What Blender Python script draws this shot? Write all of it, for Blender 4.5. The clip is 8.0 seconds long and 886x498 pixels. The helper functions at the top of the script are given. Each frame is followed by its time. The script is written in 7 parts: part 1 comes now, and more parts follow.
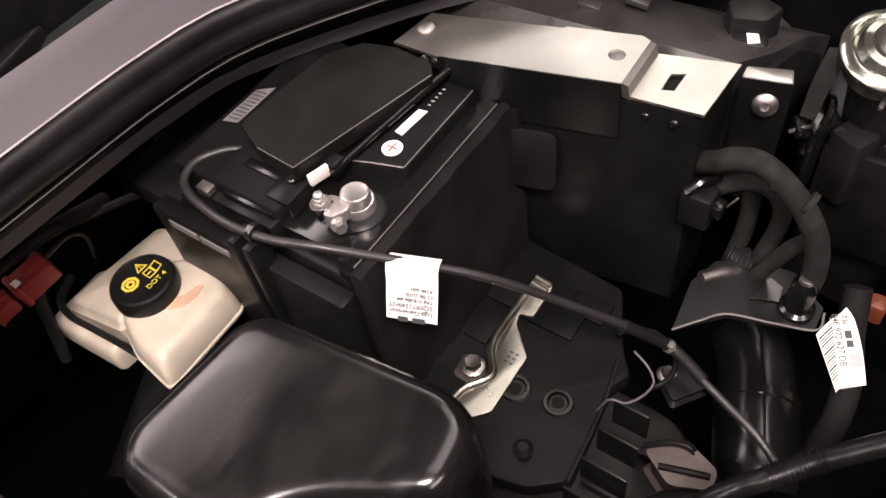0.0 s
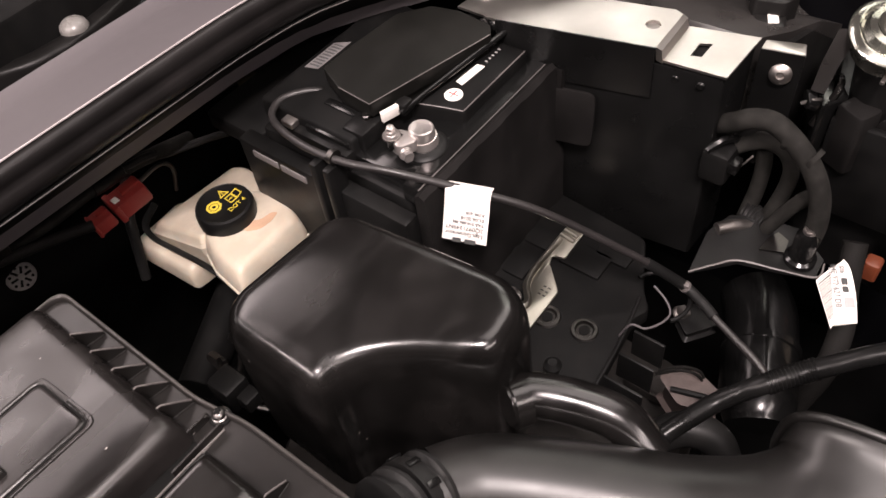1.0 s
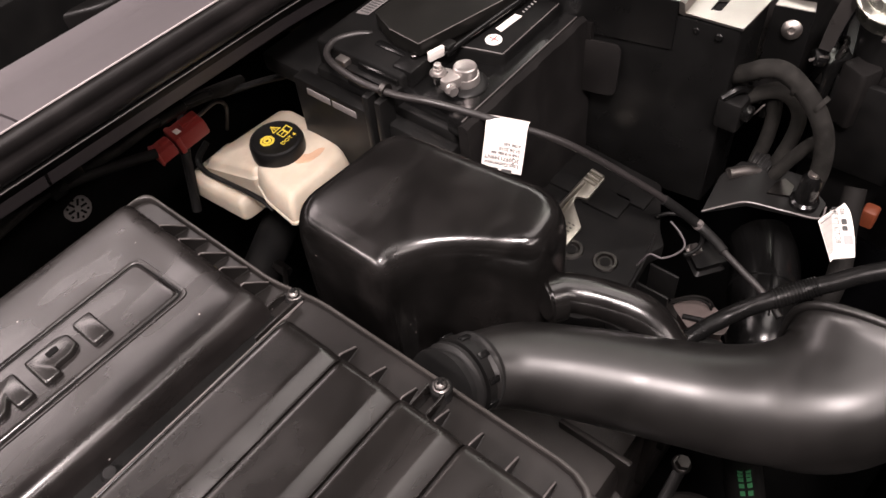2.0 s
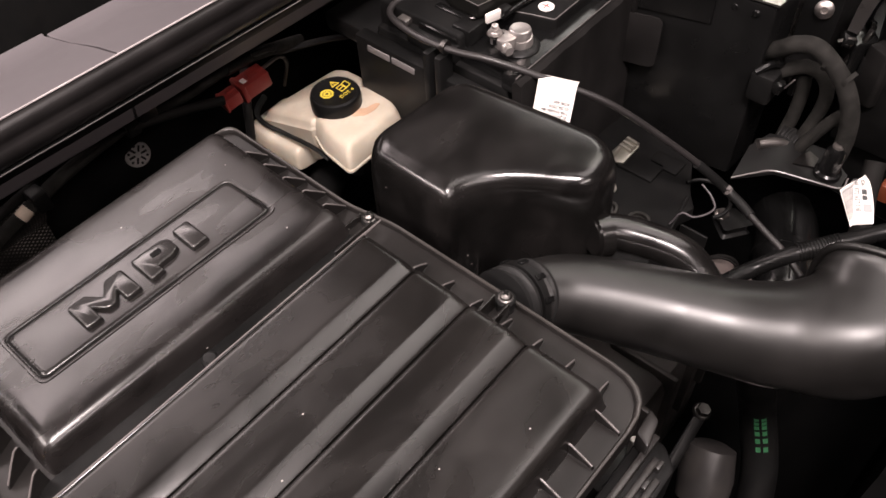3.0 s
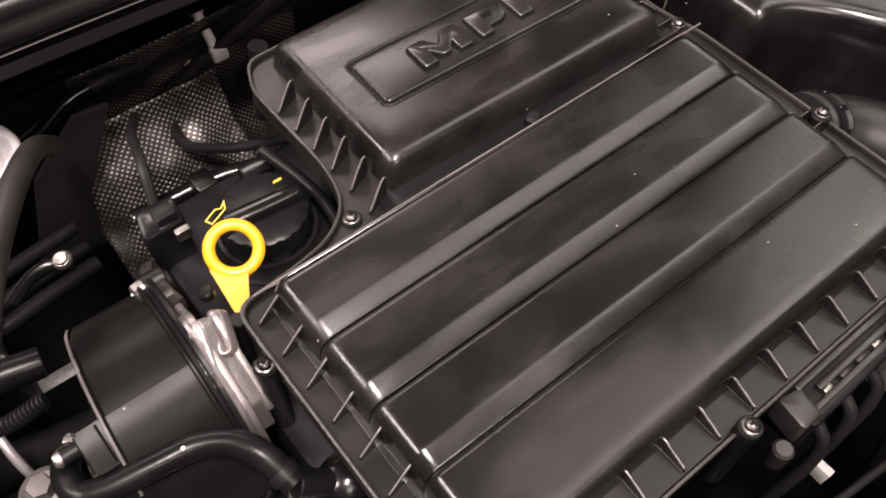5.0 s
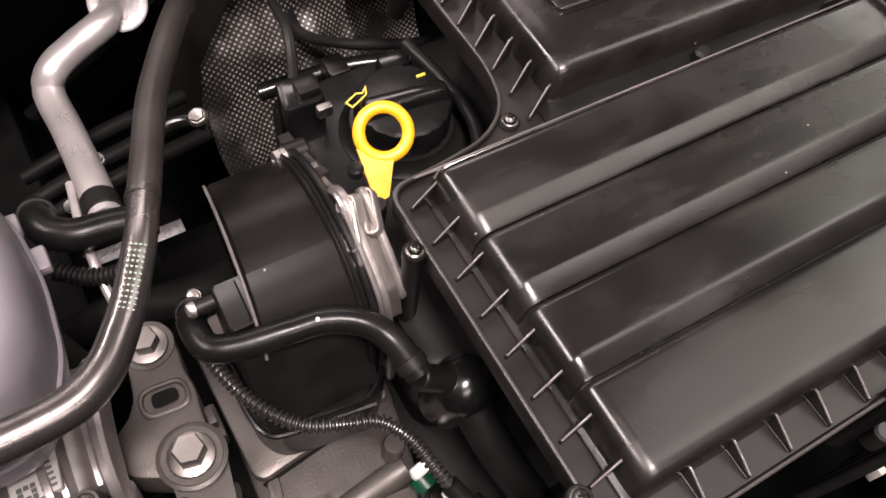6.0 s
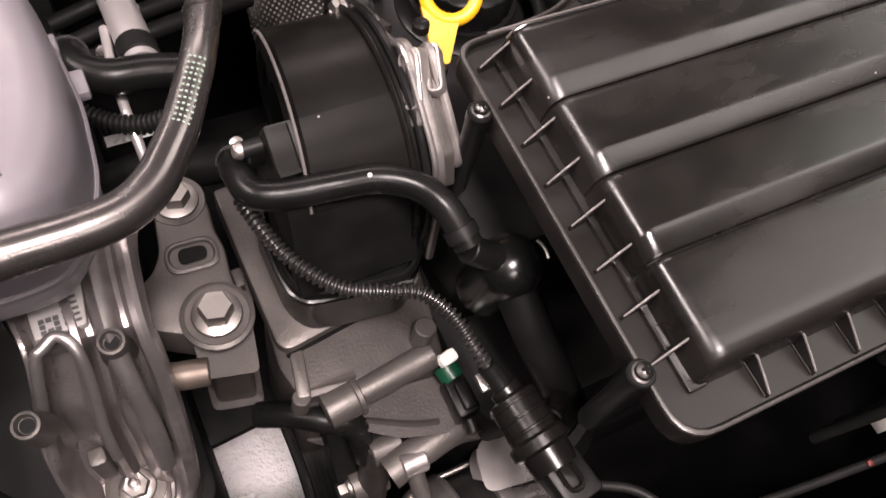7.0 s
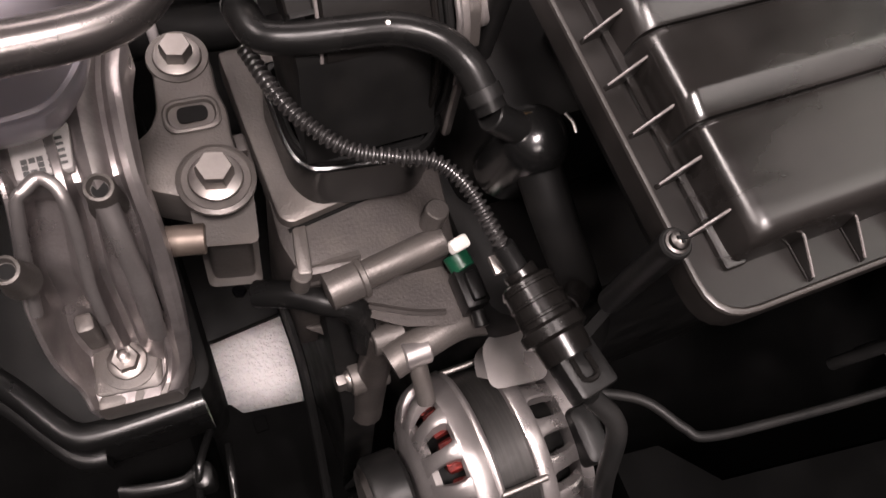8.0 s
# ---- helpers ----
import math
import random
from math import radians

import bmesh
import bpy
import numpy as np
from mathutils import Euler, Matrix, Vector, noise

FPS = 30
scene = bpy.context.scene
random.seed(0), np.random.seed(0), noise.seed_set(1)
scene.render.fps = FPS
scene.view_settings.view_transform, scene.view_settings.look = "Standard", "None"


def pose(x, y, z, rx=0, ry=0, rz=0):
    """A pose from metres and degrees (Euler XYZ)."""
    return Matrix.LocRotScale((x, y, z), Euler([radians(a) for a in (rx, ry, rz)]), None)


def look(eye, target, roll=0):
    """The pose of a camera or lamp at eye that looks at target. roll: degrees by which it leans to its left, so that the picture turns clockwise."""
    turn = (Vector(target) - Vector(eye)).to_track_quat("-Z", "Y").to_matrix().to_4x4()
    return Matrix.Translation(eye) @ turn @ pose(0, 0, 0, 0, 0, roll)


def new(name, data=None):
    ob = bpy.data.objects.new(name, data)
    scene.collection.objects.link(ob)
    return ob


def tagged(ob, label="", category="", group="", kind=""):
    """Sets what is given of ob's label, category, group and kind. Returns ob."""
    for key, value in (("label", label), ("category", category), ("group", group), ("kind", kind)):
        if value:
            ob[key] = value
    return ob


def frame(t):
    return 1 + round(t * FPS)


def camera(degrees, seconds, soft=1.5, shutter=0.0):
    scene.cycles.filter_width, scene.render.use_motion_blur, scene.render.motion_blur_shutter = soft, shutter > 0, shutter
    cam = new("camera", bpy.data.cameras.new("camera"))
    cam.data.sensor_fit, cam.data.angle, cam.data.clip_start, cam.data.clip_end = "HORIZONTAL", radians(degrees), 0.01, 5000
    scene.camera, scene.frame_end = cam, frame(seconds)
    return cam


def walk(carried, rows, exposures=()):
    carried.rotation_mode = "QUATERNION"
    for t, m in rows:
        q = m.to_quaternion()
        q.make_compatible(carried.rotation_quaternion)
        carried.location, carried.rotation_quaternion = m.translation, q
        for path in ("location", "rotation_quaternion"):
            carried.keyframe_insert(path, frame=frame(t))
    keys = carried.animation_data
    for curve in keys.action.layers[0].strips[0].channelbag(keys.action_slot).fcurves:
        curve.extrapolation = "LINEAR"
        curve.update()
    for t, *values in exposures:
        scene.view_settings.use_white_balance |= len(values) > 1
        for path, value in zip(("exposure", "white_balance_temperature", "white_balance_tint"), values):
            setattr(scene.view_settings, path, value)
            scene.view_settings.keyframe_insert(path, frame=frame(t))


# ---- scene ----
cam = camera(57.2, 8.0, shutter=0.2)
PATH = [
    (0, (0.397, -0.121, 1.222), (1.317, 0.731, -0.336), -10.8),
    (0.5, (0.35, -0.139, 1.244), (1.269, 0.729, -0.306), -9.4),
    (1, (0.293, -0.162, 1.254), (1.215, 0.727, -0.282), -8.5),
    (2.5, (0.156, -0.199, 1.276), (1.082, 0.679, -0.264), -5.3),
    (3, (0.112, -0.204, 1.282), (1.034, 0.678, -0.258), -4.0),
    (3.5, (0.07, -0.204, 1.28), (0.962, 0.684, -0.275), -3.9),
    (4, (0.027, -0.19, 1.268), (0.863, 0.698, -0.317), -2.4),
    (4.5, (-0.027, -0.171, 1.259), (0.749, 0.711, -0.36), -1.3),
    (5, (-0.078, -0.153, 1.247), (0.628, 0.716, -0.41), 1.0),
    (5.2, (-0.093, -0.148, 1.249), (0.576, 0.715, -0.426), 2.1),
    (6.3, (-0.18, -0.117, 1.198), (0.484, 0.658, -0.523), 14.0),
    (6.5, (-0.188, -0.12, 1.19), (0.476, 0.636, -0.538), 15.7),
    (7, (-0.202, -0.133, 1.165), (0.431, 0.566, -0.599), 19.0),
    (7.5, (-0.209, -0.145, 1.141), (0.39, 0.5, -0.654), 21.6),
    (8, (-0.207, -0.153, 1.118), (0.366, 0.429, -0.707), 24.5),
]
walk(cam, [(t, look(eye, target, roll)) for t, eye, target, roll in PATH], exposures=[(0.0, -0.1)])

# ---- world and lamps: an assumed closed hall with unseen ceiling lamps ----
world = bpy.data.worlds.new("world")
world.use_nodes = True
world.node_tree.nodes["Background"].inputs["Color"].default_value = (0.9, 0.92, 1.0, 1)
world.node_tree.nodes["Background"].inputs["Strength"].default_value = 0.02
scene.world = world


def lamp(name, place, size, watts, target=None, colour=(1.0, 0.875, 0.83)):
    data = bpy.data.lights.new(name, "AREA")
    data.shape, data.size, data.size_y, data.energy, data.color = "RECTANGLE", size[0], size[1], watts, colour
    ob = new(name, data)
    ob.matrix_world = look(place, target or (place[0], place[1] + 0.001, 0))
    return ob


# Unseen lamps set by reflections; the fourth is added to reach the floor gap.
LAMPS = [((0.55, 2.38, 3.05), (1.9, 1.05), 62, (1.0, 0.845, 0.83)), ((1.75, -0.28, 3.05), (2.1, 0.85), 29, (1.0, 0.89, 0.85)), ((-1.75, 0.95, 3.05), (0.50, 2.2), 165, (1.0, 0.86, 0.83)),
         # The one at (3.65, 1.45) is added to brighten the steel guard.
         ((-0.27, -0.655, 3.05), (0.56, 0.46), 145, (1.0, 0.86, 0.84)), ((-1.4, 3.1, 3.05), (1.4, 0.5), 32, (1.0, 0.88, 0.86)), ((2.65, 0.30, 3.05), (0.9, 0.90), 11, (0.97, 0.94, 0.82)), ((3.65, 1.45, 3.05), (0.75, 1.4), 23, (1.0, 0.94, 0.88)), ((-0.2, -2.1, 3.05), (2.0, 0.35), 62, (1.0, 0.86, 0.83))]
for place, size, watts, tone in LAMPS:
    lamp("unseen_ceiling_lamp", place, size, watts, None, tone)

# ---- materials ----


def mat(name, colour, rough=0.5, metal=0.0, grain=400.0, bump=0.1, smudge=0.12, tint=0.25, big=18.0, coat=0.0, dust=None, ior=1.5, sss=0.0, stretch=None, spec=0.5, wipe=0.0):
    """A surface with grain and relief at a small scale, and patches of wear or dust at a larger one."""
    m = bpy.data.materials.new(name)
    m.use_nodes = True
    nodes, links = m.node_tree.nodes, m.node_tree.links
    bsdf = nodes["Principled BSDF"]
    bsdf.inputs["Metallic"].default_value = metal
    bsdf.inputs["IOR"].default_value = ior
    bsdf.inputs["Specular IOR Level"].default_value = spec
    bsdf.inputs["Coat Weight"].default_value = coat
    bsdf.inputs["Coat Roughness"].default_value = 0.12
    if sss:
        bsdf.inputs["Subsurface Weight"].default_value = sss
        bsdf.inputs["Subsurface Radius"].default_value = (0.012, 0.008, 0.006)
        bsdf.inputs["Subsurface Scale"].default_value = 1.0
    where = nodes.new("ShaderNodeTexCoord")
    mapping = nodes.new("ShaderNodeMapping")
    mapping.inputs["Scale"].default_value = stretch or (1, 1, 1)
    links.new(where.outputs["Object"], mapping.inputs["Vector"])

    def wave(scale, detail):
        n = nodes.new("ShaderNodeTexNoise")
        n.inputs["Scale"].default_value, n.inputs["Detail"].default_value = scale, detail
        links.new(mapping.outputs["Vector"], n.inputs["Vector"])
        return n.outputs["Fac"]

    def ramp(fac, low, high, a, b):
        r = nodes.new("ShaderNodeMapRange")
        r.interpolation_type = "SMOOTHSTEP"
        r.inputs["From Min"].default_value, r.inputs["From Max"].default_value = low, high
        r.inputs["To Min"].default_value, r.inputs["To Max"].default_value = a, b
        links.new(fac, r.inputs["Value"])
        return r.outputs["Result"]

    def blend(fac, a, b):
        x = nodes.new("ShaderNodeMix")
        x.data_type = "RGBA"
        links.new(fac, x.inputs["Factor"])
        for socket, value in ((x.inputs["A"], a), (x.inputs["B"], b)):
            if isinstance(value, tuple):
                socket.default_value = (*value[:3], 1)
            else:
                links.new(value, socket)
        return x.outputs["Result"]

    patch, fine = wave(big, 4), wave(grain, 2)
    c = blend(ramp(patch, 0.35, 0.7, 0, 1), tuple(v * (1 - tint) for v in colour), tuple(v * (1 + tint) for v in colour))
    c = blend(ramp(fine, 0.3, 0.75, 0, 0.35), c, tuple(v * (1 - tint) for v in colour))
    if dust:
        c = blend(ramp(wave(big * 2.3, 6), 0.35, 0.85, 0, dust[1]), c, dust[0])
    gloss = ramp(wave(big * 1.7, 5), 0.2, 0.8, max(rough - smudge, 0.03), min(rough + smudge, 1))
    if wipe:
        # cloudy finger smudges and wipe marks, and a few pale specks of dust
        swirl = nodes.new("ShaderNodeMapping")
        swirl.inputs["Rotation"].default_value, swirl.inputs["Scale"].default_value = (0, 0, radians(24)), (10, 25, 14)
        links.new(where.outputs["Object"], swirl.inputs["Vector"])
        smear = nodes.new("ShaderNodeTexNoise")
        smear.inputs["Scale"].default_value, smear.inputs["Detail"].default_value, smear.inputs["Roughness"].default_value, smear.inputs["Distortion"].default_value = 1.0, 4.5, 0.55, 0.45
        links.new(swirl.outputs["Vector"], smear.inputs["Vector"])
        add = nodes.new("ShaderNodeMath")
        add.operation = "ADD"
        links.new(gloss, add.inputs[0])
        links.new(ramp(smear.outputs["Fac"], 0.30, 0.70, -wipe, wipe), add.inputs[1])
        gloss = add.outputs["Value"]
        c = blend(ramp(smear.outputs["Fac"], 0.40, 0.72, 0, wipe * 0.5), c, (0.16, 0.14, 0.135))
        specks = nodes.new("ShaderNodeTexVoronoi")
        specks.inputs["Scale"].default_value = 38
        links.new(where.outputs["Object"], specks.inputs["Vector"])
        c = blend(ramp(specks.outputs["Distance"], 0.030, 0.014, 0, 0.8), c, (0.42, 0.38, 0.36))
    links.new(c, bsdf.inputs["Base Color"])
    links.new(gloss, bsdf.inputs["Roughness"])
    if bump:
        b = nodes.new("ShaderNodeBump")
        b.inputs["Strength"].default_value, b.inputs["Distance"].default_value = bump, 0.0006
        links.new(fine, b.inputs["Height"])
        links.new(b.outputs["Normal"], bsdf.inputs["Normal"])
    return m


COVER = mat("grained_black_plastic", (0.0060, 0.0054, 0.0050), 0.265, grain=1400, bump=0.022, smudge=0.025, wipe=0.075, dust=((0.10, 0.088, 0.08), 0.02))
COVER_SMOOTH = mat("satin_black_plastic", (0.0068, 0.0060, 0.0058), 0.275, grain=1400, bump=0.012, smudge=0.025, wipe=0.11, dust=((0.14, 0.12, 0.115), 0.02))
TANK = mat("blow_moulded_black_plastic", (0.0046, 0.0043, 0.0041), 0.215, grain=700, bump=0.012, smudge=0.02, wipe=0.07, dust=((0.1, 0.09, 0.09), 0.03))
DUCT = mat("satin_duct_plastic", (0.007, 0.0066, 0.0063), 0.38, grain=700, bump=0.015, smudge=0.03, wipe=0.04)
BLACK = mat("black_plastic", (0.006, 0.006, 0.006), 0.38, smudge=0.1, dust=((0.06, 0.055, 0.05), 0.06), spec=0.2)
DARK = mat("dull_black_plastic", (0.005, 0.005, 0.005), 0.55, dust=((0.05, 0.045, 0.04), 0.06), spec=0.08)
# Darker than real liner and without specular: the deep shade is in the colour.
SHADE_BLACK = mat("deep_shade_black", (0.0025, 0.0025, 0.0025), 0.8, bump=0.2, spec=0.0, ior=1.1)
GLOSS = mat("glossy_black_plastic", (0.005, 0.005, 0.005), 0.2, bump=0.03, smudge=0.06)
RUBBER = mat("black_rubber", (0.009, 0.009, 0.009), 0.45, smudge=0.1, dust=((0.07, 0.065, 0.06), 0.1), spec=0.2)
HOSE = mat("coolant_hose_rubber", (0.0055, 0.0055, 0.0055), 0.30, bump=0.10, smudge=0.10, spec=0.17, dust=((0.06, 0.055, 0.05), 0.05))
TAPE = mat("cloth_tape", (0.009, 0.0085, 0.008), 0.75, grain=700, bump=0.5, smudge=0.08, spec=0.1)
LOOM = mat("woven_loom_tape", (0.016, 0.0152, 0.0138), 0.82, grain=1500, bump=0.7, smudge=0.06, tint=0.35, big=70, spec=0.15)
JACKET = mat("felt_jacket", (0.010, 0.0092, 0.0090), 0.85, grain=1200, bump=0.5, smudge=0.06, tint=0.35, spec=0.08)
STEEL_BLACK = mat("near_black_steel", (0.005, 0.005, 0.005), 0.3, bump=0.03, smudge=0.05, coat=0.1, spec=0.3)
SHEET = mat("plated_steel_sheet", (0.55, 0.52, 0.49), 0.34, 1.0, grain=1200, bump=0.03, smudge=0.06, tint=0.1)
ZINC = mat("zinc_plated_steel", (0.36, 0.345, 0.30), 0.36, 1.0, bump=0.06, smudge=0.12, tint=0.12)
STEEL = mat("bolt_steel", (0.36, 0.335, 0.32), 0.42, 1.0, bump=0.10, smudge=0.14, tint=0.22, dust=((0.12, 0.10, 0.09), 0.25))
CAST = mat("cast_aluminium", (0.094, 0.086, 0.081), 0.46, 0.55, grain=600, bump=0.35, smudge=0.12, tint=0.2, dust=((0.12, 0.10, 0.085), 0.3))
CAST_BRIGHT = mat("bright_cast_aluminium", (0.32, 0.30, 0.297), 0.33, 0.80, grain=500, bump=0.12, smudge=0.12, tint=0.15, dust=((0.2, 0.17, 0.15), 0.2))
CAST_DARK = mat("dull_engine_casting", (0.042, 0.037, 0.035), 0.52, 0.5, grain=500, bump=0.4, smudge=0.1, tint=0.25, dust=((0.08, 0.07, 0.06), 0.4))
PIPE_ALU = mat("aluminium_pipe", (0.78, 0.735, 0.735), 0.34, 0.75, bump=0.05, smudge=0.1, tint=0.12)
PIPE_DARK = mat("polished_dark_pipe", (0.15, 0.139, 0.136), 0.25, 0.9, bump=0.04, smudge=0.08, tint=0.15)
COPPER = mat("enamelled_copper", (0.13, 0.012, 0.009), 0.4, 0.5, grain=500, bump=0.6, tint=0.6, big=60, stretch=(1, 12, 12))
LAMINATE = mat("steel_laminations", (0.026, 0.025, 0.024), 0.45, 0.6, stretch=(60, 1, 1), grain=60, bump=0.5)
WHITE_TANK = mat("milky_plastic", (0.50, 0.44, 0.355), 0.40, grain=200, bump=0.05, smudge=0.1, tint=0.10, big=30, sss=0.25)
COOLANT = mat("white_translucent_plastic", (0.16, 0.147, 0.163), 0.35, bump=0.03, smudge=0.08, tint=0.04, sss=0.15)
STAIN = mat("dried_fluid_stain", (0.55, 0.36, 0.24), 0.5, bump=0.1, tint=0.3)
YELLOW = mat("yellow_plastic", (0.76, 0.38, 0.012), 0.35, bump=0.04, smudge=0.08, tint=0.06, sss=0.1)
YELLOW_INK = mat("yellow_print", (0.60, 0.46, 0.05), 0.5, bump=0.0, tint=0.05)
RED = mat("red_plastic", (0.24, 0.028, 0.024), 0.42, bump=0.05, tint=0.12)
RED_INK = mat("red_print", (0.55, 0.04, 0.04), 0.5, bump=0.0, tint=0.05)

GREEN_INK = mat("green_print", (0.25, 0.32, 0.27), 0.45, bump=0.0, tint=0.1)
GREEN_DIM = mat("faded_green_print", (0.02, 0.10, 0.04), 0.5, bump=0.0, tint=0.1)
PAPER = mat("white_label_film", (0.80, 0.76, 0.72), 0.5, grain=500, bump=0.03, tint=0.04, smudge=0.05)
INK = mat("dark_print", (0.05, 0.05, 0.05), 0.6, bump=0.0, tint=0.05)
GREY_INK = mat("pale_print", (0.35, 0.33, 0.33), 0.55, bump=0.0, tint=0.1)
# Pale grey for worn fin edges, and for edge highlights put into colour.
WORN_GLINT = mat("pale_worn_and_glint_plastic", (0.12, 0.108, 0.105), 0.35, bump=0.05)
EDGE = mat("pale_panel_edge", (0.42, 0.38, 0.38), 0.25, bump=0.02, smudge=0.05, spec=0.8)
COWL = mat("grey_cowl_plastic", (0.080, 0.071, 0.075), 0.55, grain=1500, bump=0.08, smudge=0.06, tint=0.06, big=6)
SEAL = mat("bulb_seal_rubber", (0.010, 0.009, 0.009), 0.36, bump=0.04, smudge=0.05, dust=((0.08, 0.07, 0.07), 0.08), spec=0.3)
BODY = mat("painted_body_steel", (0.003, 0.003, 0.0035), 0.17, bump=0.02, smudge=0.04, spec=0.08)
LINER = mat("inner_wing_plastic", (0.009, 0.0085, 0.0083), 0.38, bump=0.05, smudge=0.1, spec=0.2)
CONCRETE = mat("pale_hall_floor", (0.90, 0.875, 0.875), 0.6, grain=130, bump=0.7, smudge=0.1, tint=0.06, big=5)
for node in CONCRETE.node_tree.nodes:
    if node.type == "BUMP":
        node.inputs["Distance"].default_value = 0.02
# Wall and ceiling tones are set by how much light should bounce.
WALL = mat("hall_wall_paint", (0.20, 0.185, 0.18), 0.8, grain=60, bump=0.1, tint=0.05, big=2)
CEILING = mat("hall_ceiling_paint", (0.16, 0.15, 0.148), 0.8, grain=60, bump=0.1, tint=0.04, big=2)
BROWN = mat("dusty_grey_casting", (0.09, 0.07, 0.065), 0.6, 0.3, bump=0.3, tint=0.3)
ORANGE = mat("orange_plastic", (0.14, 0.036, 0.016), 0.4, bump=0.05)
GLASS_DARK = mat("dark_windscreen_edge", (0.01, 0.012, 0.012), 0.12, bump=0.0, smudge=0.04)


def foil_material():
    """Embossed heat-shield foil: a dark sheet with rows of pressed dots, their glints put into the colour."""
    m = mat("embossed_heat_shield_foil", (0.03, 0.028, 0.026), 0.42, 0.6, grain=200, bump=0.0, tint=0.3)
    nodes, links = m.node_tree.nodes, m.node_tree.links
    bsdf = nodes["Principled BSDF"]
    where = nodes.new("ShaderNodeTexCoord")
    cells = nodes.new("ShaderNodeTexVoronoi")
    cells.inputs["Scale"].default_value, cells.inputs["Randomness"].default_value = 1.0, 0.0
    turn = nodes.new("ShaderNodeMapping")
    turn.inputs["Rotation"].default_value = (0, 0, radians(45))
    turn.inputs["Scale"].default_value = (205, 205, 205)
    links.new(where.outputs["UV"], turn.inputs["Vector"])
    links.new(turn.outputs["Vector"], cells.inputs["Vector"])
    dot = nodes.new("ShaderNodeMapRange")
    dot.inputs["From Min"].default_value, dot.inputs["From Max"].default_value = 0.33, 0.20
    links.new(cells.outputs["Distance"], dot.inputs["Value"])
    old = bsdf.inputs["Base Color"].links[0].from_socket
    mix = nodes.new("ShaderNodeMix")
    mix.data_type = "RGBA"
    dot_patchiness = nodes.new("ShaderNodeTexNoise")
    dot_patchiness.inputs["Scale"].default_value, dot_patchiness.inputs["Detail"].default_value = 17, 2
    links.new(where.outputs["Object"], dot_patchiness.inputs["Vector"])
    dot_level = nodes.new("ShaderNodeMapRange")
    dot_level.inputs["From Min"].default_value, dot_level.inputs["From Max"].default_value = 0.40, 0.56
    dot_level.inputs["To Min"].default_value, dot_level.inputs["To Max"].default_value = 0.07, 1.0
    links.new(dot_patchiness.outputs["Fac"], dot_level.inputs["Value"])
    both = nodes.new("ShaderNodeMath")
    both.operation = "MULTIPLY"
    links.new(dot.outputs["Result"], both.inputs[0])
    links.new(dot_level.outputs["Result"], both.inputs[1])
    links.new(both.outputs["Value"], mix.inputs["Factor"])
    links.new(old, mix.inputs["A"])
    # Pale base colour gives the pressed dots their glint.
    mix.inputs["B"].default_value = (0.46, 0.42, 0.39, 1)
    links.new(mix.outputs["Result"], bsdf.inputs["Base Color"])
    relief = nodes.new("ShaderNodeBump")
    relief.inputs["Strength"].default_value, relief.inputs["Distance"].default_value = 0.8, 0.001
    links.new(dot.outputs["Result"], relief.inputs["Height"])
    links.new(relief.outputs["Normal"], bsdf.inputs["Normal"])
    return m


FOIL = foil_material()

# ---- mesh helpers ----
BASE = {}


def thing(name, place, label, category, group="", kind=""):
    ob = new(name)
    ob.location, ob.empty_display_size = place, 0.02
    BASE[ob] = Vector(place)
    return tagged(ob, label, category, group, kind)


def finish(name, bm, material, angle=38):
    mesh = bpy.data.meshes.new(name)
    bmesh.ops.remove_doubles(bm, verts=bm.verts, dist=1e-6)
    bmesh.ops.recalc_face_normals(bm, faces=bm.faces)
    bm.to_mesh(mesh)
    bm.free()
    mesh.materials.append(material)
    mesh.shade_smooth()
    mesh.set_sharp_from_angle(angle=radians(angle))
    return mesh


def part(name, bm, material, parent, label="", angle=38):
    """One mesh, modelled in the world's metres, under a thing or a part."""
    base = BASE[parent]
    bmesh.ops.translate(bm, verts=bm.verts, vec=-base)
    ob = new(name, finish(name, bm, material, angle))
    ob.parent = parent
    BASE[ob] = base
    return tagged(ob, label)


def again(ob, place):
    """The same piece once more, moved by place."""
    twin = ob.copy()
    scene.collection.objects.link(twin)
    twin.location = ob.location + Vector(place)
    return twin


def solid(name, bm, material, label, category, group="", kind="", angle=38):
    low = min(v.co.z for v in bm.verts)
    mid = sum((v.co for v in bm.verts), Vector()) / len(bm.verts)
    place = Vector((mid.x, mid.y, low))
    bmesh.ops.translate(bm, verts=bm.verts, vec=-place)
    ob = new(name, finish(name, bm, material, angle))
    ob.location = place
    BASE[ob] = place
    return tagged(ob, label, category, group, kind)


def loft(rings, bm=None, closed=True, caps=True, loop=False):
    bm = bm or bmesh.new()
    made = [[bm.verts.new(p) for p in ring] for ring in rings]
    pairs = list(zip(made, made[1:])) + ([(made[-1], made[0])] if loop else [])
    for a, b in pairs:
        n = len(a)
        for i in range(n if closed else n - 1):
            j = (i + 1) % n
            try:
                bm.faces.new((a[i], a[j], b[j], b[i]))
            except ValueError:
                pass
    if caps and not loop:
        for ring in (made[0], made[-1]):
            try:
                bm.faces.new(ring)
            except ValueError:
                pass
    return bm


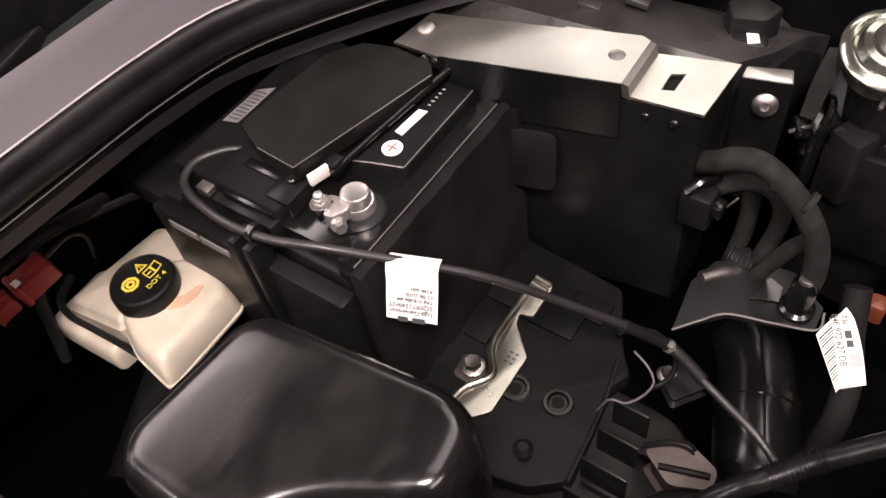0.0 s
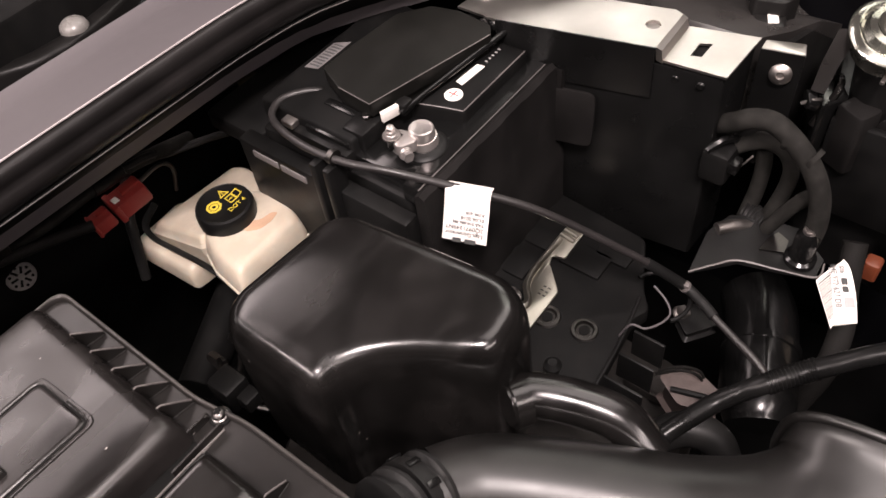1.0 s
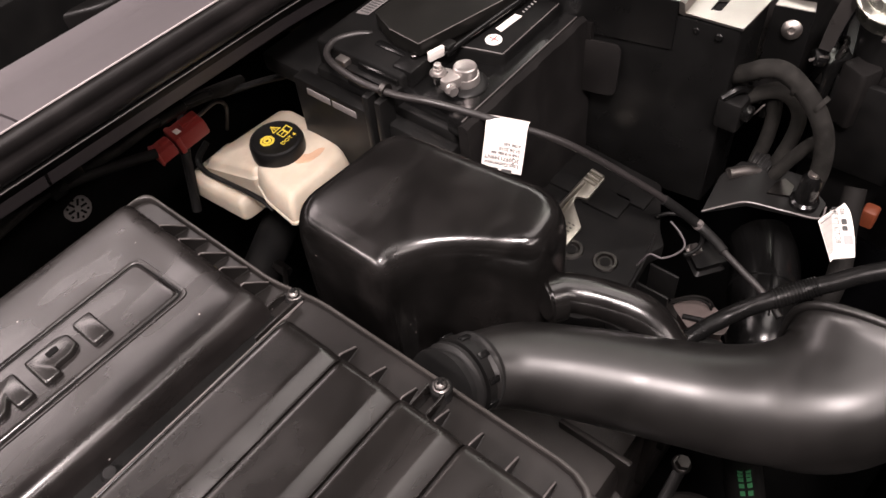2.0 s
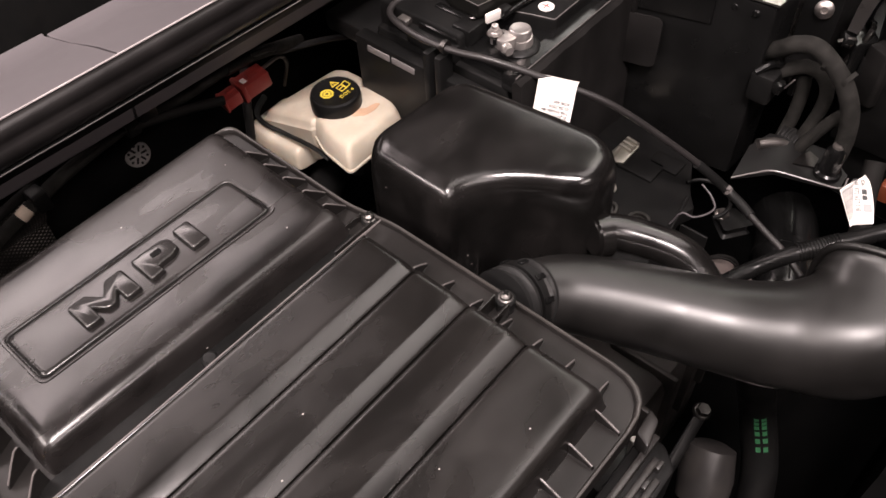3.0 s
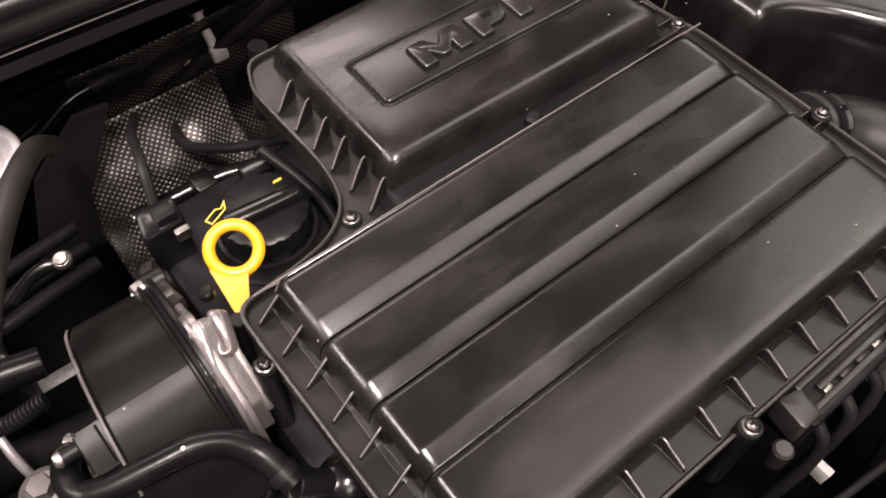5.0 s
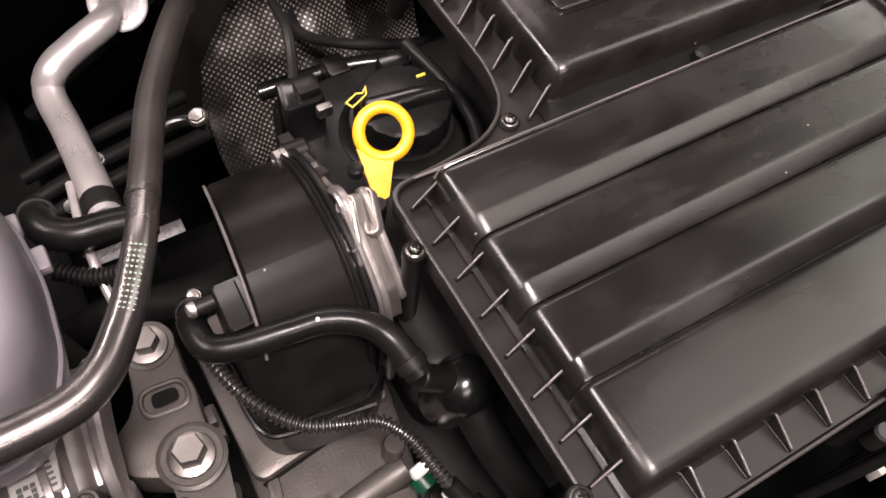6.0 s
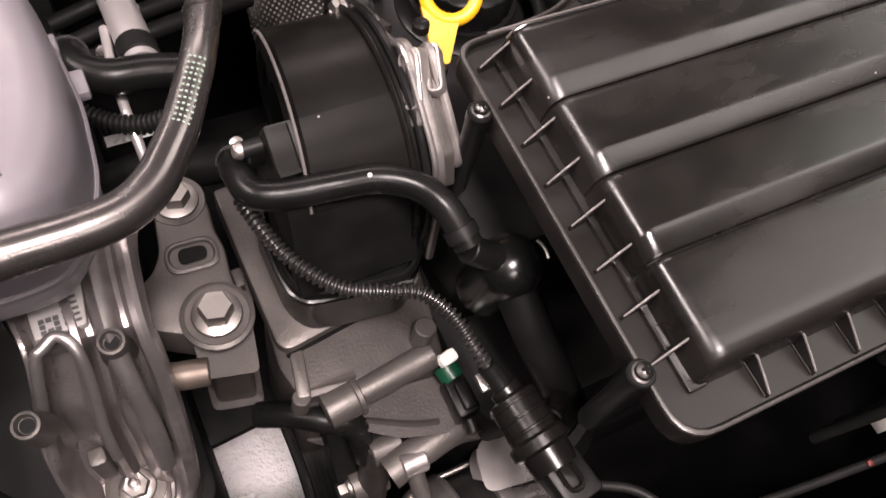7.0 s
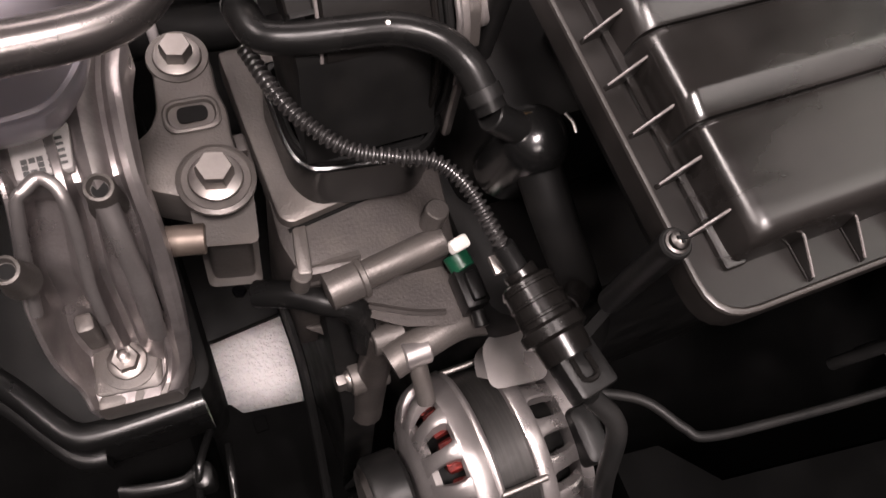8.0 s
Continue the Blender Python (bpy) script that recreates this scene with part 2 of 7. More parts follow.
def box(x0, x1, y0, y1, z0, z1, bevel=0.003, bm=None, m=None, seg=2):
    part_bm = bmesh.new()
    bmesh.ops.create_cube(part_bm, size=1.0)
    bmesh.ops.transform(part_bm, matrix=Matrix.LocRotScale(((x0 + x1) / 2, (y0 + y1) / 2, (z0 + z1) / 2), None, (x1 - x0, y1 - y0, z1 - z0)), verts=part_bm.verts)
    if bevel:
        bmesh.ops.bevel(part_bm, geom=part_bm.edges[:], offset=bevel, segments=seg, profile=0.5, affect="EDGES")
    if m:
        bmesh.ops.transform(part_bm, matrix=m, verts=part_bm.verts)
    if bm is None:
        return part_bm
    return join(bm, part_bm)


def join(bm, other):
    mesh = bpy.data.meshes.new("joined")
    other.to_mesh(mesh)
    other.free()
    bm.from_mesh(mesh)
    bpy.data.meshes.remove(mesh)
    return bm


def spline(points, steps=8):
    """A smooth run through the points (Catmull-Rom)."""
    p = [Vector(q) for q in points]
    p = [2 * p[0] - p[1]] + p + [2 * p[-1] - p[-2]]
    out = []
    for i in range(1, len(p) - 2):
        for k in range(steps):
            t = k / steps
            a, b, c, d = p[i - 1], p[i], p[i + 1], p[i + 2]
            out.append(0.5 * (2 * b + (c - a) * t + (2 * a - 5 * b + 4 * c - d) * t * t + (3 * b - a - 3 * c + d) * t ** 3))
    out.append(p[-2])
    return out


def tube(points, radius, seg=14, steps=8, bm=None, radii=None, smooth=True, caps=True, flat=1.0):
    """A round run along the points; radii: one for each of the points."""
    line = spline(points, steps) if smooth else [Vector(q) for q in points]
    n = len(line)
    if radii:
        t = np.linspace(0, len(radii) - 1, n)
        rad = np.interp(t, range(len(radii)), radii)
    else:
        rad = [radius(i / (n - 1)) if callable(radius) else radius for i in range(n)]
    way = [(line[min(i + 1, n - 1)] - line[max(i - 1, 0)]).normalized() for i in range(n)]
    side = way[0].orthogonal().normalized()
    rings = []
    for i in range(n):
        side = (side - way[i] * side.dot(way[i])).normalized()
        other = way[i].cross(side)
        rings.append([line[i] + (side * math.cos(a) + other * math.sin(a) * flat) * rad[i] for a in np.linspace(0, 2 * math.pi, seg, endpoint=False)])
    return loft(rings, bm, caps=caps)


def corrugated(points, radius, pitch=0.0035, depth=0.0009, seg=12, bm=None):
    line = spline(points, 12)
    length = sum((b - a).length for a, b in zip(line, line[1:]))
    count = max(int(length / pitch), 4) * 4
    run = [0.0]
    for a, b in zip(line, line[1:]):
        run.append(run[-1] + (b - a).length)
    s = np.linspace(0, run[-1], count)
    pts = [Vector([float(np.interp(v, run, [q[k] for q in line])) for k in range(3)]) for v in s]
    rad = [radius + (depth if i % 4 in (0, 1) else -depth) for i in range(count)]
    return tube(pts, 0, seg=seg, bm=bm, radii=rad, smooth=False)


def turned(profile, place=(0, 0, 0), way=(0, 0, 1), seg=32, bm=None, caps=True):
    """A turned body: profile of (radius, height) along way from place."""
    way = Vector(way).normalized()
    side = way.orthogonal().normalized()
    other = way.cross(side)
    place = Vector(place)
    rings = [[place + way * h + (side * math.cos(a) + other * math.sin(a)) * max(r, 1e-4) for a in np.linspace(0, 2 * math.pi, seg, endpoint=False)] for r, h in profile]
    return loft(rings, bm, caps=caps)


def rod(a, b, r, r2=None, seg=20, bm=None, edge=0.0008):
    a, b = Vector(a), Vector(b)
    h = (b - a).length
    r2 = r if r2 is None else r2
    return turned([(r - edge, 0), (r, edge), (r2, h - edge), (r2 - edge, h)], a, b - a, seg, bm)


def offset(points, d):
    """The outline moved inwards by d (points run anticlockwise)."""
    n, out = len(points), []
    for i in range(n):
        p, a, b = Vector(points[i]), Vector(points[i - 1]), Vector(points[(i + 1) % n])
        u, v = (p - a).normalized(), (b - p).normalized()
        nu, nv = Vector((-u.y, u.x)), Vector((-v.y, v.x))
        m = (nu + nv).normalized()
        out.append(p + m * (d / max(m.dot(nu), 0.35)))
    return out


def rounded(points, r, n=6):
    out, count = [], len(points)
    for i in range(count):
        p, a, b = Vector(points[i]), Vector(points[i - 1]), Vector(points[(i + 1) % count])
        rr = r[i] if isinstance(r, (list, tuple)) else r
        u, v = (a - p), (b - p)
        k = min(rr, u.length * 0.48, v.length * 0.48)
        s, e = p + u.normalized() * k, p + v.normalized() * k
        for t in [k / (n - 1) for k in range(n)]:
            out.append((1 - t) ** 2 * s + 2 * t * (1 - t) * p + t * t * e)
    return out


def moulded(points, profile, r=0.01, n=6, bm=None, m=None):
    """A moulded body: the rounded outline in plan, drawn in by d at each height z of the profile."""
    rings = []
    for d, z in profile:
        ring = [Vector((q.x, q.y, z)) for q in rounded(offset(points, d), r, n)]
        rings.append([m @ q for q in ring] if m else ring)
    return loft(rings, bm)


def block(points, z0, z1, bevel=0.003, r=0.006, bm=None, draft=0.0, m=None):
    return moulded(points, [(bevel, z0), (0, z0 + bevel), (draft, z1 - bevel), (draft + bevel * 0.3, z1 - bevel * 0.3), (draft + bevel, z1)], r, 5, bm, m)


def rect(x0, x1, y0, y1):
    return [(x0, y0), (x1, y0), (x1, y1), (x0, y1)]


def turn_to(way, up=(0, 0, 1)):
    """A turn that lays local z along way and local y near up."""
    z = Vector(way).normalized()
    x = Vector(up).cross(z)
    x = x.normalized() if x.length > 1e-5 else z.orthogonal().normalized()
    return Matrix((x, z.cross(x), z)).transposed().to_4x4()


def bolt(parent, place, way, af=0.018, height=0.011, flange=0.014, material=None, name="bolt", label="", stud=0.0):
    """A flanged hexagon bolt head."""
    m = Matrix.Translation(place) @ turn_to(way)
    bm = turned([(flange - 0.001, 0), (flange, 0.001), (flange * 0.96, 0.0025), (af * 0.60, 0.004)], seg=28)
    r = af / 2 / math.cos(math.pi / 6)
    rings = []
    for s, h in ((1, 0.003), (1, height * 0.84), (0.90, height), (0.60, height - 0.0002), (0.02, height - 0.0003)):
        rings.append([(r * s * math.cos(a), r * s * math.sin(a), h) for a in np.linspace(0, 2 * math.pi, 6, endpoint=False)])
    loft(rings, bm)
    if stud:
        turned([(0.0035, height - 0.001), (0.0035, height + stud), (0.002, height + stud + 0.001)], seg=12, bm=bm)
    bmesh.ops.transform(bm, matrix=m, verts=bm.verts)
    return part(name, bm, material or STEEL, parent, label)


def screw(parent, place, r=0.0042, way=(0, 0, 1), name="screw", label="dark cross-head screw"):
    m = Matrix.Translation(place) @ turn_to(way)
    bm = turned([(r * 1.25, 0), (r * 1.25, 0.001), (r, 0.0015), (r * 0.95, 0.0035), (r * 0.6, 0.005), (0.001, 0.0054)], seg=24)
    bmesh.ops.transform(bm, matrix=m, verts=bm.verts)
    head = part(name, bm, BOLT_DARK, parent, label)
    bm = box(-r * 0.55, r * 0.55, -0.0007, 0.0007, 0.004, 0.0058, 0, m=m @ pose(0, 0, 0, 0, 0, 30))
    box(-0.0007, 0.0007, -r * 0.55, r * 0.55, 0.004, 0.0059, 0, bm, m @ pose(0, 0, 0, 0, 0, 30))
    part("cross_recess", bm, DARK, head)
    return head


BOLT_DARK = mat("dark_passivated_steel", (0.11, 0.104, 0.10), 0.35, 1.0, bump=0.05, smudge=0.1)


def lettering(text, size, m, depth=0.0002, bold=0.0):
    """Flat letters of the built-in font, laid into the plane of m."""
    curve = bpy.data.curves.new("lettering", "FONT")
    curve.body, curve.size, curve.extrude, curve.offset, curve.resolution_u = text, size, depth, bold, 3
    ob = bpy.data.objects.new("lettering", curve)
    scene.collection.objects.link(ob)
    bpy.context.view_layer.update()
    mesh = bpy.data.meshes.new_from_object(ob.evaluated_get(bpy.context.evaluated_depsgraph_get()))
    bm = bmesh.new()
    bm.from_mesh(mesh)
    bpy.data.objects.remove(ob)
    bpy.data.meshes.remove(mesh)
    bmesh.ops.transform(bm, matrix=m, verts=bm.verts)
    return bm


# ---- the hall and the car's bay ----
solid("floor", box(-7, 7, -7, 7, -0.2, 0.10, 0), CONCRETE, "pale rough-cast hall floor", "floor", kind="structure")
# Walls and ceiling are out of view, added to close the hall.
solid("wall_north", box(-7, 7, 6.8, 7, 0, 3.2, 0), WALL, "unseen plain painted hall wall, assumed", "wall", kind="structure")
solid("wall_south", box(-7, 7, -7, -6.8, 0, 3.2, 0), WALL, "unseen plain painted hall wall, assumed", "wall", kind="structure")
solid("wall_east", box(6.8, 7, -6.8, 6.8, 0, 3.2, 0), WALL, "unseen plain painted hall wall, assumed", "wall", kind="structure")
solid("wall_west", box(-7, -6.8, -6.8, 6.8, 0, 3.2, 0), WALL, "unseen plain painted hall wall, assumed", "wall", kind="structure")
solid("ceiling", box(-7, 7, -7, 7, 3.2, 3.4, 0), CEILING, "unseen plain painted hall ceiling, assumed", "ceiling", kind="structure")

EDGE_X = [-0.9, 0, 0.3, 0.62, 0.70, 0.74, 0.78, 0.85, 0.95, 1.1]
EDGE_Y = [0.42, 0.383, 0.368, 0.355, 0.343, 0.322, 0.297, 0.25, 0.16, 0.02]


def edge_y(x):
    return float(np.interp(x, EDGE_X, EDGE_Y))


def along_edge(profile, x0=-0.9, x1=1.1, n=70, closed=True):
    """A section of (distance behind the bay's rear edge, height), drawn along that edge."""
    rings = []
    for x in np.linspace(x0, x1, n):
        y = sum(edge_y(x + k * 0.012) for k in (-2, -1, 0, 1, 2)) / 5
        rings.append([(x, y + d, z) for d, z in profile])
    return loft(rings, closed=closed)


firewall = solid("firewall", box(-0.95, 1.15, 0.60, 0.64, 0.15, 0.84, 0.004), DARK, "dark sound-deadened firewall behind the engine", "wall", kind="structure")
solid("bay_lip", along_edge([(0.10, 0.74), (0.0, 0.836), (-0.001, 0.839), (0.002, 0.841), (0.006, 0.8425), (0.03, 0.844), (0.12, 0.76)]), DARK, "black water-drain edge along the rear of the bay", "trim", kind="structure")
bead = []
for x in np.linspace(-0.6, 1.0, 60):
    y = sum(edge_y(x + k * 0.012) for k in (-2, -1, 0, 1, 2)) / 5
    bead.append((x, y))
solid("drain_bead", tube([(x, y - 0.0005, 0.8395) for x, y in bead], 0.0005, seg=8, steps=1), WORN_GLINT, "thin pale edge of the water drain", "trim", kind="structure")
# Edge bead, much paler than the cowl panel behind it.
solid("cowl_bead", tube([(x, y + 0.0055, 0.8802) for x, y in bead], 0.0009, seg=8, steps=1), EDGE, "bright pale edge of the cowl", "trim", kind="structure")
solid("bulb_seal", along_edge([(0.012, 0.844), (0.001, 0.8425), (-0.0022, 0.846), (-0.0040, 0.851), (-0.0044, 0.855), (-0.0030, 0.8595), (-0.0006, 0.8625), (-0.0012, 0.8660), (-0.0022, 0.8700), (-0.0012, 0.8740), (0.0010, 0.8770), (0.0042, 0.8788), (0.009, 0.8785), (0.013, 0.872), (0.014, 0.85)]), SEAL, "black rubber bulb seal along the cowl", "trim", kind="structure", angle=60)


def cowl_ring(x, front, rear, lift):
    y0 = edge_y(x) + front
    y1 = 0.532 - 0.04 * x + rear
    return [(x, y0, 0.8802 + lift), (x, y0 + 0.004, 0.8790 + lift), (x, y0 + 0.04, 0.8690 + lift), (x, y1 - 0.05, 0.848 + lift), (x, y1 - 0.006, 0.835 + lift), (x, y1 - 0.002, 0.8365 + lift), (x, y1, 0.834 + lift), (x, y1, 0.78), (x, y0 + 0.02, 0.80)]


cowl = thing("cowl_panel", (0.1, 0.45, 0.78), "matt grey plastic windscreen cowl panel with a bright edge", "cowl panel")
part("panel", loft([cowl_ring(x, 0.0055, 0, 0) for x in np.linspace(0.345, 1.0, 30)]), COWL, cowl)
part("panel", loft([cowl_ring(x, 0.0055, 0.004, 0.0008) for x in np.linspace(-0.9, 0.342, 30)]), COWL, cowl)
part("cowl_trough", box(-0.9, 1.0, 0.51, 0.62, 0.70, 0.725, 0.003), GLOSS, cowl, "dark wet-looking cowl trough")
solid("windscreen_edge", loft([[(x, 0.60 - 0.04 * x, 0.75), (x, 0.603 - 0.04 * x, 0.77), (x, 1.5 - 0.04 * x, 1.35), (x, 1.5 - 0.04 * x, 1.33)] for x in np.linspace(-0.9, 1.1, 12)]), GLASS_DARK, "dark lower edge of the windscreen", "windscreen", kind="structure")
wiper = thing("wiper_arm", (0.589, 0.586, 0.76), "grey wiper arm with a round spindle cap", "wiper arm")
edge = spline([(0.44, 0.640, 0.798), (0.506, 0.595, 0.800), (0.534, 0.580, 0.800), (0.560, 0.575, 0.800), (0.591, 0.573, 0.800), (0.650, 0.588, 0.799), (0.72, 0.615, 0.797)], 6)
part("arm", loft([[p + Vector((dx, dy, dz)) for dx, dy, dz in ((0, 0, -0.03), (-0.001, -0.001, -0.004), (0, 0, 0), (0.001, 0.004, 0.0015), (0.003, 0.016, 0.001), (0.006, 0.032, -0.006), (0.006, 0.034, -0.03))] for p in edge]), LINER, wiper, "", 60)
part("spindle_cap", turned([(0.0135, -0.004), (0.0148, 0.0), (0.0150, 0.002), (0.0135, 0.0065), (0.0095, 0.0100), (0.005, 0.0118), (0.001, 0.0122)], (0.591, 0.590, 0.800)), mat("grey_cap", (0.20, 0.19, 0.18), 0.34), wiper, "domed grey cap")
part("spindle", rod((0.589, 0.586, 0.72), (0.589, 0.586, 0.80), 0.009), BLACK, wiper)

solid("inner_wing_right", box(-0.75, -0.46, -0.6, 0.6, 0.15, 0.80, 0.02), BODY, "black painted inner wing of the bay", "inner wing", kind="structure")
solid("inner_wing_left", loft([[(1.14, y, 0.15), (1.14, y, 0.70), (1.17, y, 0.80), (1.45, y, 0.86), (1.45, y, 0.15)] for y in np.linspace(-0.6, 0.6, 10)]), BODY, "black painted inner wing beside the battery", "inner wing", kind="structure")
solid("front_panel", box(-0.6, 1.3, -0.62, -0.5, 0.15, 0.78, 0.02), BODY, "black lock carrier at the front of the bay", "front panel", kind="structure")
solid("under_tray", box(-0.085, 1.2, -0.55, 0.62, 0.14, 0.17, 0.004), SHADE_BLACK, "black tray under the engine", "under tray", kind="structure")

# ---- engine under the filter housing ----
engine = thing("engine_block", (0.15, 0.10, 0.17), "dark engine block and cylinder head below the filter", "engine")
part("block", block(rect(-0.045, 0.40, -0.06, 0.30), 0.17, 0.64, 0.01, 0.02), DARK, engine)
part("valve_cover", block(rect(-0.035, 0.38, 0.02, 0.275), 0.63, 0.742, 0.008, 0.02), BLACK, engine, "black plastic valve cover")
gearbox = thing("gearbox", (0.62, 0.05, 0.17), "dull dark gearbox casing below the battery tray", "gearbox")
GEARBOX = mat("dark_gearbox_casting", (0.03, 0.027, 0.025), 0.5, 0.4, grain=500, bump=0.3)
part("casing", block(rect(0.44, 0.80, -0.06, 0.30), 0.17, 0.44, 0.02, 0.05), GEARBOX, gearbox)
for k in range(6):
    part("casing_rib", box(0.46 + 0.055 * k, 0.468 + 0.055 * k, -0.07, 0.02, 0.30, 0.452, 0.003), GEARBOX, gearbox)
part("bell_flange", block(rect(0.425, 0.443, -0.07, 0.28), 0.20, 0.47, 0.004, 0.004), GEARBOX, gearbox)

# ---- air filter housing with its ribbed lid ----
housing = thing("air_filter_housing", (0.17, 0.05, 0.63), "black plastic air filter housing with four shingled lid panels", "engine cover")
OUTLINE = [(-0.023, -0.1265), (0.379, -0.1265), (0.379, 0.10), (0.372, 0.14), (0.374, 0.285), (0.088, 0.285), (0.076, 0.255), (0.078, 0.165), (0.071, 0.134), (0.048, 0.116), (0.014, 0.111), (-0.024, 0.108)]
CORNER = [0.02, 0.034, 0.01, 0.01, 0.012, 0.012, 0.01, 0.03, 0.02, 0.02, 0.01, 0.012]
FLANGE = mat("dull_flange_plastic", (0.0070, 0.0063, 0.0059), 0.36, bump=0.04, spec=0.34, smudge=0.04, wipe=0.05, dust=((0.07, 0.06, 0.055), 0.05))
part("flange", moulded(OUTLINE, [(0.002, 0.812), (0, 0.814), (0, 0.829), (0.0006, 0.8302), (0.0018, 0.8302), (0.0026, 0.829), (0.003, 0.8262)], CORNER), FLANGE, housing)
# Lip is paler than the flange: its colour carries the rim highlight.
part("flange_lip", loft([[Vector((q.x, q.y, z)) for q in rounded(offset(OUTLINE, d), CORNER, 6)] for d, z in ((-0.0002, 0.8285), (0.0, 0.8304), (0.0008, 0.8309), (0.0016, 0.8308), (0.0022, 0.8300), (0.0023, 0.8285))], loop=True), mat("lip_highlight_plastic", (0.032, 0.029, 0.027), 0.36, bump=0.05), housing)
part("lid_ledge", block([(-0.0068, -0.1065), (0.004, -0.1065), (0.004, 0.096), (-0.0068, 0.096)], 0.826, 0.8296, 0.0008, 0.002), COVER, housing)
part("lower_box", moulded([(0.004, -0.10), (0.352, -0.10), (0.352, 0.265), (0.105, 0.265), (0.10, 0.13), (0.07, 0.095), (0.004, 0.09)], [(0.03, 0.735), (0.012, 0.745), (0.004, 0.80), (0.002, 0.815)], 0.012), BLACK, housing)

# along x: place and drop of the lid's surface; a short fillet and a steep end at both sides
STATIONS = [(-0.0038, 0.024), (-0.0033, 0.0210)] + [(0.0095 - 0.011 * math.sin(radians(q)), 0.011 * (1 - math.cos(radians(q)))) for q in (66, 60, 54, 48, 42, 36, 30, 24, 18, 12, 6, 0)] + [(0.17, -0.0003), (0.337, 0), (0.3415, 0.0002), (0.3440, 0.0007), (0.3463, 0.0018), (0.3482, 0.0036), (0.3496, 0.0066), (0.3506, 0.0110), (0.3520, 0.024)]


def lid_panel(back, front, last=False):
    """One shingle of the lid: a flat field, then a sloped band down to a groove at its front."""
    band = 0.0125
    prof = [(back, 0.8440), (back - 0.0004, 0.8478), (back - 0.0018, 0.8497), (back - 0.0035, 0.8502), (back - 0.0055, 0.8502), (front + band + 0.004, 0.8502), (front + band + 0.002, 0.8502), (front + band, 0.8500), (front + band - 0.0012, 0.8495), (front + 0.003, 0.8478), (front + 0.0014, 0.8468), (front + 0.0012, 0.8440)]
    if last:
        prof = prof[:5] + [(front + 0.010, 0.8502), (front + 0.005, 0.8501), (front + 0.0015, 0.8495), (front - 0.0008, 0.8480), (front - 0.0024, 0.8455), (front - 0.0034, 0.842), (front - 0.0055, 0.8265)]
    rings = []
    for x, drop in STATIONS:
        rings.append([(x, y, max(z - drop, 0.8262)) for y, z in prof] + [(x, prof[-1][0], 0.826), (x, prof[0][0], 0.826)])
    return loft(rings)


for back, front in ((0.096, 0.0475), (0.0475, 0.0), (0.0, -0.0475), (-0.0475, -0.100)):
    part("lid_panel", lid_panel(back, front, front < -0.09), COVER, housing)
# The bright line on the lid's back edge, drawn as a pale bead.
part("back_bead", tube([(0.0, 0.0968, 0.8405), (0.004, 0.0968, 0.8470), (0.010, 0.0968, 0.8494), (0.34, 0.0968, 0.8494), (0.347, 0.0968, 0.8475)], 0.0006, seg=6, steps=2), WORN_GLINT, housing)
part("lid_core", loft([[(x, 0.0955, 0.8257), (x, 0.0955, max(0.8434 - d, 0.8260)), (x, -0.100, max(0.8434 - d, 0.8260)), (x, -0.100, 0.8257)] for x, d in STATIONS]), BLACK, housing)
part("lid_back_edge", loft([[(x, 0.0955, 0.826), (x, 0.0962, 0.8485 - d), (x, 0.0972, 0.849 - d), (x, 0.0985, 0.826)] for x, d in ((-0.003, 0.020), (0.003, 0.004), (0.010, 0.0005), (0.34, 0.0005), (0.3475, 0.003), (0.351, 0.016))]), COVER_SMOOTH, housing)


def fin(length, height):
    """A thin triangular stiffening fin along x, with its foot at the origin."""
    t = 0.0009
    return loft([[(0, s * t, 0), (0.001, s * t, 0.003), (length, s * t * 0.8, height), (length + 0.004, s * t, height), (length + 0.004, s * t, 0)] for s in (-1, 1)])


def fins(count, start, step, length, height, turn):
    """A row of fins, all on one mesh."""
    bm = fin(length, height)
    bmesh.ops.transform(bm, matrix=Matrix.Translation(start) @ pose(0, 0, 0, 0, 0, turn), verts=bm.verts)
    first = part("fin", bm, FLANGE, housing)
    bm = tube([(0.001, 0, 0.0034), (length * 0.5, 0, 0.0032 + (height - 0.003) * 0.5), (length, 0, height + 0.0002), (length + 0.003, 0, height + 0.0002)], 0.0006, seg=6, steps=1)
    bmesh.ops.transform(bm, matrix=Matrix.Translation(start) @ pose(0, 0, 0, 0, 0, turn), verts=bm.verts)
    edge = part("fin_edge", bm, WORN_GLINT, housing)
    bm = tube([(0.001, 0.0012, 0.0008), (length, 0.0012, 0.0008)], 0.0005, seg=6, steps=1)
    bmesh.ops.transform(bm, matrix=Matrix.Translation(start) @ pose(0, 0, 0, 0, 0, turn), verts=bm.verts)
    foot = part("fin_foot", bm, FLANGE, housing)
    for i in range(1, count):
        again(first, Vector(step) * i)
        again(edge, Vector(step) * i)
        again(foot, Vector(step) * i)


fins(8, (-0.0175, 0.0905, 0.826), (0, -0.0255, 0), 0.018, 0.0165, 8)
fins(12, (0.029, -0.1225, 0.826), (0.0283, 0, 0), 0.017, 0.0105, 90)
fins(7, (0.3665, 0.056, 0.826), (0, -0.0255, 0), 0.015, 0.014, 188)
fins(6, (0.0805, 0.2270, 0.826), (0, -0.0220, 0), 0.0165, 0.017, 24)
fins(5, (0.3700, 0.2310, 0.826), (0, -0.0225, 0), 0.017, 0.017, 170)

# raised name cover
NAME = [(0.1075, 0.129), (0.3480, 0.1245), (0.351, 0.270), (0.1085, 0.270)]
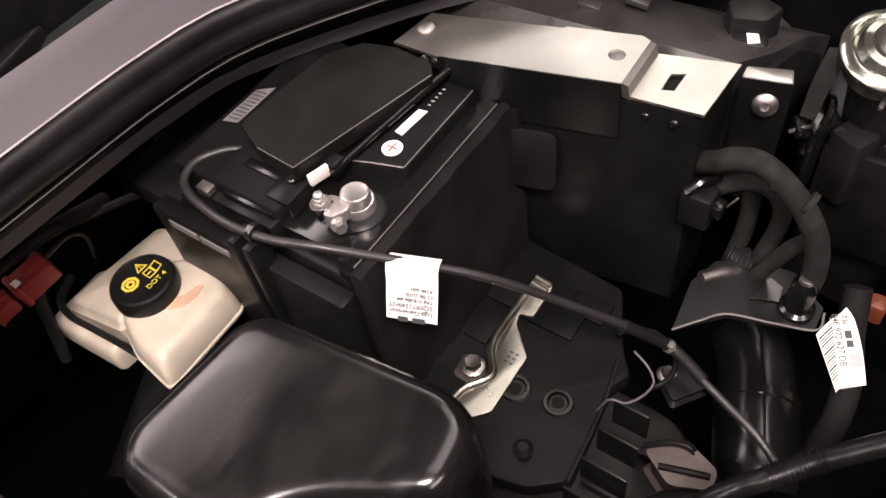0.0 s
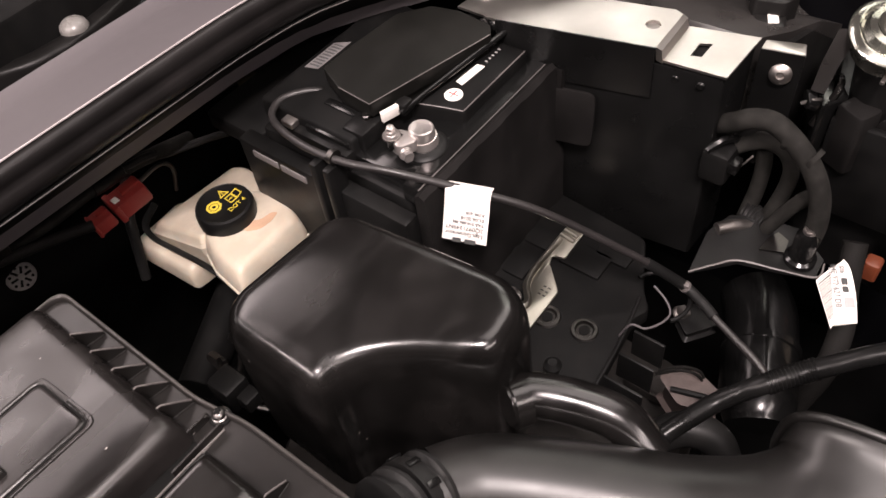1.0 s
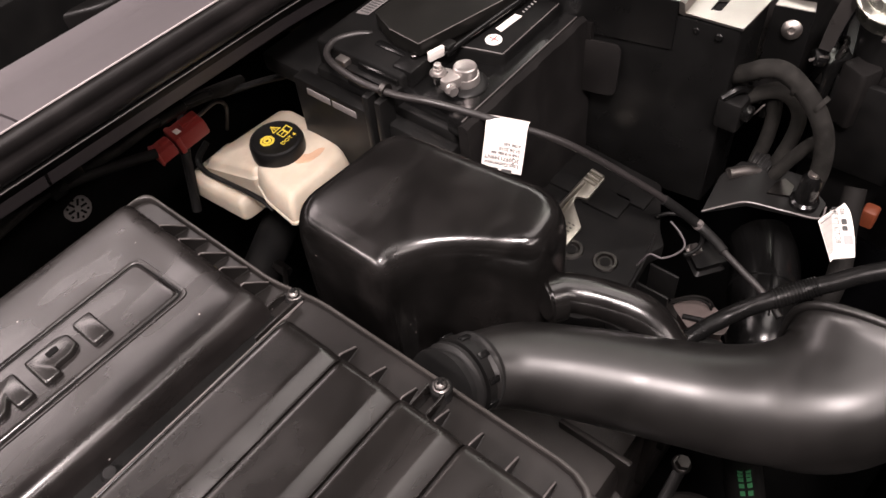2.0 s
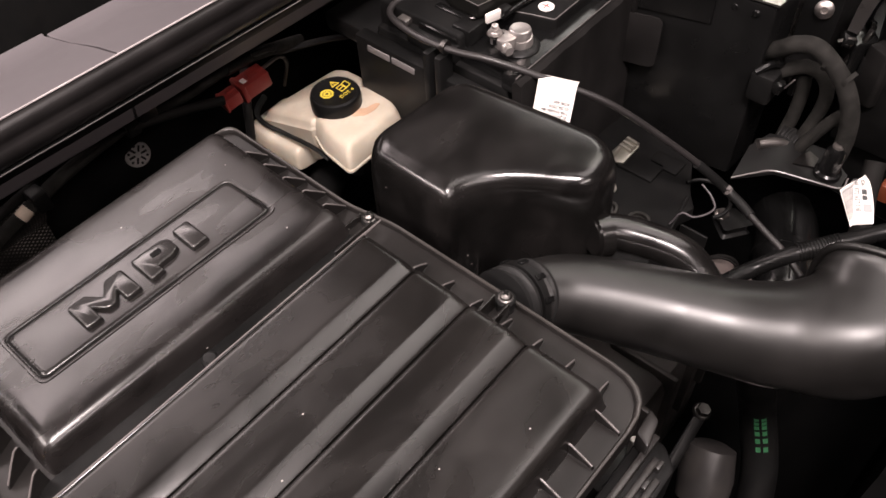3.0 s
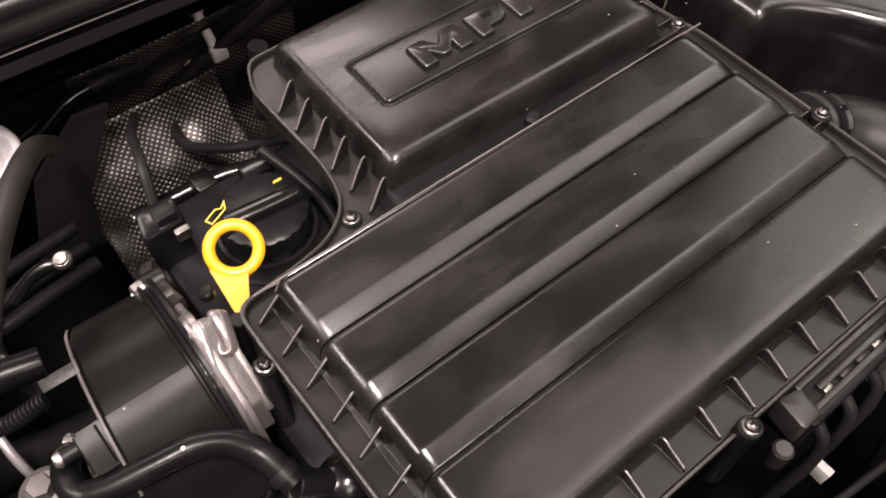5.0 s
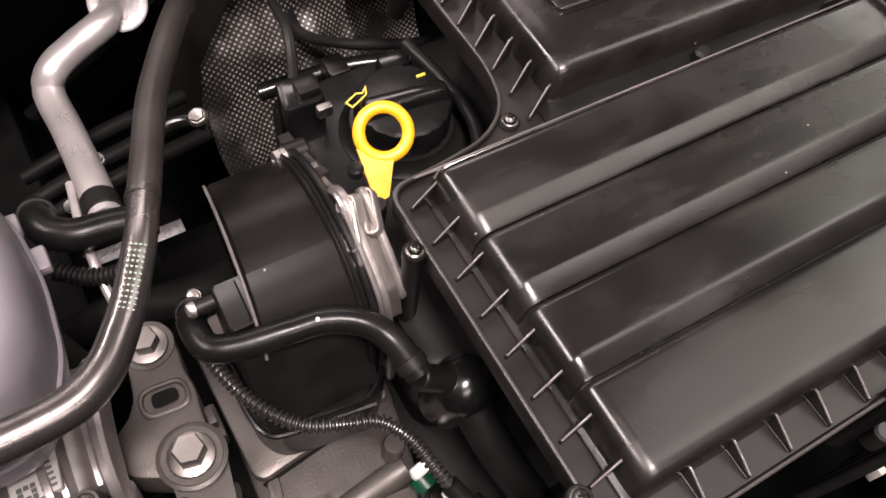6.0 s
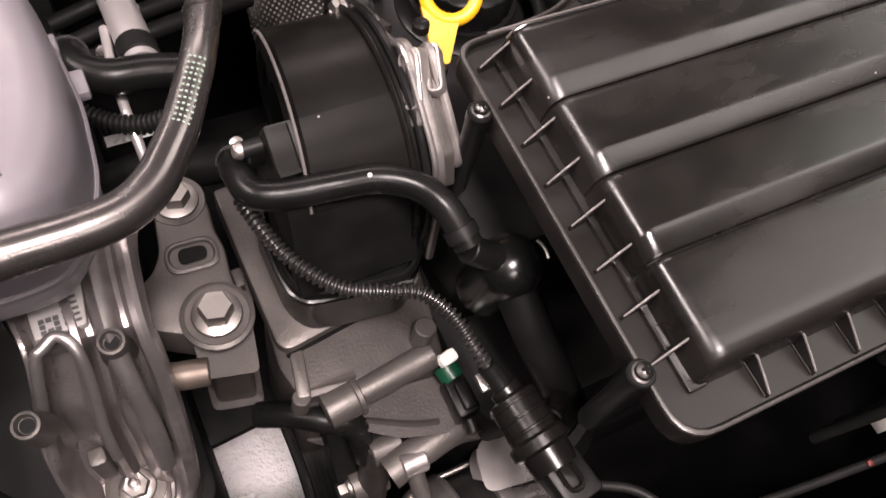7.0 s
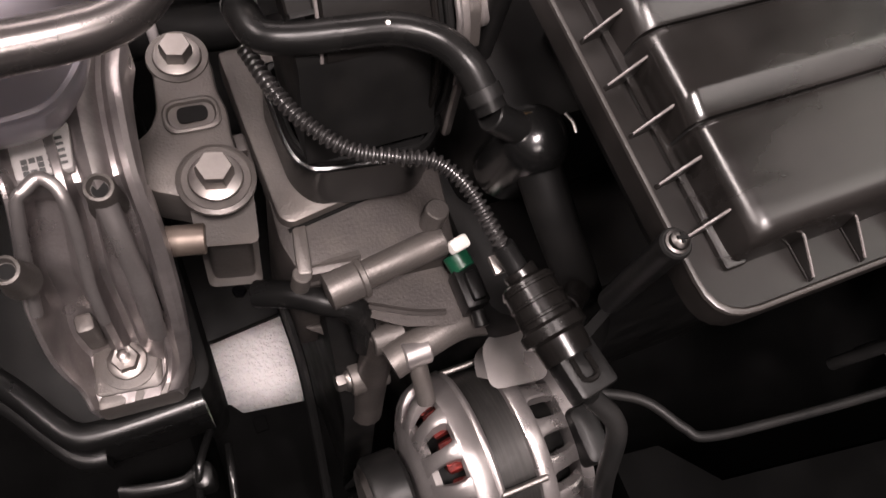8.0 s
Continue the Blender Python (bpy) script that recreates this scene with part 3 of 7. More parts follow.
name_cover = part("name_cover", moulded(NAME, [(-0.006, 0.825), (-0.004, 0.838), (-0.0015, 0.8445), (0.002, 0.8478), (0.006, 0.8490), (0.012, 0.8494), (0.022, 0.8496)], 0.008), COVER_SMOOTH, housing, "satin black raised cover with moulded letters")
FIELD = [(0.1340, 0.1695), (0.3215, 0.1655), (0.3200, 0.2150), (0.1340, 0.2175)]
rim = moulded(FIELD, [(-0.0034, 0.8492), (-0.0026, 0.8504), (-0.0012, 0.8504), (-0.0002, 0.8497), (0.0008, 0.8475), (0.0014, 0.8473)], 0.007)
part("field_rim", rim, COVER_SMOOTH, name_cover)
part("field_groove", moulded(FIELD, [(0.0002, 0.8480), (0.0002, 0.8499), (0.0020, 0.8499), (0.0020, 0.8480)], 0.006), DARK, name_cover)
part("field", moulded(FIELD, [(0.0016, 0.847), (0.0016, 0.8499), (0.0024, 0.8506), (0.004, 0.8508)], 0.005), COVER_SMOOTH, name_cover)


def letter(points):
    """A raised letter with softened edges; points in letter units, height 1."""
    pts = [(x, y) for x, y in points]
    bm = moulded(pts, [(-0.0006, 0.850), (0, 0.8538), (0.0005, 0.8547), (0.0013, 0.8551)], 0.0016, 3)
    return bm


def place_letter(shape, x0, width, y0=0.1780, height=0.0245):
    pts = [(x0 + px * width, y0 + py * height) for px, py in shape]
    return letter(pts)


M_SHAPE = [(0, 0), (0.27, 0), (0.27, 0.50), (0.42, 0.12), (0.58, 0.12), (0.73, 0.50), (0.73, 0), (1, 0), (1, 1), (0.68, 1), (0.5, 0.55), (0.32, 1), (0, 1)]
P_SHAPE = [(0, 0), (0.38, 0), (0.38, 0.26), (0.78, 0.26), (1, 0.42), (1, 0.84), (0.8, 1), (0, 1)]
I_SHAPE = [(0, 0), (1, 0), (1, 1), (0, 1)]
LETTER = mat("polished_letter_plastic", (0.012, 0.011, 0.0105), 0.24, grain=1400, bump=0.01, smudge=0.05, spec=0.85)
part("letter_m", place_letter(M_SHAPE, 0.1735, 0.043), LETTER, name_cover)
p_letter = part("letter_p", place_letter(P_SHAPE, 0.2245, 0.030), LETTER, name_cover)
part("letter_opening", moulded(rect(0.2365, 0.2445, 0.1920, 0.1965), [(0, 0.852), (0, 0.8556), (0.0005, 0.8556)], 0.001, 3), DARK, p_letter)
part("letter_i", place_letter(I_SHAPE, 0.2600, 0.0135), LETTER, name_cover)
part("trough_pin", turned([(0.006, 0), (0.006, 0.004), (0.004, 0.006), (0.001, 0.0062)], (0.214, 0.110, 0.832)), BLACK, housing)
part("trough", box(0.09, 0.352, 0.098, 0.124, 0.822, 0.8275, 0.001), BLACK, housing)
for x, y, z in ((-0.0285, 0.066, 0.8285), (-0.0275, -0.0905, 0.838), (0.372, 0.119, 0.828), (0.372, -0.0105, 0.838), (0.069, 0.121, 0.828), (0.155, -0.1285, 0.838)):
    part("screw_post", turned([(0.0062, -0.075), (0.0065, -0.01), (0.0070, -0.008), (0.0070, -0.001), (0.0062, 0)], (x, y, z), seg=24), BLACK, housing)
    screw(housing, (x, y, z))
for dx in (-0.006, 0.006):
    part("post_web", box(0.33, 0.368, 0.118 + dx - 0.0007, 0.118 + dx + 0.0007, 0.826, 0.8335, 0.0003), COVER, housing)
    part("post_web", box(0.348, 0.368, -0.010 + dx - 0.0007, -0.010 + dx + 0.0007, 0.826, 0.8405, 0.0003), COVER, housing)

# ---- intake resonator, its outlet and the air duct ----
resonator = thing("intake_resonator", (0.48, 0.08, 0.70), "glossy black blow-moulded intake resonator box", "resonator")
RES = [(0.423, 0.085), (0.436, 0.083), (0.452, 0.074), (0.467, 0.059), (0.479, 0.042), (0.489, 0.024), (0.500, 0.008), (0.530, 0.012), (0.541, 0.03), (0.528, 0.150), (0.517, 0.160), (0.437, 0.166), (0.424, 0.156)]
part("box", moulded(RES, [(-0.004, 0.695), (-0.010, 0.70), (-0.0112, 0.76), (-0.0105, 0.812), (-0.0092, 0.8255), (-0.0068, 0.8335), (-0.003, 0.8385), (0.0015, 0.8407), (0.0075, 0.8414)], 0.012, 5), TANK, resonator)
part("outlet", tube([(0.495, -0.002, 0.782), (0.511, -0.012, 0.780), (0.525, -0.040, 0.776), (0.532, -0.068, 0.770), (0.527, -0.092, 0.757)], 0.0155, seg=20), TANK, resonator)
part("outlet_collar", tube([(0.497, -0.004, 0.782), (0.506, -0.010, 0.781)], 0.0185, seg=24, steps=3), TANK, resonator)

duct = thing("air_duct", (0.52, -0.12, 0.70), "large black plastic air duct with a bellows end", "air duct")
# the pipe turns to one side at its mouth and widens there from a round to a rounded oblong
RUNS = spline([(0.420, 0.002, 0.780), (0.447, -0.020, 0.771), (0.476, -0.068, 0.763), (0.501, -0.123, 0.760), (0.521, -0.164, 0.763), (0.545, -0.196, 0.769), (0.583, -0.214, 0.775)], 8)
neck = []
for k, c in enumerate(RUNS):
    s = 6 * k / (len(RUNS) - 1)
    way = (RUNS[min(k + 1, len(RUNS) - 1)] - RUNS[max(k - 1, 0)]).normalized()
    late = max(0.0, (s - 4) / 2)
    u = Vector((way.y, -way.x, 0)).normalized().lerp(Vector((0.1, -0.99, 0)), late ** 2).normalized()
    v = (way.cross(u) * -1).normalized()
    v = v if v.z > 0 else -v
    wide, high = (float(np.interp(s, range(7), q)) for q in ([0.027, 0.031, 0.034, 0.0365, 0.041, 0.048, 0.058], [0.027, 0.031, 0.034, 0.0365, 0.041, 0.046, 0.052]))
    flare = 1.0 + 0.09 * max(0.0, (s - 5.7) / 0.3)
    e = 2 / (2 + 1.4 * late)
    neck.append([c + (u * math.copysign(abs(math.cos(a)) ** e, math.cos(a)) * wide + v * math.copysign(abs(math.sin(a)) ** e, math.sin(a)) * high) * flare for a in np.linspace(0, 2 * math.pi, 48, endpoint=False)])
part("pipe", loft(neck, caps=False), DUCT, duct, "", 60)
part("bellows", corrugated([(0.388, 0.006, 0.795), (0.405, 0.004, 0.788), (0.424, 0.0, 0.779)], 0.0265, pitch=0.008, depth=0.002, seg=28), RUBBER, duct)
part("clamp_band", tube([(0.405, 0.004, 0.788), (0.411, 0.003, 0.786)], 0.0290, seg=28, steps=2), BLACK, duct, "black ribbed hose clamp")
for k in range(10):
    a = k * 0.63
    part("clamp_tooth", box(-0.0045, 0.0045, -0.0022, 0.0022, 0.0283, 0.0302, 0.0005, m=Matrix.Translation((0.408, 0.0035, 0.787)) @ turn_to((0.9, -0.15, -0.4)) @ pose(0, 0, 0, 0, 0, math.degrees(a)) @ pose(0, 0, 0, 0, 90, 0)), GLOSS, duct)
part("mouth_lip", tube(neck[-1] + neck[-1][:1], 0.0030, seg=10, steps=1), DUCT, duct)
part("mould_seam", tube([(0.452, -0.052, 0.7325), (0.472, -0.098, 0.7275), (0.486, -0.139, 0.7255), (0.502, -0.176, 0.7245), (0.535, -0.213, 0.727)], 0.0012, seg=6), WORN_GLINT, duct)

# ---- brake fluid reservoir ----
reservoir = thing("brake_fluid_reservoir", (0.55, 0.37, 0.58), "milky white brake fluid reservoir with a brown stain", "reservoir")
# the rear chamber's top falls away towards the firewall
FALL = Matrix(((1, 0, 0, 0), (0, 1, 0, 0), (0, -0.33, 1, 0.33 * 0.45), (0, 0, 0, 1)))
BACK = [(0.514, 0.366), (0.598, 0.364), (0.613, 0.385), (0.621, 0.420), (0.617, 0.441), (0.512, 0.456)]
part("back_body", moulded(BACK, [(0.004, 0.600), (-0.002, 0.640), (-0.002, 0.6500), (0.0008, 0.6525), (0.0020, 0.6575), (0.0040, 0.6605), (0.008, 0.6622)], 0.006, m=FALL), WHITE_TANK, reservoir)
FRONT = [(0.500, 0.2955), (0.586, 0.2985), (0.597, 0.318), (0.598, 0.352), (0.588, 0.374), (0.520, 0.372), (0.506, 0.340)]
part("front_body", moulded(FRONT, [(0.014, 0.653), (0.004, 0.657), (-0.001, 0.664), (-0.002, 0.672), (0.0005, 0.682), (0.0030, 0.6905), (0.0060, 0.6945), (0.0110, 0.6965)], 0.008), WHITE_TANK, reservoir)
part("seam_rib", moulded(FRONT, [(-0.0012, 0.6660), (-0.0034, 0.6668), (-0.0034, 0.6692), (-0.0012, 0.6700)], 0.008), WHITE_TANK, reservoir)
part("lower_body", moulded([(0.497, 0.386), (0.530, 0.382), (0.572, 0.44), (0.560, 0.476), (0.492, 0.473)], [(0.008, 0.606), (0.001, 0.614), (0, 0.632), (0.002, 0.639), (0.005, 0.6425), (0.012, 0.6440)], 0.006), WHITE_TANK, reservoir)
part("outlet_neck", rod((0.552, 0.345, 0.600), (0.549, 0.345, 0.660), 0.012), BLACK, reservoir)
part("neck", turned([(0.024, 0), (0.024, 0.012)], (0.549, 0.361, 0.685)), WHITE_TANK, reservoir)
cap_rings = []
for r, h in ((0.0265, 0.692), (0.0278, 0.693), (0.0282, 0.698), (0.0280, 0.708), (0.0268, 0.7115), (0.0245, 0.7125), (0.0235, 0.7118)):
    cap_rings.append([(0.549 + (r + (0.0004 if k % 2 and h < 0.71 else 0)) * math.cos(k * math.pi / 40), 0.361 + (r + (0.0004 if k % 2 and h < 0.71 else 0)) * math.sin(k * math.pi / 40), h) for k in range(80)])
cap = part("cap", loft(cap_rings), BLACK, reservoir, "black screw cap with yellow symbols")


def outline_sign(points, z, width):
    """A flat drawn outline: the points as a closed line of that width."""
    a = [Vector((*p, z)) for p in points]
    b = [Vector((p.x, p.y, z)) for p in offset(points, width)]
    c = [Vector((p.x, p.y, z - 0.0006)) for p in b]
    d = [Vector((*p, z - 0.0006)) for p in points]
    return loft([d, a, b, c], caps=False)


def ngon(x, y, r, n, start=0.0):
    return [(x + r * math.cos(start + k * 2 * math.pi / n), y + r * math.sin(start + k * 2 * math.pi / n)) for k in range(n)]


sign = outline_sign(ngon(0.5405, 0.3645, 0.0078, 8, 0.3), 0.7126, 0.0022)
join(sign, outline_sign(ngon(0.5405, 0.3645, 0.0042, 12), 0.7126, 0.0022))
part("fluid_sign", sign, YELLOW_INK, cap)
sign = outline_sign([(0.5515, 0.3675), (0.5625, 0.3675), (0.557, 0.3775)], 0.7126, 0.0011)
box(0.5566, 0.5574, 0.3695, 0.3735, 0.7120, 0.7126, 0, sign)
part("warning_sign", sign, YELLOW_INK, cap)
sign = outline_sign([(0.5535, 0.3545), (0.5615, 0.3545), (0.5615, 0.3645), (0.5535, 0.3645)], 0.7126, 0.0009)
join(sign, outline_sign([(0.5615, 0.3545), (0.5690, 0.3565), (0.5690, 0.3660), (0.5615, 0.3645)], 0.7126, 0.0009))
box(0.5555, 0.5595, 0.3590, 0.3600, 0.7120, 0.7126, 0, sign)
part("booklet_sign", sign, YELLOW_INK, cap)
part("fluid_grade", lettering("DOT 4", 0.0068, Matrix.Translation((0.5455, 0.3465, 0.7122))), YELLOW_INK, cap)
stain = [(0.5425, 0.330), (0.553, 0.320), (0.566, 0.318), (0.579, 0.321), (0.574, 0.327), (0.562, 0.329), (0.556, 0.336), (0.545, 0.337)]
part("stain", moulded(stain, [(0, 0.6950), (0.0005, 0.6969)], 0.003, 4), STAIN, reservoir, "brown dried stain")
strap = thing("reservoir_strap", (0.505, 0.40, 0.60), "black rubber strap round the fluid reservoir", "strap")
part("band", tube([(0.535, 0.480, 0.654), (0.512, 0.468, 0.652), (0.5050, 0.448, 0.650), (0.5060, 0.412, 0.653), (0.5075, 0.378, 0.656), (0.5085, 0.355, 0.655), (0.5085, 0.341, 0.651)], 0.0040, seg=10, flat=0.6), RUBBER, strap)
part("wire", tube([(0.53, 0.50, 0.69), (0.512, 0.475, 0.692), (0.498, 0.462, 0.675), (0.490, 0.455, 0.655), (0.478, 0.45, 0.61)], 0.0055, seg=12), RUBBER, strap)
cylinder = thing("master_cylinder", (0.50, 0.36, 0.55), "dark brake master cylinder under the reservoir", "master cylinder")
part("body", rod((0.43, 0.34, 0.555), (0.60, 0.42, 0.575), 0.022), DARK, cylinder)
for k in range(2):
    part("brake_line", tube([(0.46 + 0.03 * k, 0.33, 0.58), (0.44 + 0.02 * k, 0.29, 0.60), (0.44, 0.25 + 0.03 * k, 0.60), (0.47, 0.20, 0.58), (0.50, 0.15, 0.50)], 0.003, seg=8), BOLT_DARK, cylinder)
    part("union", rod((0.46 + 0.03 * k, 0.325, 0.575), (0.46 + 0.03 * k, 0.345, 0.575), 0.007, seg=6), BOLT_DARK, cylinder)
part("plug", box(0.425, 0.452, 0.262, 0.292, 0.59, 0.625, 0.004), BLACK, cylinder)
part("plug_tag", box(0.432, 0.450, 0.245, 0.26, 0.60, 0.618, 0.002), BLACK, cylinder)

# ---- wiring on the firewall ----
harness = thing("firewall_harness", (0.40, 0.47, 0.60), "taped wiring harness along the firewall", "wiring harness")
part("trunk", tube([(0.08, 0.515, 0.62), (0.17, 0.492, 0.674), (0.239, 0.478, 0.708), (0.30, 0.479, 0.722), (0.375, 0.474, 0.733), (0.43, 0.462, 0.735), (0.478, 0.450, 0.745), (0.53, 0.462, 0.728), (0.60, 0.475, 0.70)], 0.0072, seg=12), LOOM, harness)
part("branch", tube([(0.05, 0.53, 0.66), (0.20, 0.50, 0.70), (0.30, 0.489, 0.728), (0.36, 0.470, 0.732), (0.42, 0.449, 0.728), (0.458, 0.436, 0.722)], 0.0052, seg=12), TAPE, harness)
part("sleeve", rod((0.476, 0.450, 0.745), (0.512, 0.455, 0.738), 0.0085), BLACK, harness)
part("lead", tube([(0.512, 0.455, 0.738), (0.545, 0.458, 0.728), (0.566, 0.472, 0.705), (0.62, 0.45, 0.70), (0.68, 0.40, 0.70)], 0.004, seg=8), RUBBER, harness)
part("lead", tube([(0.52, 0.452, 0.715), (0.545, 0.446, 0.722), (0.560, 0.455, 0.70), (0.56, 0.47, 0.66)], 0.0022, seg=8), BOLT_DARK, harness)
for x, y, z in ((0.365, 0.474, 0.733), (0.252, 0.478, 0.712)):
    part("clip", box(x - 0.008, x + 0.008, y - 0.011, y + 0.011, z - 0.011, z + 0.011, 0.003), BLACK, harness)
part("tape_end", rod((0.228, 0.4775, 0.7045), (0.240, 0.478, 0.7085), 0.0072), mat("pale_tape", (0.55, 0.45, 0.36), 0.6), harness, "pale tape end")
part("bracket_tab", box(0.372, 0.392, 0.455, 0.462, 0.738, 0.752, 0.001), BOLT_DARK, harness)
for place, size, name in (((0.502, 0.444, 0.7145), (0.018, 0.0120, 0.0100), "plug"), ((0.4690, 0.4425, 0.7140), (0.0105, 0.0095, 0.0080), "plug")):
    con = thing("red_connector", place, "bright red plastic wiring connector on the harness", "connector", "red connectors")
    m = Matrix.Translation(place) @ pose(0, 0, 0, 0, -8, -8)
    part("shell", box(-size[0], size[0], -size[1], size[1], -size[2], size[2], 0.0025, m=m), RED, con)
    part("rib", box(-size[0] * 0.2, size[0] * 0.9, -size[1] * 0.35, size[1] * 0.35, size[2] - 0.001, size[2] + 0.003, 0.001, m=m), RED, con)
    part("collar", box(-size[0] * 1.08, -size[0] * 0.72, -size[1] * 1.12, size[1] * 1.12, -size[2] * 1.1, size[2] * 1.1, 0.002, m=m), RED, con)
part("code_tag", box(-0.003, 0.003, -0.004, 0.004, 0.0113, 0.0118, 0, m=Matrix.Translation((0.487, 0.4370, 0.7172))), PAPER, con)
nut = thing("star_fastener", (0.406, 0.5965, 0.585), "grey star-shaped push fastener on the firewall", "fastener")
m = Matrix.Translation((0.406, 0.5995, 0.585)) @ turn_to((-0.1, -1, 0.35))
bm = turned([(0.0170, 0), (0.0170, 0.002), (0.0155, 0.0035), (0.006, 0.004), (0.001, 0.004)], seg=40)
bmesh.ops.transform(bm, matrix=m, verts=bm.verts)
disc = part("disc", bm, mat("dull_grey_metal", (0.20, 0.185, 0.18), 0.55, 0.3), nut)
for k in range(6):
    part("slot", box(0.004, 0.0120, -0.0014, 0.0014, 0.0036, 0.0044, 0, m=m @ pose(0, 0, 0, 0, 0, 60 * k)), DARK, disc)
    part("hole", turned([(0.0018, 0.003), (0.0018, 0.0043)], seg=8, bm=None), DARK, disc).matrix_basis = Matrix.Translation(-BASE[nut]) @ m @ pose(0, 0, 0, 0, 0, 60 * k + 30) @ Matrix.Translation((0.0120, 0, 0)) @ Matrix.Translation(BASE[nut])

# ---- battery, its cover and box ----
LEAD = mat("bright_cast_lead", (0.58, 0.54, 0.52), 0.36, 0.85, grain=500, bump=0.3, smudge=0.12, tint=0.2)
battery = thing("battery", (0.70, 0.25, 0.58), "black car battery with a white plus badge", "battery")
part("case", block(rect(0.607, 0.797, 0.170, 0.345), 0.58, 0.772, 0.004, 0.006), BLACK, battery)
part("lid", moulded([(0.694, 0.176), (0.790, 0.1765), (0.790, 0.345), (0.615, 0.345), (0.615, 0.235), (0.680, 0.222)], [(0, 0.77), (0, 0.797), (0.001, 0.7995), (0.003, 0.801)], 0.004), DARK, battery)
part("rim", moulded([(0.608, 0.160), (0.797, 0.160), (0.797, 0.178), (0.608, 0.178)], [(0, 0.77), (0, 0.785), (0.0015, 0.788)], 0.003), GLOSS, battery)
part("ledge", box(0.615, 0.694, 0.163, 0.235, 0.770, 0.786, 0.002), GLOSS, battery)
# Edge reflections of the rim and lid, laid on as pale beads.
part("edge_glint", tube([(0.610, 0.1612, 0.7876), (0.70, 0.1612, 0.7876), (0.795, 0.1612, 0.7876)], 0.0006, seg=6, steps=1), WORN_GLINT, battery)
part("edge_glint", tube([(0.695, 0.1775, 0.8002), (0.742, 0.1778, 0.8004), (0.788, 0.1782, 0.8002)], 0.0006, seg=6, steps=1), WORN_GLINT, battery)
part("edge_glint", tube([(0.6945, 0.178, 0.8000), (0.6870, 0.203, 0.8002), (0.6805, 0.2215, 0.8000)], 0.0006, seg=6, steps=1), WORN_GLINT, battery)
badge = part("plus_badge", turned([(0.0082, 0), (0.0082, 0.0006), (0.0078, 0.0010)], (0.706, 0.1965, 0.801)), PAPER, battery, "round white plus badge")
plus = box(0.7010, 0.7110, 0.1960, 0.1970, 0.802, 0.8024, 0, m=None)
box(0.7055, 0.7065, 0.1915, 0.2015, 0.802, 0.8025, 0, plus)
part("plus_sign", plus, RED_INK, badge)
part("white_label", loft([[(0.720, 0.198, z), (0.751, 0.1955, z), (0.750, 0.2035, z), (0.7215, 0.2055, z)] for z in (0.8008, 0.8016)]), PAPER, battery)
for k in range(5):
    part("print_bar", box(0.757 + 0.005 * k, 0.7585 + 0.005 * k, 0.1975, 0.2000, 0.8008, 0.8015, 0), GREY_INK, battery)
terminal = thing("terminal_clamp", (0.648, 0.195, 0.785), "bright lead terminal clamp with its bolt", "terminal clamp")
part("post", turned([(0.0110, 0), (0.0114, 0.002), (0.0110, 0.011), (0.0104, 0.0128), (0.0092, 0.0134), (0.0080, 0.0130), (0.002, 0.0128)], (0.652, 0.189, 0.796), (0.05, 0, 1)), LEAD, terminal)
part("collar", turned([(0.0135, 0), (0.0137, 0.002), (0.0130, 0.008), (0.0112, 0.0088)], (0.653, 0.190, 0.792)), LEAD, terminal)
part("skirt", turned([(0.021, 0), (0.021, 0.005), (0.017, 0.008)], (0.653, 0.190, 0.784)), BLACK, terminal)
part("jaw", block([(0.626, 0.192), (0.640, 0.184), (0.648, 0.190), (0.645, 0.207), (0.630, 0.210)], 0.794, 0.806, 0.002, 0.004), LEAD, terminal)
part("jaw_split", box(0.624, 0.640, 0.1985, 0.2005, 0.800, 0.8068, 0), DARK, terminal)
bolt(terminal, (0.634, 0.2055, 0.806), (0, 0, 1), 0.009, 0.006, 0.007, LEAD, name="nut", stud=0.004)
bolt(terminal, (0.629, 0.188, 0.800), (-0.5, -1, 0.1), 0.009, 0.008, 0.006, LEAD)
part("washer", turned([(0.008, 0), (0.008, 0.0015)], (0.634, 0.2055, 0.8058)), STEEL, terminal)

cover = thing("fuse_cover", (0.71, 0.26, 0.79), "black hinged fuse cover lying on the battery", "fuse cover")
COVER_PLAN = [(0.641, 0.2325), (0.769, 0.2005), (0.780, 0.209), (0.784, 0.246), (0.777, 0.274), (0.751, 0.294), (0.698, 0.299), (0.657, 0.300), (0.644, 0.270)]
part("lid", moulded(COVER_PLAN, [(0.003, 0.801), (0.0028, 0.808), (0.0004, 0.8085), (0.0, 0.8214), (0.0003, 0.8220), (0.0009, 0.8223)], 0.0025), mat("matt_fuse_cover", (0.008, 0.0078, 0.007), 0.42, bump=0.06, smudge=0.05, spec=0.16), cover, "", 18)
# Pale bead in place of the cover's thin edge highlight.
part("lid_edge", tube([(0.6445, 0.2705, 0.8219), (0.6416, 0.2330, 0.8220), (0.70, 0.2181, 0.8220), (0.7685, 0.2011, 0.8220)], 0.0005, seg=6, steps=1), WORN_GLINT, cover)
part("side_bar", tube([(0.661, 0.2190, 0.804), (0.70, 0.2135, 0.807), (0.758, 0.2045, 0.811), (0.790, 0.200, 0.812)], 0.0032, seg=10), GLOSS, cover)
for k in range(3):
    part("hinge_barrel", rod((0.780 + 0.006 * k, 0.214 - 0.006 * k, 0.817), (0.786 + 0.006 * k, 0.222 - 0.006 * k, 0.817), 0.0045), GLOSS, cover)
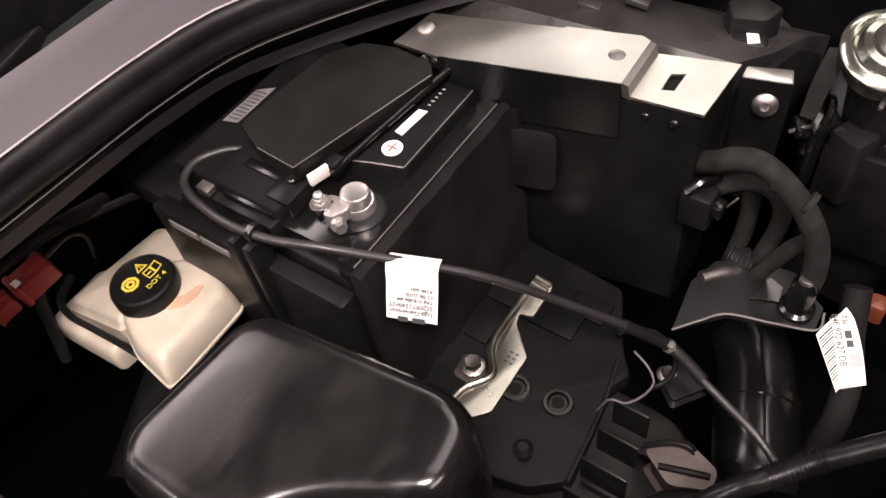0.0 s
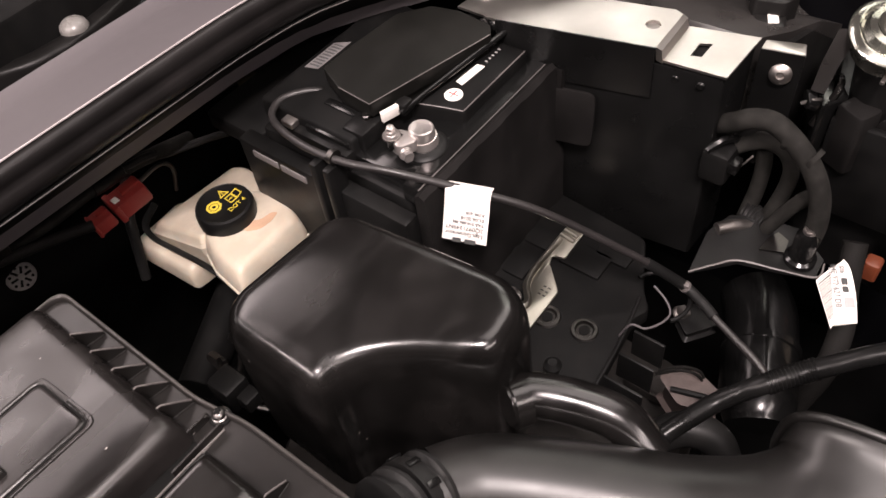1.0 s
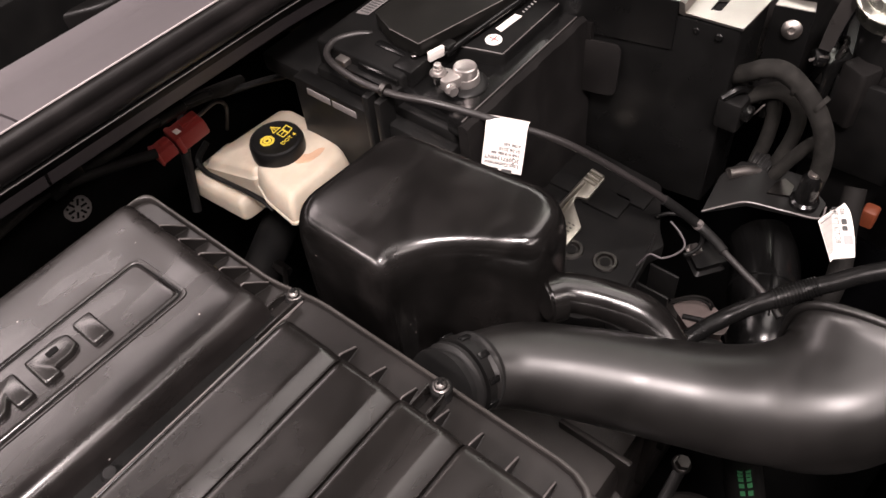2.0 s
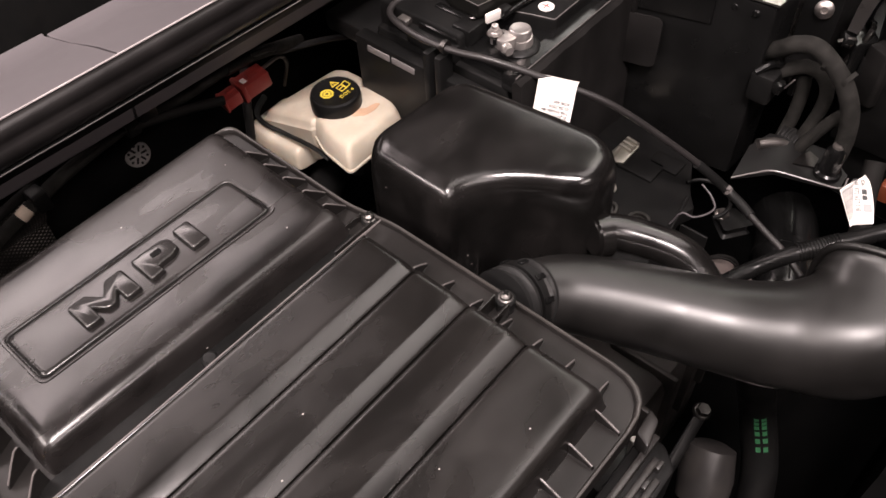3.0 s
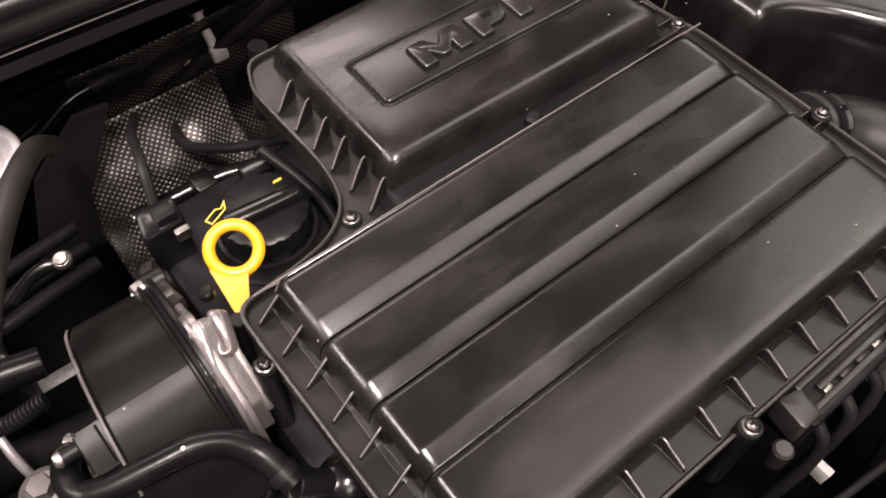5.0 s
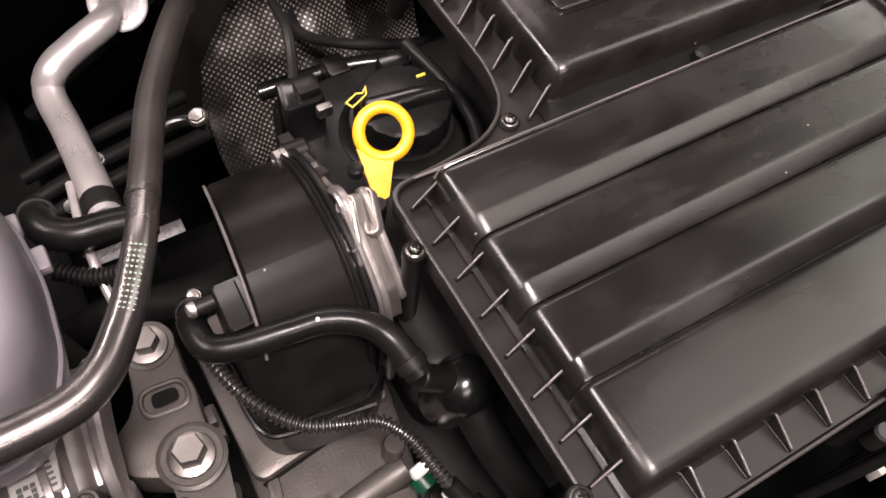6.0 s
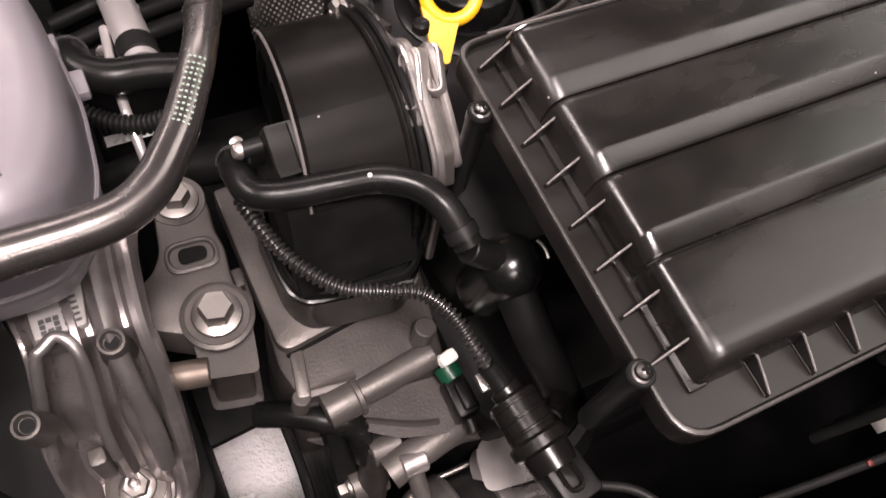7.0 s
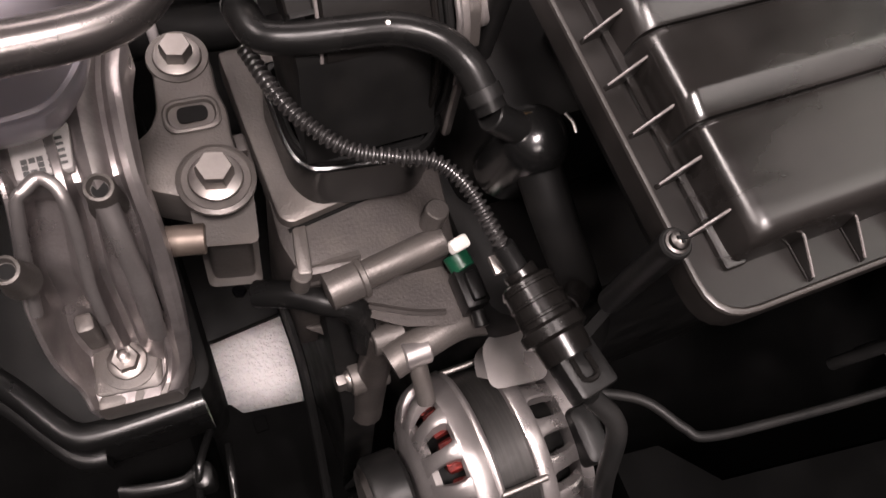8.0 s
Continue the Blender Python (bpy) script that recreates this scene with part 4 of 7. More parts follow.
part("white_tab", box(0.6465, 0.6635, 0.2245, 0.2285, 0.802, 0.812, 0.0005, m=Matrix.Translation((0.655, 0.2265, 0)) @ pose(0, 0, 0, 0, 0, -16) @ Matrix.Translation((-0.655, -0.229, 0))), PAPER, cover, "small white tag")
part("latch", box(0.663, 0.676, 0.216, 0.228, 0.799, 0.811, 0.002), BLACK, cover)
sticker = loft([[(0.667, 0.338, z), (0.671, 0.325, z), (0.717, 0.325, z), (0.708, 0.338, z)] for z in (0.8005, 0.8015)])
barcode = solid("bar_code_sticker", sticker, mat("soiled_sticker", (0.15, 0.14, 0.14), 0.6, bump=0.05), "faded bar-code sticker behind the fuse cover", "sticker")
for k in range(9):
    x = 0.6730 + 0.0042 * k
    part("bar", loft([[(x, 0.3265, z), (x + 0.0018, 0.3265, z), (x + 0.0006, 0.3365, z), (x - 0.0012, 0.3365, z)] for z in (0.8012, 0.8018)]), INK, barcode)
solid("battery_shelf", box(0.60, 0.86, 0.346, 0.42, 0.74, 0.762, 0.004), BLACK, "black plastic shelf behind the battery", "shelf", kind="structure")
fuses = thing("fuse_holder", (0.63, 0.26, 0.77), "black fuse holder block with cables beside the battery", "fuse holder")
part("base", box(0.606, 0.655, 0.235, 0.30, 0.770, 0.790, 0.003), BLACK, fuses)
for k in range(3):
    part("rail", box(0.612 + 0.013 * k, 0.621 + 0.013 * k, 0.238, 0.288, 0.788, 0.797 + 0.003 * k, 0.002), GLOSS, fuses)
part("terminal_block", box(0.622, 0.652, 0.228, 0.252, 0.785, 0.804, 0.003), BLACK, fuses)
part("stud", rod((0.642, 0.240, 0.803), (0.642, 0.240, 0.808), 0.004), BOLT_DARK, fuses)
part("lug", box(0.606, 0.624, 0.298, 0.312, 0.789, 0.796, 0.002), STEEL, fuses, "bare cable lug")
joint = thing("ground_lug", (0.660, 0.41, 0.72), "dull tinned cable lug on the bodywork", "cable lug")
part("lug", block([(0.640, 0.400), (0.662, 0.386), (0.678, 0.394), (0.672, 0.412), (0.652, 0.420)], 0.735, 0.746, 0.003, 0.006), mat("tinned_lug", (0.40, 0.35, 0.27), 0.5, 0.5), joint)
part("block", box(0.650, 0.672, 0.405, 0.432, 0.738, 0.758, 0.003), mat("brass_block", (0.16, 0.13, 0.08), 0.5, 0.5), joint)
bolt(joint, (0.676, 0.386, 0.746), (0, 0, 1), 0.009, 0.006, 0.007)

jacket_rings = []
for k in range(25):
    x = 0.604 + 0.0081 * k
    s = 0.0015 * math.sin(k * 0.9) + 0.001 * math.sin(k * 2.3)
    jacket_rings.append([(x, 0.161, 0.786), (x, 0.156 + s * 0.4, 0.789), (x, 0.151 + s * 0.4, 0.786), (x, 0.146 + s, 0.72), (x, 0.141 - s, 0.64), (x, 0.138 + s, 0.54), (x, 0.160, 0.54)])
jacket = solid("battery_jacket", loft(jacket_rings), JACKET, "dark felt insulating jacket on the battery front", "battery jacket")
part("end_flap", loft([[(x, y, z) for x, z in ((0.797, 0.786), (0.803, 0.782), (0.806, 0.66), (0.808, 0.54), (0.797, 0.54))] for y in np.linspace(0.145, 0.345, 8)]), JACKET, jacket)
wallbox = thing("battery_box_wall", (0.597, 0.27, 0.56), "black battery box side wall with pale slots", "battery box")
part("wall", box(0.588, 0.6045, 0.16, 0.36, 0.56, 0.766, 0.003), BLACK, wallbox)
for y in (0.290, 0.325):
    part("slot", box(0.5868, 0.590, y - 0.016, y + 0.016, 0.752, 0.760, 0.001), mat("dim_felt", (0.12, 0.11, 0.108), 0.7), wallbox, "pale felt showing in a slot")
for y in (0.235, 0.250):
    part("rib", box(0.580, 0.600, y - 0.004, y + 0.004, 0.62, 0.795, 0.002), BLACK, wallbox)

# ---- cable with its label over the battery front ----
lead = thing("alternator_cable", (0.65, 0.10, 0.66), "grey-black battery cable with a white paper label", "cable")
part("sheath", tube([(0.655, 0.300, 0.797), (0.644, 0.313, 0.800), (0.625, 0.325, 0.800), (0.606, 0.320, 0.800), (0.595, 0.300, 0.801), (0.589, 0.262, 0.802), (0.592, 0.222, 0.803), (0.606, 0.185, 0.800), (0.638, 0.1325, 0.7790), (0.669, 0.084, 0.754), (0.712, 0.024, 0.697), (0.735, -0.004, 0.662), (0.748, -0.0214, 0.6395), (0.742, -0.042, 0.636), (0.7355, -0.056, 0.634), (0.727, -0.080, 0.630), (0.718, -0.105, 0.626), (0.705, -0.13, 0.62)], 0.0034, seg=14, steps=10), mat("cable_sheath", (0.018, 0.016, 0.016), 0.42, bump=0.1), lead)
part("sleeve", tube([(0.724, 0.010, 0.679), (0.735, -0.004, 0.662), (0.748, -0.0214, 0.6395), (0.742, -0.042, 0.636), (0.7355, -0.056, 0.634)], 0.0050, seg=14), RUBBER, lead)
tie = part("cable_tie", tube([(0.7472, -0.0200, 0.6412), (0.7480, -0.0222, 0.6390)], 0.0058, seg=14, steps=2), WORN_GLINT, lead, "grey cable tie")
part("tie_head", box(0.7435, 0.749, -0.0255, -0.020, 0.642, 0.6465, 0.001), WORN_GLINT, lead)
part("tie", tube([(0.592, 0.236, 0.803), (0.592, 0.231, 0.803)], 0.0068, seg=14, steps=2), BOLT_DARK, lead)
tl, tr, bl = Vector((0.6300, 0.1478, 0.7810)), Vector((0.6435, 0.1128, 0.7795)), Vector((0.6064, 0.1465, 0.7450))
ux, uy = (tl - tr), (bl - tl)
wide, tall = ux.length, uy.length
ux, uy = ux.normalized(), (uy - ux.normalized() * uy.dot(ux.normalized())).normalized()
uz = ux.cross(uy)
LABEL = Matrix((ux, uy, uz)).transposed().to_4x4()
LABEL.translation = tr
SHAPE = [(-0.005, -0.004), (-0.0040, 0.0040), (-0.001, 0.0068), (0.004, 0.0064), (0.012, 0.0040), (tall, 0.0)]


def label_z(y):
    return float(np.interp(y, [q[0] for q in SHAPE], [q[1] for q in SHAPE]))


tagg = part("label", loft([[LABEL @ Vector((0, y, z)), LABEL @ Vector((wide, y, z)), LABEL @ Vector((wide, y, z + 0.0004)), LABEL @ Vector((0, y, z + 0.0004))] for y, z in SHAPE]), PAPER, lead, "folded white paper label")
for text, y, size in (("AU9", 0.0120, 0.0056), ("ATM: 600", 0.0172, 0.0039), ("01.06.2018", 0.0220, 0.0044), ("TAB 018.886 8M", 0.0263, 0.0038), ("2Q0971349NT", 0.0312, 0.0052), ("Ltgs.Generator", 0.0366, 0.0052)):
    tilt = math.degrees(math.atan2(label_z(y + 0.001) - label_z(y - 0.001), 0.002))
    part("print", lettering(text, size, LABEL @ Matrix.Translation((0.0035, y - size * 0.35, label_z(y) + 0.0006)) @ pose(0, 0, 0, tilt, 0, 0), 0.0001, 0.00012), INK, tagg)
for x0, x1 in ((0.009, 0.0185), (0.0215, 0.0290)):
    part("print_bar", box(x0, x1, 0.0405, 0.0442, 0.0003, 0.0009, 0, m=LABEL), INK, tagg)

# ---- battery tray with its zinc bracket ----
tray = thing("battery_tray", (0.68, 0.06, 0.58), "black plastic battery tray with metal bushings", "battery tray")
part("plate", block([(0.560, 0.16), (0.590, 0.02), (0.612, -0.006), (0.700, 0.004), (0.716, -0.004), (0.735, 0.012), (0.790, 0.040), (0.80, 0.16)], 0.606, 0.626, 0.003, 0.006), DARK, tray)
for x, y in ((0.658, 0.070), (0.664, 0.034)):
    ring = part("bushing", turned([(0.0125, 0), (0.013, 0.0015), (0.0118, 0.003), (0.009, 0.003), (0.0075, 0.0005), (0.001, 0.0005)], (x, y, 0.6255)), BOLT_DARK, tray, "dull metal bushing")
    part("bore", turned([(0.0052, 0), (0.0052, 0.0012)], (x, y, 0.6256)), DARK, ring)
part("arc_rib", tube([(0.733 + 0.028 * math.cos(a), -0.004 + 0.028 * math.sin(a), 0.628) for a in np.linspace(-2.3, 1.2, 12)], 0.0022, seg=8, steps=3), BLACK, tray)
for k in range(4):
    part("rib", box(0.606 + 0.028 * k, 0.609 + 0.028 * k, -0.045 + 0.004 * k, -0.002, 0.585, 0.622, 0.001), BLACK, tray)
part("edge_rib", tube([(0.610, -0.004, 0.627), (0.66, 0.0, 0.627), (0.700, 0.006, 0.627), (0.722, 0.010, 0.630)], 0.0018, seg=8), BLACK, tray)
for x, y, sx, sy in ((0.735, 0.075, 0.016, 0.022), (0.757, 0.055, 0.012, 0.018), (0.70, 0.125, 0.02, 0.012), (0.735, 0.130, 0.012, 0.02)):
    part("pocket", box(x - sx, x + sx, y - sy, y + sy, 0.620, 0.629, 0.002), DARK, tray)
part("clip_post", turned([(0.006, 0), (0.008, 0.012), (0.004, 0.016)], (0.612, 0.035, 0.625)), BLACK, tray)
bolt(tray, (0.738, -0.026, 0.610), (0.2, -0.3, 1), 0.012, 0.008, 0.009)
bracket = thing("hold_down_bracket", (0.68, 0.10, 0.62), "yellow-zinc pressed steel battery hold-down bracket", "bracket")
PLATE = [(0.600, 0.099), (0.628, 0.074), (0.685, 0.075), (0.709, 0.100), (0.719, 0.103), (0.722, 0.091), (0.759, 0.092), (0.764, 0.111), (0.741, 0.112), (0.695, 0.1125), (0.673, 0.108), (0.660, 0.0965), (0.652, 0.0965), (0.630, 0.110), (0.601, 0.110)]
part("plate", block(PLATE, 0.6285, 0.6320, 0.0008, 0.003), ZINC, bracket)
part("ridge", tube([(0.602, 0.1045, 0.632), (0.630, 0.1045, 0.6335), (0.650, 0.092, 0.6335), (0.661, 0.0915, 0.6335), (0.676, 0.103, 0.6335), (0.697, 0.1075, 0.6335), (0.740, 0.107, 0.633)], 0.0032, seg=10, flat=0.6), ZINC, bracket)
part("bolt_pad", block([(0.640, 0.104), (0.656, 0.097), (0.668, 0.106), (0.664, 0.124), (0.642, 0.122)], 0.624, 0.629, 0.001, 0.004), CAST_DARK, bracket)
for k in range(3):
    part("corrugation", tube([(0.744 + 0.007 * k, 0.094, 0.632), (0.746 + 0.007 * k, 0.110, 0.632)], 0.0026, seg=8, steps=2), ZINC, bracket)
bolt(bracket, (0.656, 0.110, 0.629), (0, 0, 1), 0.013, 0.010, 0.011)
for k in range(6):
    part("stamp_mark", box(0.672 + 0.005 * (k % 3), 0.6735 + 0.005 * (k % 3), 0.082 + 0.005 * (k // 3), 0.085 + 0.005 * (k // 3), 0.6318, 0.6324, 0), BOLT_DARK, bracket)

# ---- control unit under its sheet-metal guard ----
unit = thing("control_unit_box", (0.83, 0.12, 0.58), "black control unit box under a bare steel guard", "control unit")
part("body", block([(0.790, 0.252), (0.7895, 0.208), (0.8225, 0.068), (0.830, 0.010), (0.888, 0.008), (0.880, 0.065), (0.872, 0.076), (0.832, 0.245)], 0.58, 0.8075, 0.003, 0.003), STEEL_BLACK, unit)


def framed(outer, inner, z0, z1, bm=None):
    """A plate with an opening right through it; both outlines have as many corners."""
    return loft([[(*p, z0) for p in outer], [(*p, z1) for p in outer], [(*p, z1) for p in inner], [(*p, z0) for p in inner]], bm, loop=True)


UP = [(0.7865, 0.2500), (0.7870, 0.2080), (0.8205, 0.0690), (0.8735, 0.0710), (0.8765, 0.0790), (0.8620, 0.1360), (0.8595, 0.1380), (0.8310, 0.2440)]
part("guard_top", framed(UP, ngon(0.8480, 0.0860, 0.0068, 8, 2.0), 0.8215, 0.8240), SHEET, unit, "bare steel guard plate")
part("guard_step", loft([[(0.8215, 0.0695, 0.824), (0.8740, 0.0715, 0.824), (0.8745, 0.0665, 0.8215), (0.8225, 0.0640, 0.8215)], [(0.8215, 0.0680, 0.811), (0.8750, 0.0690, 0.811), (0.8755, 0.0640, 0.809), (0.8225, 0.0620, 0.809)]]), SHEET, unit)
part("guard_ledge", framed([(0.8230, 0.0660), (0.8285, 0.0080), (0.8915, 0.0060), (0.8765, 0.0655)], [(0.8400, 0.0460), (0.8430, 0.0370), (0.8640, 0.0370), (0.8590, 0.0468)], 0.8095, 0.8120), SHEET, unit)
# Lip, and tab face below, are near-black where the guard top is bright.
part("guard_lip", loft([[(0.7860, 0.2080, 0.824), (0.7875, 0.2080, 0.824), (0.7885, 0.2080, 0.770), (0.7865, 0.2080, 0.770)], [(0.8195, 0.0690, 0.824), (0.8210, 0.0690, 0.824), (0.8222, 0.0690, 0.770), (0.8205, 0.0690, 0.770)]]), STEEL_BLACK, unit)
# Dark slab under the ledge opening, for the shade inside.
part("dark_inside", box(0.834, 0.880, 0.020, 0.060, 0.800, 0.8078, 0), DARK, unit)
part("hole_screw", turned([(0.0066, 0), (0.0066, 0.001), (0.004, 0.002)], (0.848, 0.086, 0.8205)), STEEL, unit)
part("far_screw", turned([(0.0085, 0), (0.0085, 0.001), (0.006, 0.003), (0.001, 0.0034)], (0.814, 0.2370, 0.824)), STEEL, unit)
for x, y in ((0.826, 0.050), (0.8275, 0.028)):
    part("rivet", turned([(0.004, 0), (0.003, 0.0015), (0.001, 0.002)], (x - 0.0005, y, 0.796), (-1, -0.1, 0)), STEEL_BLACK, unit)
tab = part("tab", block([(0.879, 0.001), (0.887, -0.034), (0.902, -0.029), (0.892, 0.002)], 0.809, 0.812, 0.001, 0.002), SHEET, unit)
part("tab_face", loft([[(0.8785, 0.001, z), (0.8865, -0.034, z), (0.8885, -0.034, z), (0.8805, 0.001, z)] for z in (0.71, 0.811)]), STEEL_BLACK, unit)
part("tab_bolt", turned([(0.0095, 0), (0.0095, 0.002), (0.0075, 0.004), (0.0035, 0.005), (0.0025, 0.003), (0.001, 0.003)], (0.8825, -0.019, 0.790), (-1, -0.25, 0.25)), STEEL, unit, "round steel bolt head")
part("felt_pad", block(rect(-0.022, 0.022, -0.03, 0.03), 0, 0.004, 0.001, 0.01, m=Matrix.Translation((0.800, 0.135, 0.735)) @ turn_to((-0.95, -0.25, 0.1))), JACKET, unit)
plugs = thing("control_unit_plug", (0.84, 0.0, 0.66), "black cable plug on the control unit", "plug")
part("housing", box(0.820, 0.850, -0.012, 0.014, 0.700, 0.735, 0.004), BLACK, plugs)
part("lever", tube([(0.822, 0.010, 0.735), (0.835, 0.0, 0.742), (0.85, -0.010, 0.735)], 0.004, seg=8), GLOSS, plugs)
part("clasp", box(0.822, 0.836, -0.020, -0.010, 0.718, 0.730, 0.002), GLOSS, plugs)

# ---- looms and parts beside the headlamp ----
loom = thing("engine_loom", (0.83, -0.05, 0.60), "thick grey cloth-taped wiring loom in loops", "wiring loom")
part("main_loop", tube([(0.848, 0.012, 0.745), (0.838, -0.006, 0.764), (0.835, -0.018, 0.775), (0.834, -0.036, 0.780), (0.832, -0.056, 0.771), (0.829, -0.076, 0.754), (0.827, -0.090, 0.730), (0.828, -0.096, 0.696), (0.832, -0.094, 0.655)], 0.0090, seg=18), LOOM, loom)
part("plug_branch", tube([(0.842, 0.015, 0.704), (0.846, -0.005, 0.726), (0.848, -0.028, 0.744), (0.850, -0.046, 0.742), (0.851, -0.057, 0.726), (0.850, -0.058, 0.700), (0.846, -0.052, 0.664), (0.842, -0.048, 0.640)], 0.0072, seg=16), LOOM, loom)
part("inner_branch", tube([(0.858, -0.024, 0.742), (0.857, -0.032, 0.715), (0.856, -0.033, 0.680), (0.852, -0.030, 0.645), (0.846, -0.028, 0.61)], 0.0074, seg=16), LOOM, loom)
part("outer_branch", tube([(0.834, -0.090, 0.722), (0.836, -0.080, 0.712), (0.837, -0.069, 0.690), (0.836, -0.057, 0.660), (0.836, -0.045, 0.63)], 0.0068, seg=16), LOOM, loom)
part("corrugated_end", corrugated([(0.846, -0.030, 0.655), (0.845, -0.040, 0.655), (0.842, -0.052, 0.656)], 0.0115, pitch=0.004, depth=0.0008, seg=16), RUBBER, loom)
part("wire_tail", tube([(0.842, -0.008, 0.700), (0.840, -0.018, 0.716), (0.838, -0.026, 0.733)], 0.0010, seg=6), WORN_GLINT, loom)
for k in range(3):
    part("tape_turn", tube([(0.835 - 0.0025 * k, -0.026 - 0.024 * k, 0.7785 - 0.0075 * k), (0.8345 - 0.0025 * k, -0.030 - 0.024 * k, 0.7788 - 0.0085 * k)], 0.0094, seg=18, steps=2), LOOM, loom)
plate2 = thing("loom_bracket", (0.80, -0.06, 0.60), "glossy black sheet bracket holding the loom", "bracket")
part("sheet", loft([[(0.758, -0.018, 0.650), (0.790, -0.050, 0.652), (0.800, -0.085, 0.652), (0.812, -0.113, 0.650), (0.834, -0.112, 0.650), (0.856, -0.080, 0.652), (0.850, -0.045, 0.654), (0.824, -0.024, 0.668), (0.800, -0.014, 0.662)], [(0.758, -0.018, 0.646), (0.790, -0.050, 0.648), (0.800, -0.085, 0.648), (0.812, -0.113, 0.646), (0.834, -0.112, 0.646), (0.856, -0.080, 0.648), (0.850, -0.045, 0.650), (0.824, -0.024, 0.664), (0.800, -0.014, 0.658)]]), BLACK, plate2)
# Pale plate in place of the bright reflection on the glossy sheet.
part("sheen_patch", loft([[(0.812, -0.060, z), (0.820, -0.080, z), (0.835, -0.078, z), (0.842, -0.062, z)] for z in (0.6525, 0.6545)]), BOLT_DARK, plate2)
part("fold", tube([(0.805, -0.020, 0.664), (0.820, -0.032, 0.662), (0.832, -0.042, 0.656)], 0.006, seg=10), STEEL, plate2)
# Light line of the sheet's front edge, put in as a pale bead.
part("bright_edge", tube([(0.757, -0.018, 0.650), (0.774, -0.034, 0.653), (0.790, -0.050, 0.6535), (0.800, -0.085, 0.653), (0.812, -0.114, 0.650), (0.830, -0.114, 0.650)], 0.0010, seg=6), WORN_GLINT, plate2)
part("stud_cap", turned([(0.014, 0), (0.014, 0.006), (0.011, 0.008), (0.010, 0.034), (0.006, 0.040)], (0.822, -0.094, 0.650)), GLOSS, plate2)
bolt(plate2, (0.822, -0.094, 0.689), (0, 0, 1), 0.009, 0.006, 0.006)
marker = thing("loom_label", (0.815, -0.14, 0.61), "white bar-coded paper label wrapped on a loom", "label")
# a flat field from a to b, a crease from c to d, and a bar-code field that wraps down to e and f
a, b = Vector((0.8410, -0.1290, 0.6560)), Vector((0.7790, -0.1600, 0.6560))
c, d = Vector((0.8260, -0.1210, 0.6540)), Vector((0.7690, -0.1450, 0.6540))
e, f = Vector((0.8060, -0.1150, 0.6530)), Vector((0.7640, -0.1440, 0.6530))
ux = (b - a).normalized()
uy = a - c
uy = (uy - ux * uy.dot(ux)).normalized()
uz = ux.cross(uy)
TAG = Matrix((ux, uy, uz)).transposed().to_4x4()
TAG.translation = a
rings = []
for k in range(13):
    u = k / 12
    bow = uy * (0.0022 * math.sin(u * math.pi) - 0.003 * max(0.0, 1 - u * 8))
    ring = [a.lerp(b, u) + bow, a.lerp(b, u).lerp(c.lerp(d, u), 0.5), c.lerp(d, u), c.lerp(d, u).lerp(e.lerp(f, u), 0.5) + uz * 0.001, e.lerp(f, u)]
    rings.append(ring + [q - uz * 0.0006 for q in reversed(ring)])
tag_sheet = part("sheet", loft(rings), PAPER, marker, "", 50)
for text, x, y, size in (("036", 0.008, -0.0078, 0.0056), ("04E 972 627 DB", 0.0065, -0.0150, 0.0071)):
    part("print", lettering(text, size, TAG @ Matrix.Translation((x, y, 0.0004)), 0.0001, 0.0001), INK, tag_sheet)
for x0, x1 in ((0.022, 0.029), (0.031, 0.037)):
    part("print_bar", box(x0, x1, -0.0078, -0.0030, 0, 0.0006, 0, m=TAG), INK, tag_sheet)
part("square_mark", box(0.043, 0.054, -0.0078, 0.0002, 0, 0.0006, 0, m=TAG), GREY_INK, tag_sheet)
part("fine_print", box(0.010, 0.044, -0.0166, -0.0159, -0.0005, 0.0006, 0, m=TAG), GREY_INK, tag_sheet)
u = 0.06
for k in range(18):
    w = (0.014, 0.026, 0.018, 0.032)[(k * 7 + k // 3) % 4]
    quad = [c.lerp(d, v).lerp(e.lerp(f, v), t) + uz * (0.001 * math.sin(t * math.pi)) for v, t in ((u, 0.10), (u + w, 0.10), (u + w, 0.5), (u + w, 0.95), (u, 0.95), (u, 0.5))]
    part("bar", loft([[q - uz * 0.0002 for q in quad], [q + uz * 0.0005 for q in quad]]), INK, tag_sheet)
    u += w + 0.026
part("loom", tube([(0.858, -0.128, 0.662), (0.832, -0.138, 0.632), (0.806, -0.151, 0.605), (0.780, -0.154, 0.572), (0.765, -0.144, 0.51)], 0.011, seg=14), TAPE, marker, "taped loom under the label")
hose = thing("heater_hose", (0.66, -0.13, 0.66), "glossy black rubber hose with a ribbed sleeve", "hose")
part("rubber", tube([(0.545, -0.062, 0.660), (0.570, -0.074, 0.676), (0.597, -0.087, 0.6855), (0.623, -0.100, 0.690), (0.637, -0.1125, 0.699), (0.6475, -0.126, 0.710), (0.667, -0.144, 0.716), (0.680, -0.160, 0.724), (0.693, -0.178, 0.735), (0.712, -0.205, 0.745), (0.75, -0.25, 0.75)], 0.0075, seg=18), HOSE, hose)
part("ribbed_sleeve", corrugated([(0.6475, -0.126, 0.710), (0.657, -0.135, 0.7132), (0.667, -0.144, 0.716), (0.674, -0.152, 0.720)], 0.0083, pitch=0.0026, depth=0.0005, seg=16), HOSE, hose)
casting = solid("dusty_casting_lug", block([(0.676, -0.043), (0.688, -0.050), (0.694, -0.066), (0.685, -0.090), (0.673, -0.091), (0.662, -0.066)], 0.565, 0.60, 0.004, 0.006), BROWN, "dusty grey cast lug beside the hose", "casting")
